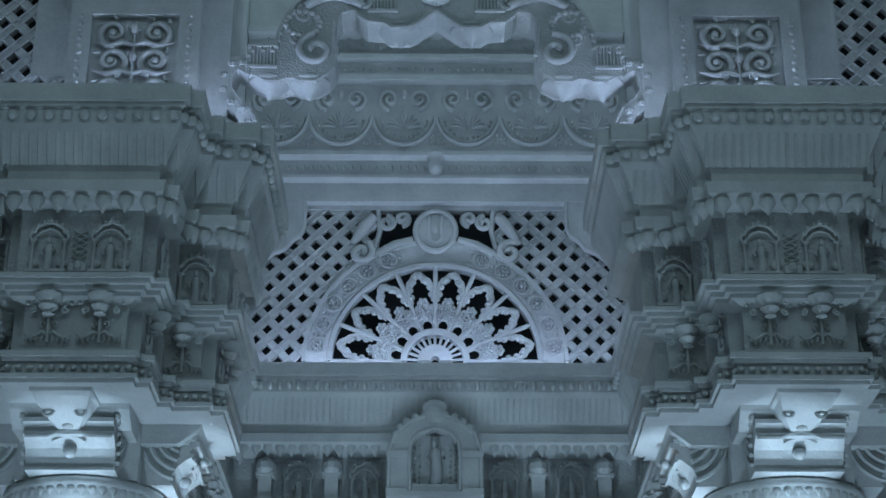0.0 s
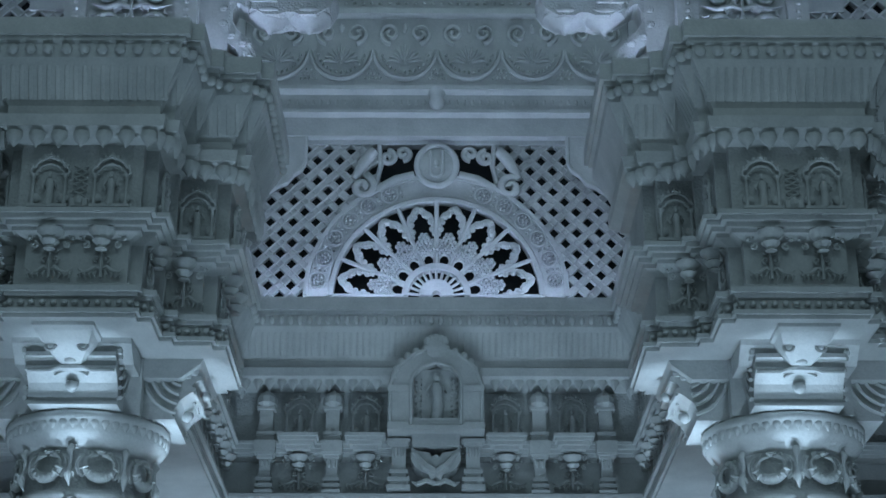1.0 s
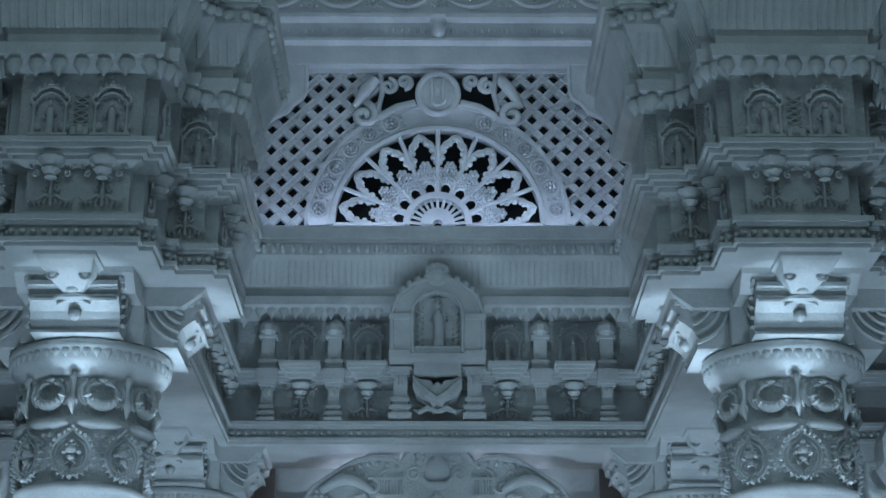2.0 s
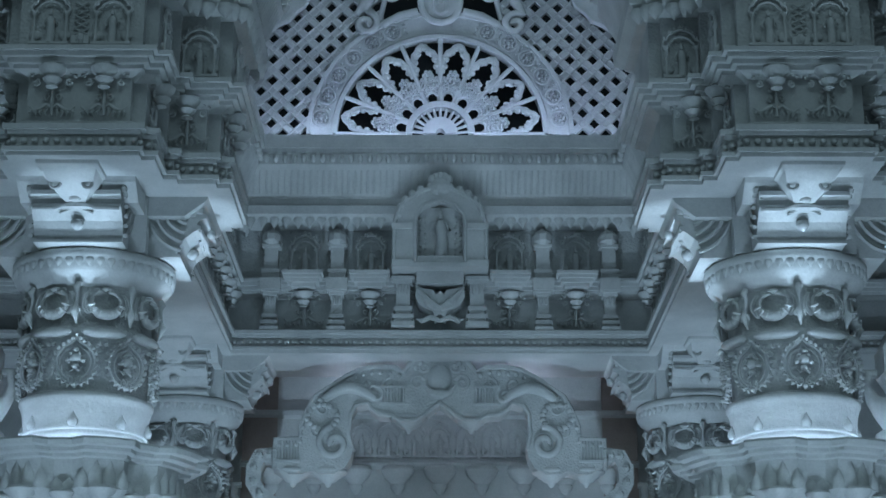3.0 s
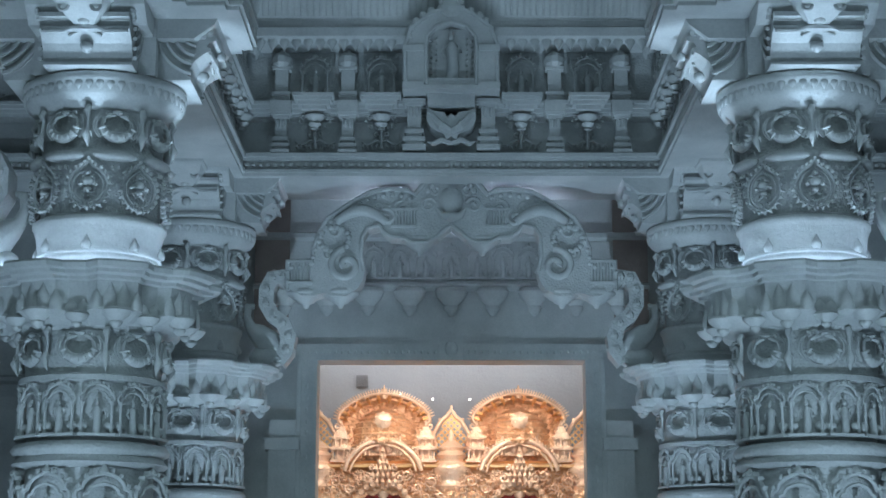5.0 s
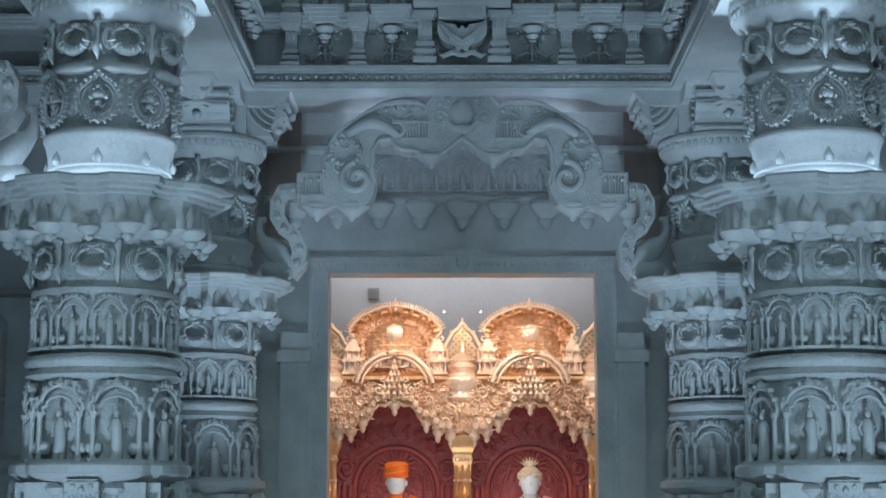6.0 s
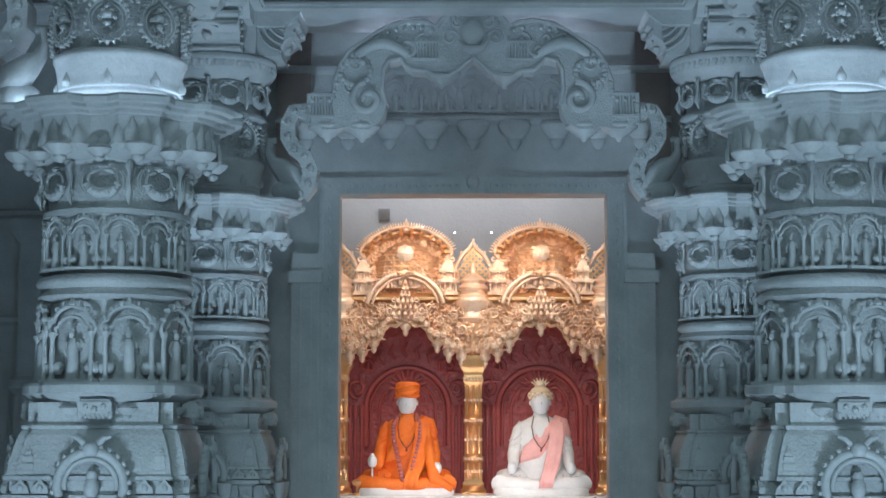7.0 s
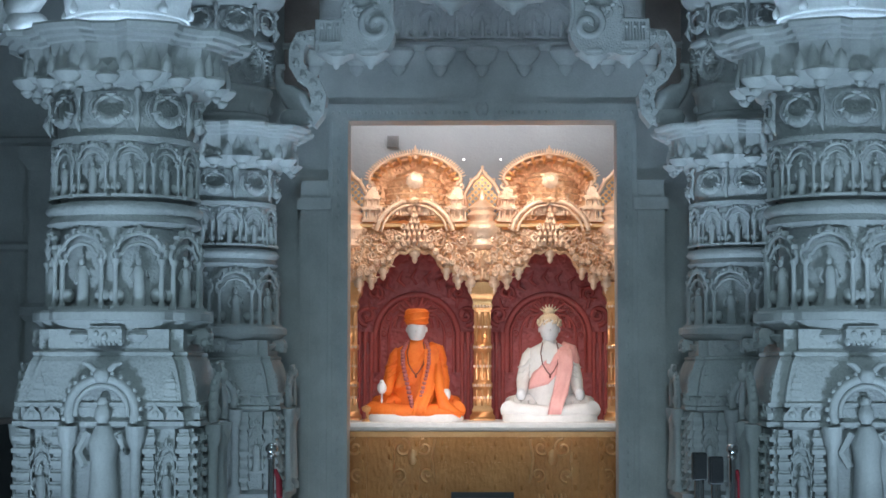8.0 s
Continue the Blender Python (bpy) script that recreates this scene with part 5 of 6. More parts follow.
        tube(bm, [(s * (X + 0.05), 0, Z - 0.18), (s * X, 0, Z - 0.05)], [0.05, 0.09], 8)
        part("peacock", bm, MARBLE, t, smooth=True)
    bm = bmesh.new()
    X, Z = torana_pt(792, 405)
    for k in range(9):
        a = radians(20 + 17.5 * k)
        blob(bm, (0.2 * math.cos(a), -0.145, Z - 0.17 + 0.15 * math.sin(a)), (0.028, 0.025, 0.028), 6, 4)
    for sx in (-1, 1):
        tube(bm, [(0, -0.16, Z - 0.34), (sx * 0.08, -0.17, Z - 0.33), (sx * 0.12, -0.17, Z - 0.27)], [0.045, 0.03, 0.01], 6)
    blob(bm, (0, -0.15, Z - 0.2), (0.10, 0.04, 0.12), 10, 6)
    part("crown_boss", bm, MARBLE, t, smooth=True)
    return t


torana = build_torana(pose(0, REAR_Y, 0), "grey carved marble cusped arch with lotus drops before the doorway")
copy_thing(torana, pose(0, 10.9, 3.80))
for sx in (-1, 1):
    copy_thing(torana, pose(sx * 2 * AX, MAIN_Y, 0))

# ---- doorway and shrine ----
frame_ob = thing("door_1", "grey marble door surround of the shrine doorway", "doorway", pose(0, WALL_Y, 0), kind="structure")
bm = bmesh.new()
for sx in (-1, 1):
    a, b = sorted((sx * DOOR_X, sx * (DOOR_X + 0.17)))
    box(bm, a, b, -0.06, 0.0, 0, DOOR_Z + 0.14)
box(bm, -DOOR_X, DOOR_X, -0.06, 0.0, DOOR_Z, DOOR_Z + 0.14)
part("inner_frame", bm, MARBLE, frame_ob)
bm = bmesh.new()
for sx in (-1, 1):
    a, b = sorted((sx * (DOOR_X + 0.17), sx * (DOOR_X + 0.40)))
    box(bm, a, b, -0.12, 0.0, 0, 3.2)
    box(bm, a - 0.03, b + 0.03, -0.15, 0.0, 2.95, 3.05)
part("outer_pilaster", bm, MARBLE, frame_ob)
for sx in (-1, 1):
    for x, w, d in ((DOOR_X + 0.018, 0.018, 0.085), (DOOR_X + 0.152, 0.018, 0.085), (DOOR_X + 0.24, 0.012, 0.135), (DOOR_X + 0.33, 0.012, 0.135)):
        bm = bmesh.new()
        box(bm, sx * x - w, sx * x + w, -d, -0.05, 0, DOOR_Z if w > 0.015 else 2.94)
        part("fillet", bm, MARBLE, frame_ob)
    for k in range(34):
        piece("flower_boss", M_BEAD_SMALL, frame_ob, pose(sx * (DOOR_X + 0.085), -0.058, 0.3 + 0.1 * k) @ Matrix.Diagonal((0.7, 0.5, 1.4, 1)))
    wing = thing("wall_moulding", "grey marble panel mouldings on the shrine wall", "moulding", pose(sx * 3.6, WALL_Y, 0), kind="structure")
    for x in (-0.75, -0.2, 0.35, 0.9):
        bm = bmesh.new()
        loops(bm, [[(x - w, -d, z), (x + w, -d, z), (x + w, 0, z), (x - w, 0, z)] for w, d, z in ((0.16, 0.14, 0), (0.16, 0.14, 0.3), (0.11, 0.09, 0.34), (0.11, 0.09, 2.0), (0.15, 0.13, 2.05), (0.15, 0.13, 2.12), (0.10, 0.08, 2.16), (0.10, 0.08, 3.3), (0.17, 0.15, 3.4), (0.17, 0.15, 3.5), (0.1, 0.05, 3.55))])
        part("wall_pilaster", bm, MARBLE, wing)
    for z in (1.1, 2.6, 3.52, 4.4):
        bm = bmesh.new()
        loops(bm, [[(-1.0, -d, z + e), (1.3, -d, z + e), (1.3, 0, z + e), (-1.0, 0, z + e)] for d, e in ((0.02, 0), (0.06, 0.02), (0.06, 0.06), (0.02, 0.08))])
        part("wall_rail", bm, MARBLE, wing)

slab("wall_shrine_back", "pale plaster back wall of the shrine room", "wall", GREYPAINT, (-3, 3, 18.0, 18.3, 0, 4.6))
slab("wall_shrine_west", "pale plaster side wall of the shrine room", "wall", PLASTER, (-3.2, -3, 15.25, 18.3, 0, 4.6))
slab("wall_shrine_east", "pale plaster side wall of the shrine room", "wall", PLASTER, (3, 3.2, 15.25, 18.3, 0, 4.6))
slab("ceiling_shrine", "pale plaster ceiling of the shrine room", "ceiling", PLASTER, (-3.2, 3.2, 15.25, 18.3, 4.6, 4.75))
# two small uplights that light the upper arch
for sx in (-1, 1):
    lamp = thing("ledge_light", "small cool light bar lying on the cornice", "light", pose(sx * 1.42, 10.45, 6.862), "ledge lights")
    bm = bmesh.new()
    box(bm, -0.22, 0.22, -0.05, 0.05, 0.0, 0.02)
    part("housing", bm, CHROME, lamp)
    bm = bmesh.new()
    box(bm, -0.21, 0.21, -0.04, 0.04, 0.02, 0.03)
    part("lens", bm, LED_SCREEN, lamp)

# ---- carved frieze on the wall over the doorway ----
lintel = thing("lintel_frieze", "grey marble frieze of small niches and drops over the doorway", "frieze", pose(0, WALL_Y, 0), kind="structure")
bm = bmesh.new()
loops(bm, [run_ring(o, z, 0.0, -1.72, 1.72) for o, z in ((0.02, 4.34), (0.05, 4.36), (0.06, 4.38), (0.05, 4.40), (0.03, 4.41))])
loops(bm, [run_ring(o, z, 0.0, -1.72, 1.72) for o, z in ((0.02, 4.78), (0.08, 4.80), (0.08, 4.84), (0.02, 4.86))])
part("ledges", bm, MARBLE, lintel)
bm = bmesh.new()
tube(bm, [(-0.95, -0.06, 4.872), (0.95, -0.06, 4.872)], 0.008, 4)
part("led_strip", bm, LED_LINTEL, lintel, "cool white light strip lying on the ledge")
for i in range(11):
    piece("niche", M_NICHE_SMALL, lintel, pose((i - 5) * 0.225, 0.0, 4.45))
for i in range(9):
    piece("drop", M_PEND, lintel, pose((i - 4) * 0.36, -0.06, 4.33) @ Matrix.Diagonal((1.6, 1.0, 2.2, 1)))
bm = bmesh.new()
box(bm, -0.10, 0.10, -0.10, -0.06, 3.72, 3.92)
blob(bm, (0, -0.10, 3.82), (0.06, 0.03, 0.07), 8, 5)
part("keystone_block", bm, MARBLE, lintel)
for i in range(46):
    piece("bead", M_BEAD_SMALL, lintel, pose(-1.28 + 0.057 * i, -0.062, 3.795) @ Matrix.Diagonal((0.6, 0.6, 0.9, 1)))

# brown painted panels beside the arch, under the rear beam
for sx in (-1, 1):
    slab("panel_" + ("west" if sx < 0 else "east"), "brown painted wall panel beside the cusped arch", "panel", BROWN, (sx * 1.56 - 0.15, sx * 1.56 + 0.15, 14.965, 14.997, 3.95, 5.2))

# ---- altar ----
plat = thing("altar_platform", "gold painted wooden altar front with a pale top", "altar", pose(0, 16.0, 0))
bm = bmesh.new()
box(bm, -1.9, 1.9, 0, 1.7, 0.0, 1.06)
part("front", bm, GOLD_WOOD, plat)
bm = bmesh.new()
loops(bm, [[(-1.95, -d, z), (1.95, -d, z), (1.95, 1.75, z), (-1.95, 1.75, z)] for d, z in ((0.02, 1.03), (0.05, 1.045), (0.055, 1.06), (0.07, 1.065), (0.07, 1.105), (0.06, 1.112))])
part("top", bm, WHITE, plat)


def altar_post_bm():
    bm = bmesh.new()
    for w, d, z0, z1 in ((0.045, 0.02, 0.0, 0.06), (0.028, 0.012, 0.06, 0.66), (0.036, 0.018, 0.66, 0.70), (0.024, 0.014, 0.70, 0.80), (0.042, 0.022, 0.80, 0.84), (0.03, 0.016, 0.84, 0.90), (0.046, 0.024, 0.90, 0.93)):
        box(bm, -w, w, -d, 0.02, z0, z1)
    for z in (0.2, 0.34, 0.48, 0.75, 0.87):
        blob(bm, (0, -0.016, z), (0.016, 0.014, 0.03), 6, 5)
    return bm


def altar_scroll_bm():
    bm = bmesh.new()
    for sx in (-1, 1):
        tube(bm, spiral(sx * 0.10, 0.82, 0.085, 1.3, 90, sx, 18), 0.014, 5)
        tube(bm, spiral(sx * 0.13, 0.58, 0.07, 1.2, -90, -sx, 18), 0.012, 5)
        tube(bm, [(sx * 0.2, 0, 0.9), (sx * 0.17, -0.01, 0.72), (sx * 0.2, 0, 0.5)], 0.013, 5)
    blob(bm, (0, -0.01, 0.74), (0.05, 0.03, 0.09), 8, 5)
    return bm


M_AROD = link_mesh("small_rod", bm_of(lathe, [(0.012, 0.1), (0.016, 0.2), (0.012, 0.34), (0.02, 0.36), (0.006, 0.41)], 6), GOLD_SMOOTH, True)
M_APOST = link_mesh("altar_post", altar_post_bm(), GOLD_WOOD, True)
M_ASCROLL = link_mesh("altar_scroll", altar_scroll_bm(), GOLD_SMOOTH, True)
for i in range(10):
    piece("altar_post", M_APOST, plat, pose(-1.08 + 0.24 * i, -0.015, 0.05))
for i in range(5):
    if i != 2:
        piece("altar_scroll", M_ASCROLL, plat, pose(-1.26 + 0.63 * i, -0.01, 0.06))
        for k in range(7):
            piece("small_rod", M_AROD, plat, pose(-1.26 + 0.63 * i - 0.12 + 0.04 * k, -0.01, 0.06))
bm = bmesh.new()
box(bm, -1.9, 1.9, -0.015, 0.0, 0.98, 1.03)
part("upper_rail", bm, GOLD_SMOOTH, plat)

donation = thing("offering_box", "dark violet offering box before the altar", "box", pose(0.0, 15.75, 0))
bm = bmesh.new()
box(bm, -0.27, 0.27, 0, 0.2, 0, 0.48)
part("body", bm, VIOLET, donation)
bm = bmesh.new()
for a, b, c, d in ((-0.28, 0.28, 0.45, 0.50), (-0.28, -0.24, 0.0, 0.45), (0.24, 0.28, 0.0, 0.45)):
    box(bm, a, b, -0.012, 0.0, c, d)
part("frame", bm, BLACK, donation)


# ---- statues: one plain mesh each ----
def mesh_many(name, pieces):
    """One mesh from (builder, material) pairs."""
    me = bpy.data.meshes.new(name)
    bm = bmesh.new()
    mats = []
    for build, mat in pieces:
        if mat not in mats:
            mats.append(mat)
        old = set(bm.faces)
        build(bm)
        for f in bm.faces:
            if f not in old:
                f.material_index = mats.index(mat)
                f.smooth = True
    bmesh.ops.recalc_face_normals(bm, faces=bm.faces)
    bm.to_mesh(me)
    bm.free()
    for m in mats:
        me.materials.append(m)
    return me


def robe(bm, sx):
    """Crossed legs, an upright trunk with folds, and both sleeves."""
    n = 24
    rings = []
    for k, (rx, ry, z) in enumerate(((0.24, 0.17, 0.02), (0.235, 0.165, 0.14), (0.225, 0.155, 0.24), (0.215, 0.14, 0.34), (0.21, 0.135, 0.44), (0.212, 0.13, 0.53), (0.215, 0.12, 0.60), (0.20, 0.11, 0.635), (0.13, 0.09, 0.672), (0.075, 0.07, 0.70), (0.058, 0.06, 0.74))):
        fold = 0.010 if k < 7 else 0.002
        rings.append([((rx + fold * math.sin(7 * a + 0.9 * k)) * math.cos(a), (ry + fold * math.sin(11 * a + 1.3 * k)) * math.sin(a), z) for a in [2 * math.pi * i / n for i in range(n)]])
    loops(bm, rings)
    for s in (-1, 1):
        # thigh out to the knee, shin back across the front
        tube(bm, [(s * 0.10, 0.0, 0.11), (s * 0.24, -0.06, 0.12), (s * 0.355, -0.13, 0.11), (s * 0.385, -0.19, 0.085), (s * 0.30, -0.25, 0.07), (s * 0.10, -0.28, 0.06), (s * -0.08, -0.29, 0.055)], [0.11, 0.115, 0.095, 0.085, 0.075, 0.065, 0.05], 12)
        # sleeve
        tube(bm, [(s * 0.16, 0.0, 0.63), (s * 0.20, -0.005, 0.57), (s * 0.23, -0.015, 0.46), (s * 0.25, -0.05, 0.345), (s * 0.255, -0.13, 0.27), (s * 0.265, -0.20, 0.235)], [0.045, 0.058, 0.058, 0.06, 0.052, 0.042], 12)
        for k in range(4):
            tube(bm, [(s * 0.17, -0.06, 0.56 - 0.06 * k), (s * (0.24 + 0.008 * k), -0.075 - 0.012 * k, 0.49 - 0.06 * k), (s * 0.295, -0.03 - 0.02 * k, 0.47 - 0.055 * k)], [0.006, 0.013, 0.006], 5)
        # folds over the shin
        for k in range(4):
            tube(bm, [(s * (0.34 - 0.07 * k), -0.16 - 0.03 * k, 0.19 - 0.015 * k), (s * (0.35 - 0.07 * k), -0.25 - 0.02 * k, 0.13 - 0.01 * k), (s * (0.33 - 0.07 * k), -0.29 - 0.015 * k, 0.04)], [0.008, 0.014, 0.008], 5)


def head(bm):
    blob(bm, (0, -0.02, 0.825), (0.09, 0.098, 0.125), 14, 9)
    tube(bm, [(0, 0, 0.68), (0, -0.005, 0.76)], [0.06, 0.05], 10)
    for s in (-1, 1):
        blob(bm, (s * 0.09, 0.0, 0.82), (0.014, 0.02, 0.03), 6, 5)
    blob(bm, (0, -0.117, 0.81), (0.012, 0.014, 0.022), 6, 5)


def palms_at(bm, pts):
    for p in pts:
        blob(bm, p, (0.045, 0.05, 0.06), 10, 6)


def turban(bm):
    """A tall wound cloth cap."""
    lathe(bm, [(0.095, 0.0), (0.104, 0.015), (0.108, 0.035), (0.112, 0.07), (0.113, 0.11), (0.106, 0.135), (0.08, 0.15), (0.02, 0.155)], 20, at=(0, -0.005, 0.865))
    for z, r in ((0.895, 0.107), (0.925, 0.111), (0.96, 0.113)):
        tube(bm, [(r * math.cos(a), -0.005 + r * math.sin(a), z + 0.022 * math.cos(a + z * 40)) for a in [2 * math.pi * i / 20 for i in range(20)]], 0.010, 5, closed=True)


def garland(bm):
    for s in (-1, 1):
        pts = [(s * 0.08, -0.02, 0.71), (s * 0.125, -0.115, 0.62), (s * 0.12, -0.165, 0.50), (s * 0.09, -0.18, 0.36), (s * 0.05, -0.27, 0.20), (s * 0.02, -0.33, 0.08)]
        for a, b in zip(pts, pts[1:]):
            for k in range(4):
                p = Vector(a).lerp(Vector(b), k / 4)
                blob(bm, p, (0.024, 0.022, 0.024), 6, 4)


def shawl(bm):
    """A folded shawl from one shoulder across the breast, and its end hanging down the front."""
    rings = []
    for x0, x1, y, z in ((0.05, 0.19, -0.085, 0.665), (0.0, 0.205, -0.13, 0.60), (-0.09, 0.15, -0.145, 0.50), (-0.16, 0.09, -0.15, 0.42), (-0.19, 0.03, -0.15, 0.34), (-0.20, -0.02, -0.16, 0.29)):
        rings.append([(x0 + (x1 - x0) * q, y + 0.02 * abs(2 * q - 1) ** 2 - 0.008 * math.cos(q * 25), z - 0.05 * (0.5 - q)) for q in (0, 0.17, 0.33, 0.5, 0.67, 0.83, 1)] + [(x1, y + 0.08, z), (x0, y + 0.08, z)])
    loops(bm, rings)
    rings = []
    for x0, x1, y, z in ((0.07, 0.21, -0.10, 0.64), (0.075, 0.215, -0.15, 0.50), (0.05, 0.19, -0.17, 0.36), (0.02, 0.16, -0.24, 0.23), (-0.01, 0.12, -0.335, 0.14), (-0.03, 0.09, -0.355, 0.04)):
        rings.append([(x0 + (x1 - x0) * q, y - 0.02 - 0.008 * math.cos(q * 25), z) for q in (0, 0.17, 0.33, 0.5, 0.67, 0.83, 1)] + [(x1, y + 0.04, z), (x0, y + 0.04, z)])
    loops(bm, rings)
    tube(bm, [(0.12, 0.03, 0.665), (0.20, 0.0, 0.63), (0.225, -0.01, 0.54), (0.235, -0.03, 0.42)], [0.05, 0.062, 0.06, 0.03], 10)


def crown(bm):
    """Bound hair with a jewelled band and a fan of points."""
    blob(bm, (0, 0.01, 0.895), (0.104, 0.10, 0.085), 14, 8)
    blob(bm, (0, 0.02, 0.985), (0.055, 0.055, 0.05), 10, 6)
    for k in range(15):
        a = radians(180 + 180 * k / 14)
        blob(bm, (0.10 * math.cos(a), 0.01 + 0.10 * math.sin(a), 0.885 + 0.02 * math.sin(k * 2.1)), (0.02, 0.02, 0.024), 6, 4)
    for k in range(7):
        a = radians(30 + 20 * k)
        tube(bm, [(0.05 * math.cos(a), 0.0, 0.97 + 0.04 * math.sin(a)), (0.10 * math.cos(a), 0.0, 0.975 + 0.085 * math.sin(a))], [0.012, 0.003], 5)


def necklace(bm):
    """A long string of beads down to a point on the breast."""
    for s in (-1, 1):
        tube(bm, [(s * 0.065, -0.07, 0.70), (s * 0.085, -0.13, 0.60), (s * 0.07, -0.165, 0.50), (s * 0.03, -0.178, 0.43), (0.0, -0.18, 0.40)], 0.0055, 5)
    blob(bm, (0, -0.18, 0.385), (0.01, 0.01, 0.02), 6, 4)


def staff(bm):
    tube(bm, [(-0.31, -0.27, 0.02), (-0.31, -0.26, 0.34)], 0.008, 6)
    blob(bm, (-0.31, -0.265, 0.33), (0.022, 0.022, 0.03), 8, 5)


def cushion(bm):
    """A low rounded slab with a short back rest at one side."""
    loops(bm, [[(k * c, d, z) for c, d in ((-0.40, 0.22), (-0.43, 0.0), (-0.42, -0.26), (-0.30, -0.33), (0.30, -0.33), (0.42, -0.26), (0.43, 0.0), (0.40, 0.22))] for k, z in ((0.99, -0.03), (1.02, -0.02), (1.02, 0.025), (0.98, 0.04))])


GARL = stone("rose_flower_garland", (0.30, 0.03, 0.05), (0.62, 0.22, 0.20), rough=0.7, scale=40)
COOLWHITE = stone("white_statue_marble", (0.66, 0.68, 0.70), (0.82, 0.83, 0.85), rough=0.4, scale=9)
HAIR = stone("cream_hair_paint", (0.52, 0.36, 0.20), (0.82, 0.68, 0.50), rough=0.45, scale=60)
BEADS = stone("dark_bead_string", (0.08, 0.02, 0.02), (0.2, 0.05, 0.04), rough=0.5)
seated = new("seated_statue", mesh_many("seated_statue", [
    (lambda b: robe(b, -1), ORANGE), (head, COOLWHITE), (turban, ORANGE), (garland, GARL), (lambda b: palms_at(b, [(0.28, -0.24, 0.22), (-0.31, -0.25, 0.28)]), COOLWHITE), (staff, COOLWHITE), (cushion, WHITE), (shawl, ORANGE), (lambda b: tube(b, [(0.20, -0.13, 0.50), (0.215, -0.20, 0.30), (0.26, -0.30, 0.12), (0.42, -0.27, 0.03)], [0.04, 0.05, 0.06, 0.03], 9), ORANGE), (lambda b: necklace(b), BEADS)]))
seated.matrix_basis = pose(-0.615, 16.42, 1.142)
tagged(seated, "seated statue in orange robe, orange turban and rose garland", "statue")
seated = new("seated_statue", mesh_many("seated_statue", [
    (lambda b: robe(b, 1), WHITE), (head, COOLWHITE), (crown, HAIR), (shawl, PINK), (necklace, BEADS), (lambda b: palms_at(b, [(0.27, -0.24, 0.22), (-0.27, -0.24, 0.22)]), COOLWHITE), (cushion, WHITE)]))
seated.matrix_basis = pose(0.625, 16.42, 1.142)
tagged(seated, "seated white statue with a pink shawl and gold crown", "statue")
oil = thing("brass_lamp", "small brass lamp standing on the altar top", "lamp", pose(-1.06, 16.2, 1.112))
bm = bmesh.new()
lathe(bm, [(0.05, 0), (0.05, 0.015), (0.015, 0.03), (0.015, 0.08), (0.05, 0.10), (0.055, 0.13), (0.02, 0.15)], 12)
part("body", bm, GOLD_SMOOTH, oil, smooth=True)

# ---- gilded canopies ----
rng = random.Random(4)
PINKGOLD = carved("pale_pink_gold", (0.80, 0.50, 0.33), (1.0, 0.80, 0.63), scale=60, depth=0.012, rough=0.3, metal=0.38)


def elliptic(rx, rz, cz, y, n=28, a0=0, a1=180):
    return [(rx * math.cos(radians(a0 + (a1 - a0) * i / n)), y, cz + rz * math.sin(radians(a0 + (a1 - a0) * i / n))) for i in range(n + 1)]


def gable_path(k=1.0, y=0.0):
    """The basket-arched outline of a round gable, scaled about its middle."""
    left = [(-0.415, 3.20), (-0.43, 3.26), (-0.405, 3.30), (-0.42, 3.35), (-0.455, 3.40), (-0.44, 3.455), (-0.39, 3.51), (-0.32, 3.565), (-0.23, 3.61), (-0.12, 3.645), (0.0, 3.66)]
    pts = left + [(-x, z) for x, z in left[-2::-1]]
    return [(x * k, y, 3.25 + (z - 3.25) * k) for x, z in pts]


def dome_bm():
    """The deep gable band, its recessed back and the ribbed dome within."""
    bm = bmesh.new()
    for k0, k1, y0 in ((1.0, 0.93, 0.0), (0.90, 0.84, 0.06)):
        loops(bm, [[p, q, (q[0], 0.24, q[2]), (p[0], 0.24, p[2])] for p, q in zip(gable_path(k0, y0), gable_path(k1, y0))])
    plate(bm, [(x, z) for x, y, z in gable_path(0.88)], 0.25, 0.28)
    lathe(bm, [(0.30, 3.16), (0.31, 3.19), (0.285, 3.20), (0.30, 3.225), (0.31, 3.245), (0.28, 3.26), (0.29, 3.285), (0.30, 3.305), (0.26, 3.32), (0.27, 3.345), (0.275, 3.36), (0.225, 3.38), (0.235, 3.40), (0.18, 3.43), (0.185, 3.45), (0.11, 3.48), (0.05, 3.50), (0.02, 3.53), (0.004, 3.58)], 40, plan=lobed(20, 0.05), at=(0, 0.12, 0))
    return bm


def dome_crest_bm():
    """A fringe of upright leaf points along the gable, and its beaded edge."""
    bm = bmesh.new()
    pts = gable_path(1.0, 0.02)[4:-4]
    for a, b in zip(pts, pts[1:]):
        n = max(1, round(math.dist(a, b) / 0.024))
        for i in range(n):
            p = Vector(a).lerp(Vector(b), i / n)
            out = (p - Vector((0, 0.02, 3.25))).normalized()
            tube(bm, [p, p + out * 0.016, p + out * 0.04], [0.008, 0.011, 0.002], 5)
    tube(bm, gable_path(0.965, -0.012), 0.012, 6)
    for c, sx in ((-0.44, -1), (0.44, 1)):
        tube(bm, spiral(c, 3.335, 0.04, 1.2, 90, sx, 12, y=-0.01), 0.012, 5)
    return bm


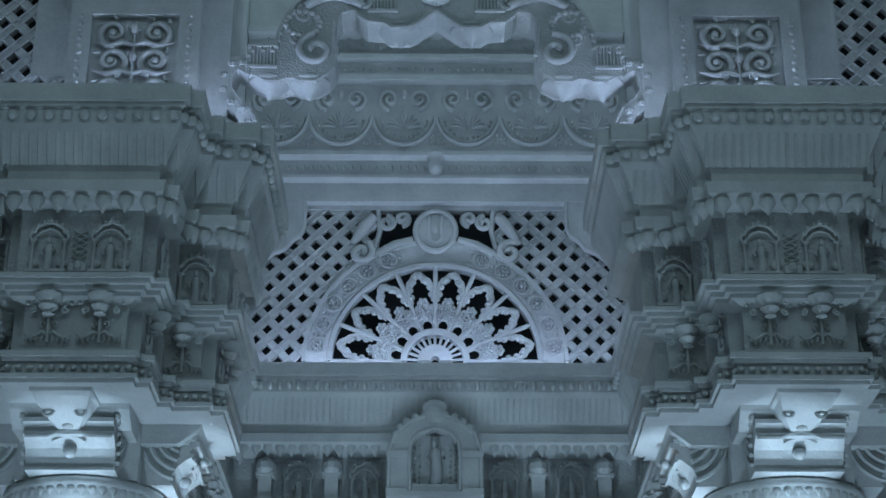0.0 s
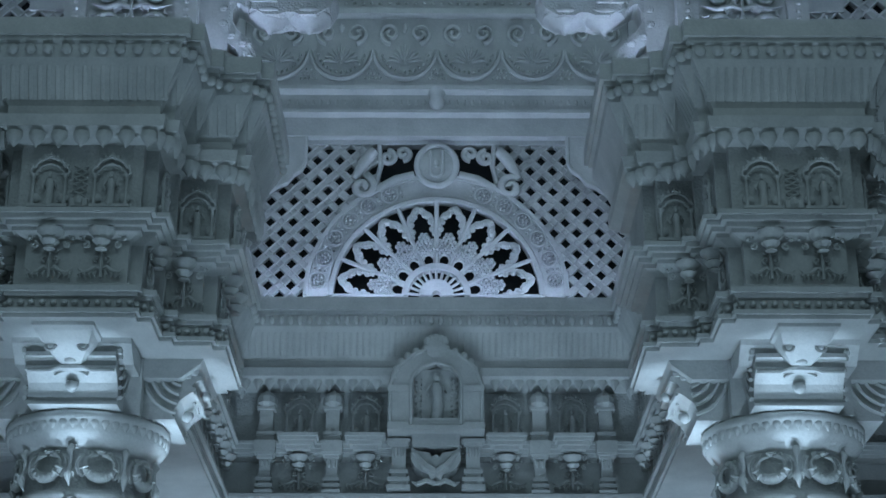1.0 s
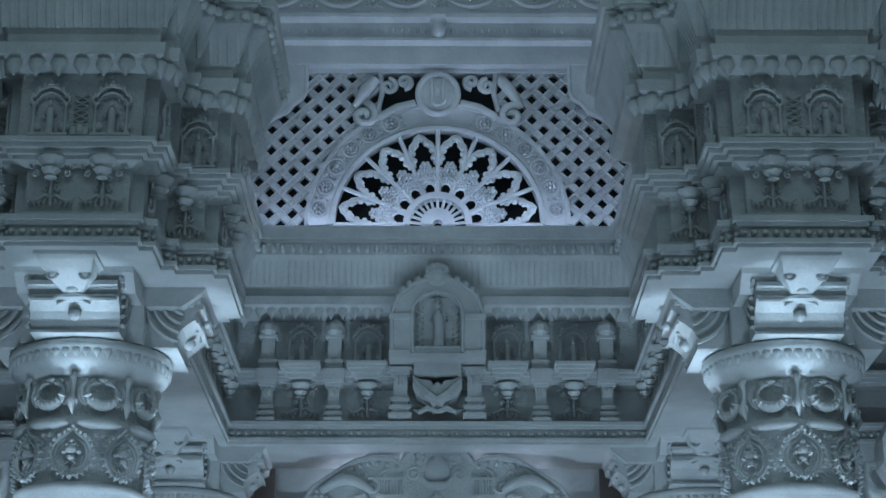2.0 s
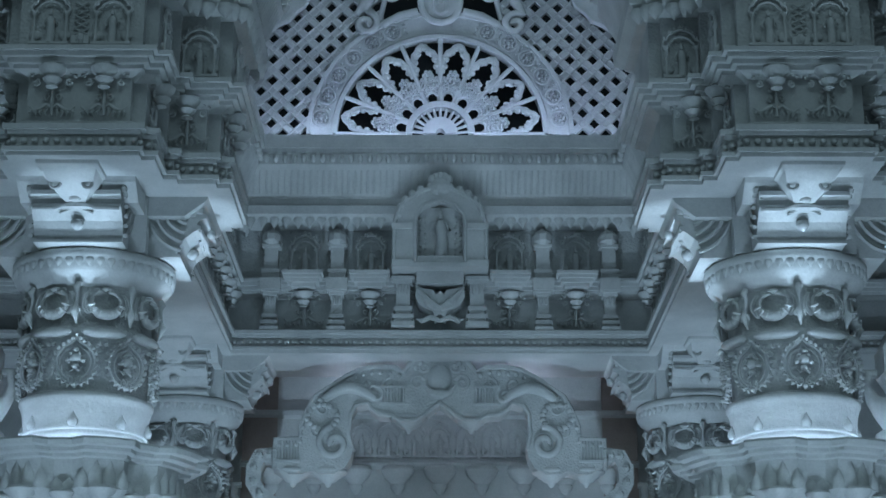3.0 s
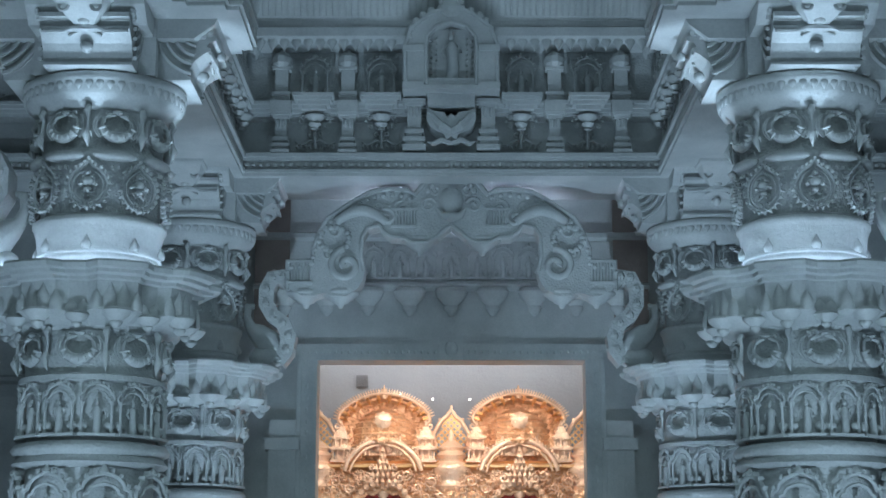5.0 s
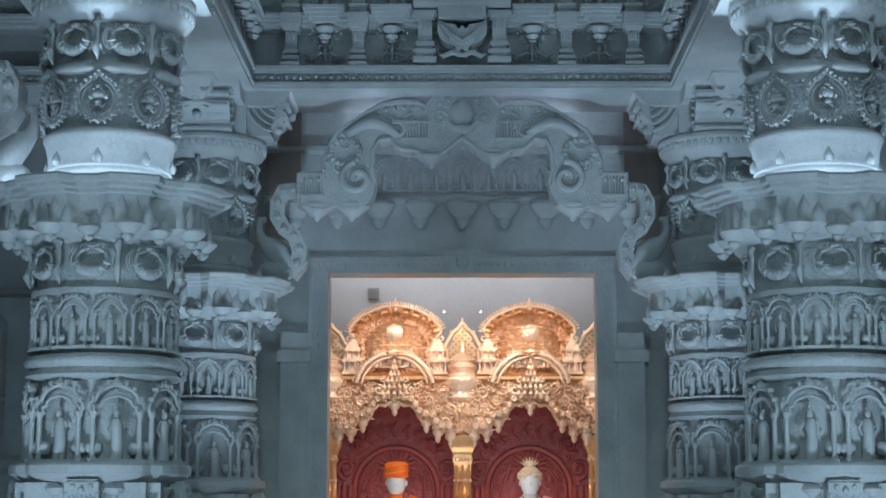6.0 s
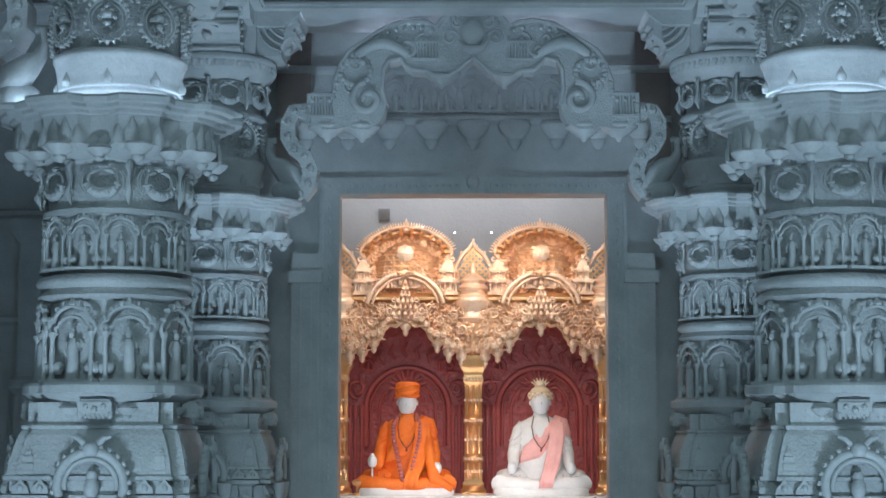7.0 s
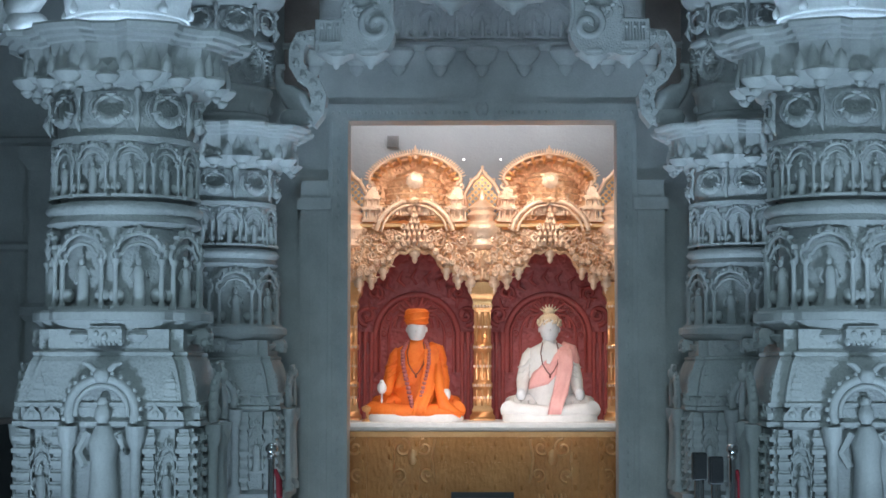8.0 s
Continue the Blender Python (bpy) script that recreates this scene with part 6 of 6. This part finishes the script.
def kiosk_bm():
    """A two-storeyed pillared kiosk with a stepped spire."""
    bm = bmesh.new()
    for w, z0, z1 in ((0.105, 0.0, 0.02), (0.095, 0.02, 0.035), (0.105, 0.125, 0.14), (0.115, 0.14, 0.152), (0.085, 0.152, 0.165), (0.08, 0.235, 0.25), (0.09, 0.25, 0.262)):
        box(bm, -w, w, -w, w, z0, z1)
    for z0, z1, xs, d in ((0.035, 0.125, (-0.08, -0.03, 0.03, 0.08), 0.08), (0.165, 0.235, (-0.06, 0.0, 0.06), 0.06)):
        for x in xs:
            lathe(bm, [(0.014, z0), (0.009, z0 + 0.02), (0.011, (z0 + z1) / 2), (0.009, z1 - 0.02), (0.015, z1)], 6, at=(x, -d, 0))
    box(bm, -0.06, 0.06, -0.03, 0.06, 0.035, 0.235)
    for k, w in enumerate((0.07, 0.058, 0.06, 0.045, 0.046, 0.03, 0.03)):
        box(bm, -w, w, -w, w, 0.262 + 0.015 * k, 0.277 + 0.015 * k)
    lathe(bm, [(0.025, 0.365), (0.03, 0.375), (0.014, 0.39), (0.016, 0.40), (0.003, 0.44)], 8)
    return bm


def valance_bm():
    """The cusped hanging front of one bay."""
    bm = bmesh.new()
    half = [(0.62, 2.93), (0.62, 2.44), (0.54, 2.42), (0.47, 2.43), (0.41, 2.45), (0.385, 2.48), (0.36, 2.545), (0.30, 2.56), (0.265, 2.54), (0.235, 2.58), (0.205, 2.65), (0.15, 2.70), (0.09, 2.69), (0.05, 2.715), (0, 2.73)]
    edge_pts = half[1:] + [(-x, z) for x, z in half[-2:0:-1]]
    loops(bm, [[(x, -0.08, 2.93), (x, -0.08, z), (x, 0.0, z), (x, 0.0, 2.93)] for x, z in edge_pts])
    box(bm, -0.61, 0.61, 0.006, 0.28, 2.76, 2.92)
    low = half[5:] + [(-x, z) for x, z in half[-2:4:-1]]
    tube(bm, [(x, -0.09, z) for x, z in low], 0.022, 6)
    tube(bm, [(x * 1.0, -0.11, z + 0.05) for x, z in low[1:-1]], 0.014, 6)
    return bm


def foliage_bm():
    """Small leaves and scrolls that cover the hanging front."""
    bm = bmesh.new()
    for k in range(260):
        x = rng.uniform(-0.60, 0.60)
        bottom = 2.47 if abs(x) > 0.38 else (2.58 if abs(x) > 0.23 else 2.73)
        z = rng.uniform(bottom, 2.90)
        a = rng.uniform(0, 6.28)
        r = rng.uniform(0.018, 0.036)
        y = -0.085 - rng.uniform(0, 0.03)
        tube(bm, [(x, y, z), (x + r * math.cos(a), y - 0.025, z + r * math.sin(a)), (x + 1.9 * r * math.cos(a + 0.5), y, z + 1.9 * r * math.sin(a + 0.5))], [0.007, 0.013, 0.003], 5)
    for sx in (-1, 1):
        for cx, cz, r in ((0.45, 2.80, 0.06), (0.53, 2.66, 0.055), (0.22, 2.86, 0.05), (0.40, 2.66, 0.05), (0.32, 2.74, 0.05), (0.55, 2.84, 0.05), (0.48, 2.54, 0.045)):
            tube(bm, spiral(sx * cx, cz, r, 1.5, rng.uniform(0, 360), sx, 18, y=-0.125), 0.009, 5)
    return bm


def pendant_bm():
    bm = bmesh.new()
    lathe(bm, [(0.004, -0.10), (0.02, -0.085), (0.03, -0.06), (0.025, -0.045), (0.05, -0.02), (0.055, 0.01), (0.035, 0.04), (0.05, 0.07)], 10)
    return bm


def crest_bm():
    """A tall leafy crest rising over the middle of the front between two curling arms."""
    bm = bmesh.new()
    for row, (z, n, w) in enumerate(((2.78, 5, 0.05), (2.84, 5, 0.042), (2.90, 4, 0.036), (2.96, 3, 0.03), (3.02, 2, 0.022), (3.07, 1, 0.0))):
        for k in range(n):
            x = (k - (n - 1) / 2) * w
            tube(bm, [(x, -0.13, z - 0.02), (x * 1.15, -0.175, z + 0.015), (x * 1.1, -0.15, z + 0.06)], [0.012, 0.02, 0.004], 6)
    for sx in (-1, 1):
        tube(bm, spiral(sx * 0.15, 2.83, 0.05, 1.4, 90, sx, 16, y=-0.15), 0.012, 6)
        tube(bm, spiral(sx * 0.11, 2.93, 0.032, 1.2, 90, sx, 12, y=-0.15), 0.009, 6)
        # leafy arms that step down to the sides
        for cx, cz in ((0.10, 2.775), (0.16, 2.75), (0.205, 2.70), (0.24, 2.64), (0.30, 2.61), (0.36, 2.60), (0.40, 2.54), (0.45, 2.50), (0.52, 2.49)):
            blob(bm, (sx * cx, -0.13, cz), (0.03, 0.04, 0.035), 8, 5)
            tube(bm, spiral(sx * cx, cz, 0.032, 1.1, 90, sx, 10, y=-0.165), 0.007, 5)
    return bm




def gable_bracket_bm():
    bm = bmesh.new()
    box(bm, -0.015, 0.015, -0.02, 0.12, -0.01, 0.035)
    tube(bm, [(0, -0.02, 0.02), (0, -0.03, -0.015), (0, 0.0, -0.05)], [0.012, 0.02, 0.006], 6)
    return bm


M_GDENT = link_mesh("gable_bracket", gable_bracket_bm(), GOLD_SMOOTH)
M_PENDG = link_mesh("pendant", pendant_bm(), PINKGOLD, True)
M_KIOSK = link_mesh("kiosk", kiosk_bm(), PINKGOLD, True)


def build_canopy(x):
    c = thing("gilded_canopy", "gilded carved canopy with round gable, kiosks and cusped front", "canopy", pose(x, 16.62, 0), "gilded canopies")
    part("dome_gable", dome_bm(), GOLD, c)
    part("gable_crest", dome_crest_bm(), PINKGOLD, c, smooth=True)
    pts = gable_path(0.87, 0.03)[4:-4]
    for a, b in zip(pts, pts[1:]):
        p = (Vector(a) + Vector(b)) / 2
        turn = math.degrees(math.atan2(p.x, p.z - 3.25))
        piece("gable_bracket", M_GDENT, c, pose(p.x, p.y, p.z, 0, turn, 0))
    bm = bmesh.new()
    loops(bm, [[(-0.632, -d, z), (0.632, -d, z), (0.632, 0.3, z), (-0.632, 0.3, z)] for d, z in ((0.06, 2.90), (0.10, 2.92), (0.14, 2.935), (0.14, 2.96), (0.08, 2.975), (0.06, 3.0))])
    part("cornice", bm, GOLD_SMOOTH, c)
    bm = bmesh.new()
    box(bm, -0.40, 0.40, 0.04, 0.3, 2.99, 3.26)
    part("attic", bm, GOLD, c)
    for px in (-0.40, 0.40):
        piece("kiosk", M_KIOSK, c, pose(px, -0.01, 2.985) @ Matrix.Diagonal((0.95, 0.95, 0.92, 1)))
    # the bright boss before the dome
    bm = bmesh.new()
    lathe(bm, [(0.075, 0.0), (0.08, 0.02), (0.06, 0.03), (0.064, 0.04), (0.03, 0.055), (0.008, 0.06)], 20, plan=lobed(10, 0.10), at=(0, -0.17, 3.37), turn=Matrix.Rotation(radians(90), 3, "X"))
    part("sun_boss", bm, PINKGOLD, c, smooth=True)
    # a pointed niche with two small busts
    bm = bmesh.new()
    pointed = [(-0.17, 3.05), (-0.175, 3.14), (-0.15, 3.22), (-0.09, 3.27), (-0.03, 3.295), (0.0, 3.32)]
    pointed = pointed + [(-x, z) for x, z in pointed[-2::-1]]
    tube(bm, [(x, -0.12, z) for x, z in pointed], 0.02, 6)
    tube(bm, [(x * 0.78, -0.11, 3.05 + (z - 3.05) * 0.80) for x, z in pointed], 0.012, 5)
    plate(bm, [(x * 0.9, 3.02 + (z - 3.02) * 0.92) for x, z in pointed], -0.08, -0.05)
    for x, z in pointed[1:-1]:
        blob(bm, (x * 1.12, -0.12, z + 0.015), (0.014, 0.014, 0.018), 5, 4)
    for sx in (-1, 1):
        blob(bm, (sx * 0.05, -0.10, 3.12), (0.035, 0.025, 0.06), 8, 5)
        blob(bm, (sx * 0.05, -0.105, 3.195), (0.02, 0.02, 0.024), 7, 5)
    part("figure_niche", bm, PINKGOLD, c, smooth=True)
    # the large ogee arch before it
    bm = bmesh.new()
    ogee = [(-0.36, 2.90), (-0.33, 2.99), (-0.28, 3.06), (-0.20, 3.13), (-0.12, 3.17), (-0.05, 3.18), (0.0, 3.205)]
    ogee = ogee + [(-x, z) for x, z in ogee[-2::-1]]
    tube(bm, [(x, -0.15, z) for x, z in ogee], 0.022, 7)
    tube(bm, [(x * 0.86, -0.145, 2.88 + (z - 2.88) * 0.86) for x, z in ogee], 0.012, 6)
    for (xa, za), (xb, zb) in zip(ogee, ogee[1:]):
        for k in range(3):
            x, z = xa + (xb - xa) * k / 3, za + (zb - za) * k / 3
            blob(bm, (x * 1.09, -0.15, z + 0.022), (0.011, 0.012, 0.014), 5, 4)
    part("front_arch", bm, PINKGOLD, c, smooth=True)
    part("valance", valance_bm(), GOLD, c)
    part("foliage_carving", foliage_bm(), PINKGOLD, c, smooth=True)
    part("crest", crest_bm(), PINKGOLD, c, smooth=True)
    for px, pz in ((-0.30, 2.53), (0.30, 2.53), (-0.41, 2.44), (0.41, 2.44), (-0.53, 2.40), (0.53, 2.40), (0.0, 2.69)):
        piece("pendant", M_PENDG, c, pose(px, -0.06, pz))
    bm = bmesh.new()
    lathe(bm, [(0.03, 3.60), (0.035, 3.63), (0.015, 3.66), (0.02, 3.68), (0.003, 3.73)], 8, at=(0, 0.03, 0))
    part("finial", bm, PINKGOLD, c, smooth=True)
    return c


canopy = build_canopy(-0.64)
copy_thing(canopy, pose(0.64, 16.62, 0))


def post_bm():
    bm = bmesh.new()
    loops(bm, [stepped_square(w, 0.02, z) for w, z in ((0.12, 0), (0.12, 0.04), (0.10, 0.06), (0.10, 0.10), (0.085, 0.12), (0.085, 0.30), (0.095, 0.31), (0.095, 0.35), (0.082, 0.36), (0.082, 0.66), (0.092, 0.67), (0.092, 0.71), (0.08, 0.72), (0.08, 1.04), (0.095, 1.06), (0.095, 1.09), (0.085, 1.11), (0.10, 1.16), (0.125, 1.20), (0.125, 1.30))])
    return bm


def post_beads_bm():
    bm = bmesh.new()
    for k in range(6):
        blob(bm, (-0.075 + 0.03 * k, -0.096, 0), (0.015, 0.014, 0.018), 5, 4)
    return bm


M_POST = link_mesh("shaft", post_bm(), GOLD_SMOOTH, True)
M_ROD = link_mesh("rod", bm_of(tube, [(0, 0, 0), (0, -0.005, 0.5), (0, 0, 1)], [0.012, 0.019, 0.012], 7), GOLD_SMOOTH, True)
M_POSTB = link_mesh("bead_bands", post_beads_bm(), PINKGOLD, True)
for x in (-1.27, 0.0, 1.27):
    p = thing("gilded_post", "gilded carved post carrying the canopy", "post", pose(x, 16.66, 1.112), "gilded posts")
    piece("shaft", M_POST, p, Matrix())
    for z0, z1 in ((0.14, 0.29), (0.38, 0.64), (0.74, 1.02)):
        for rx in (-0.055, 0.0, 0.055):
            piece("rod", M_ROD, p, pose(rx, -0.084, z0) @ Matrix.Diagonal((1, 1, z1 - z0, 1)))
    for z in (0.215, 0.33, 0.51, 0.69, 0.88, 1.075):
        piece("bead_band", M_POSTB, p, pose(0, 0, z))
    g = thing("gilded_gable", "small gilded pointed gable with a lattice between the canopies", "gable", pose(x, 16.66, 0), "gilded gables")
    bm = bmesh.new()
    prof = [(-0.20, 2.98), (-0.20, 3.10), (-0.15, 3.16), (-0.17, 3.26), (-0.10, 3.38), (-0.03, 3.44), (0.0, 3.50)]
    prof = prof + [(-a, b) for a, b in prof[-2::-1]]
    tube(bm, [(a, 0, b) for a, b in prof], 0.022, 6)
    for a, b in prof[2:-2]:
        blob(bm, (a * 1.1, 0, b + 0.02), (0.016, 0.016, 0.02), 5, 4)
    part("gable_rim", bm, PINKGOLD, g, smooth=True)
    segs = []
    for sense in (1, -1):
        for k in range(-8, 9):
            segs += clip_line((k * 0.06 - 0.35 * sense, 2.9), (k * 0.06 + 0.35 * sense, 3.6), lambda u, w: abs(u) < 0.16 - max(0, w - 3.22) * 0.6 and 3.0 < w < 3.46)
    part("gable_lattice", bar_bm(segs, 0.007, 0.0, 0.02), GOLD_SMOOTH, g)
    bm = bmesh.new()
    lathe(bm, [(0.12, 2.72), (0.16, 2.76), (0.13, 2.79), (0.13, 2.84), (0.17, 2.87), (0.19, 2.93), (0.16, 2.97), (0.12, 2.99), (0.12, 3.02), (0.15, 3.05), (0.11, 3.09), (0.13, 3.12), (0.07, 3.17), (0.03, 3.20), (0.035, 3.23), (0.005, 3.30)], 16, plan=lobed(8, 0.08), at=(0, -0.06, 0))
    part("bulb", bm, PINKGOLD, g, smooth=True)
    bm = bmesh.new()
    lathe(bm, [(0.01, 2.36), (0.04, 2.40), (0.06, 2.44), (0.10, 2.50), (0.12, 2.58), (0.16, 2.66), (0.14, 2.72)], 14, at=(0, -0.03, 0))
    for k in range(40):
        a = rng.uniform(3.3, 6.1)
        z = rng.uniform(2.50, 2.75)
        blob(bm, (0.15 * math.cos(a), -0.03 + 0.15 * math.sin(a), z), (0.02, 0.02, 0.025), 5, 4)
    part("corbel", bm, GOLD, g, smooth=True)


# ---- red throne backs ----
def throne(x):
    t = thing("throne_back", "dark red carved wooden throne back", "throne", pose(x, 16.95, 1.112), "throne backs")
    bm = bmesh.new()
    box(bm, -0.60, 0.60, 0, 0.08, 0, 1.75)
    part("panel", bm, RED, t)
    bm = bmesh.new()
    for r, w in ((0.40, 0.03), (0.355, 0.012), (0.27, 0.014)):
        tube(bm, [(-r, -0.01, 0.45)] + elliptic(r, r * 1.0, 0.80, -0.01, 24, 180, 0) + [(r, -0.01, 0.45)], w, 6)
    part("arch_mouldings", bm, RED_PLAIN, t, smooth=True)
    for sx in (-1, 1):
        for px in (0.44, 0.50, 0.555):
            bm = bmesh.new()
            lathe(bm, [(0.03, 0), (0.03, 0.08), (0.018, 0.1), (0.018, 0.72), (0.03, 0.75), (0.022, 0.80), (0.028, 0.84)], 8, at=(sx * px, -0.015, 0))
            part("side_rod", bm, RED_PLAIN, t, smooth=True)
        bm = bmesh.new()
        tube(bm, spiral(sx * 0.48, 1.0, 0.10, 1.4, -90, sx, 20, y=-0.01), 0.022, 6)
        tube(bm, spiral(sx * 0.40, 1.22, 0.08, 1.3, -60, -sx, 18, y=-0.01), 0.018, 6)
        part("side_scroll", bm, RED_PLAIN, t, smooth=True)
    bm = bmesh.new()
    for k in range(24):
        a = radians(7.5 * k + 3)
        for r in (0.15, 0.21):
            blob(bm, (r * math.cos(a), -0.01, 0.88 + r * math.sin(a)), (0.02, 0.02, 0.02), 5, 4)
    for sx in (-1, 1):
        tube(bm, spiral(sx * 0.08, 1.12, 0.07, 1.2, 0, sx, 14, y=-0.01), 0.014, 5)
    for k in range(13):
        a = radians(15 * k)
        tube(bm, spiral(0.315 * math.cos(a), 0.82 + 0.315 * math.sin(a), 0.032, 1.2, 40 * k, 1 if k % 2 else -1, 12, y=-0.012), 0.008, 5)
        if 0 < k < 12:
            tube(bm, [(0.44 * math.cos(a), -0.01, 0.84 + 0.46 * math.sin(a)), (0.49 * math.cos(a + 0.1), -0.03, 0.86 + 0.51 * math.sin(a + 0.1)), (0.54 * math.cos(a), -0.01, 0.88 + 0.57 * math.sin(a))], [0.012, 0.022, 0.006], 6)
    for k in range(11):
        a = radians(18 * k)
        tube(bm, [(0.10 * math.cos(a), -0.01, 1.0 + 0.10 * math.sin(a)), (0.15 * math.cos(a), -0.03, 1.0 + 0.15 * math.sin(a)), (0.20 * math.cos(a), -0.01, 1.0 + 0.20 * math.sin(a))], [0.01, 0.018, 0.005], 6)
    part("halo_carving", bm, RED_PLAIN, t, smooth=True)
    return t


throne(-0.635)
throne(0.635)

# ---- small things on the shrine's back wall ----
vent = thing("wall_vent", "small square grey vent on the shrine wall", "vent", pose(-0.92, 17.995, 3.94))
bm = bmesh.new()
box(bm, -0.06, 0.06, -0.02, 0.0, -0.06, 0.06)
part("frame", bm, VENT, vent)
for k in range(5):
    bm = bmesh.new()
    box(bm, -0.052, 0.052, -0.028, -0.02, -0.05 + 0.021 * k, -0.038 + 0.021 * k)
    part("slat", bm, VENT, vent)
for px, pz in ((-0.19, 3.745), (0.19, 3.745), (-0.52, 3.80)):
    d = thing("wall_spotlight", "small round lit spotlight on the shrine wall", "spotlight", pose(px, 17.995, pz), "wall spotlights")
    bm = bmesh.new()
    lathe(bm, [(0.012, 0.0), (0.012, 0.05), (0.010, 0.055)], 12, turn=Matrix.Rotation(radians(90), 3, "X"))
    part("housing", bm, CHROME, d)
    bm = bmesh.new()
    lathe(bm, [(0.010, 0.056), (0.008, 0.062), (0.003, 0.064)], 12, turn=Matrix.Rotation(radians(90), 3, "X"))
    part("lens", bm, DOWNLIGHT, d)


# ---- barrier posts and signs before the shrine ----
def stanchion(x, y):
    s = thing("barrier_post", "chrome barrier post with a hanging red velvet rope", "barrier post", pose(x, y, 0), "barrier posts")
    bm = bmesh.new()
    lathe(bm, [(0.15, 0.0), (0.15, 0.015), (0.10, 0.03), (0.03, 0.045)], 20)
    part("base", bm, CHROME, s, smooth=True)
    bm = bmesh.new()
    lathe(bm, [(0.024, 0.04), (0.024, 0.94), (0.034, 0.945), (0.034, 0.965), (0.02, 0.975)], 14)
    part("pole", bm, CHROME, s, smooth=True)
    bm = bmesh.new()
    blob(bm, (0, 0, 1.01), (0.045, 0.045, 0.045), 14, 9)
    part("ball", bm, CHROME, s, smooth=True)
    bm = bmesh.new()
    tube(bm, [(0.03, 0, 0.86), (0.055, 0.02, 0.78), (0.065, 0.03, 0.5), (0.07, 0.05, 0.25)], [0.012, 0.024, 0.026, 0.026], 10)
    part("rope", bm, ROPE, s, smooth=True)


stanchion(-1.985, 12.95)
stanchion(-1.555, 12.95)
stanchion(1.83, 12.95)
for x, h in ((1.58, 0.99), (1.70, 0.96)):
    s = thing("belt_post", "black-headed steel belt barrier post", "barrier post", pose(x, 12.9, 0), "belt posts")
    bm = bmesh.new()
    lathe(bm, [(0.16, 0), (0.16, 0.02), (0.05, 0.03)], 18)
    part("base", bm, BLACK, s)
    bm = bmesh.new()
    lathe(bm, [(0.035, 0.02), (0.035, h - 0.18)], 12)
    part("pole", bm, CHROME, s, smooth=True)
    bm = bmesh.new()
    loops(bm, [stepped_square(w, 0.015, z) for w, z in ((0.045, h - 0.2), (0.052, h - 0.19), (0.052, h - 0.01), (0.045, h))])
    part("head", bm, BLACK, s)
cab = thing("dark_cabinet", "dark brown low cabinet standing by the wall", "cabinet", pose(-4.32, 14.5, 0))
bm = bmesh.new()
loops(bm, [[(-0.36, -0.2, z), (0.36, -0.2, z), (0.36, 0.45, z), (-0.36, 0.45, z)] for z in (0.06, 1.14)])
part("body", bm, BLACK, cab)
bm = bmesh.new()
box(bm, -0.38, 0.38, -0.22, 0.46, 1.14, 1.18)
part("top", bm, BROWN, cab)
bm = bmesh.new()
box(bm, -0.33, 0.33, -0.17, 0.42, 0.0, 0.06)
part("plinth", bm, BLACK, cab)
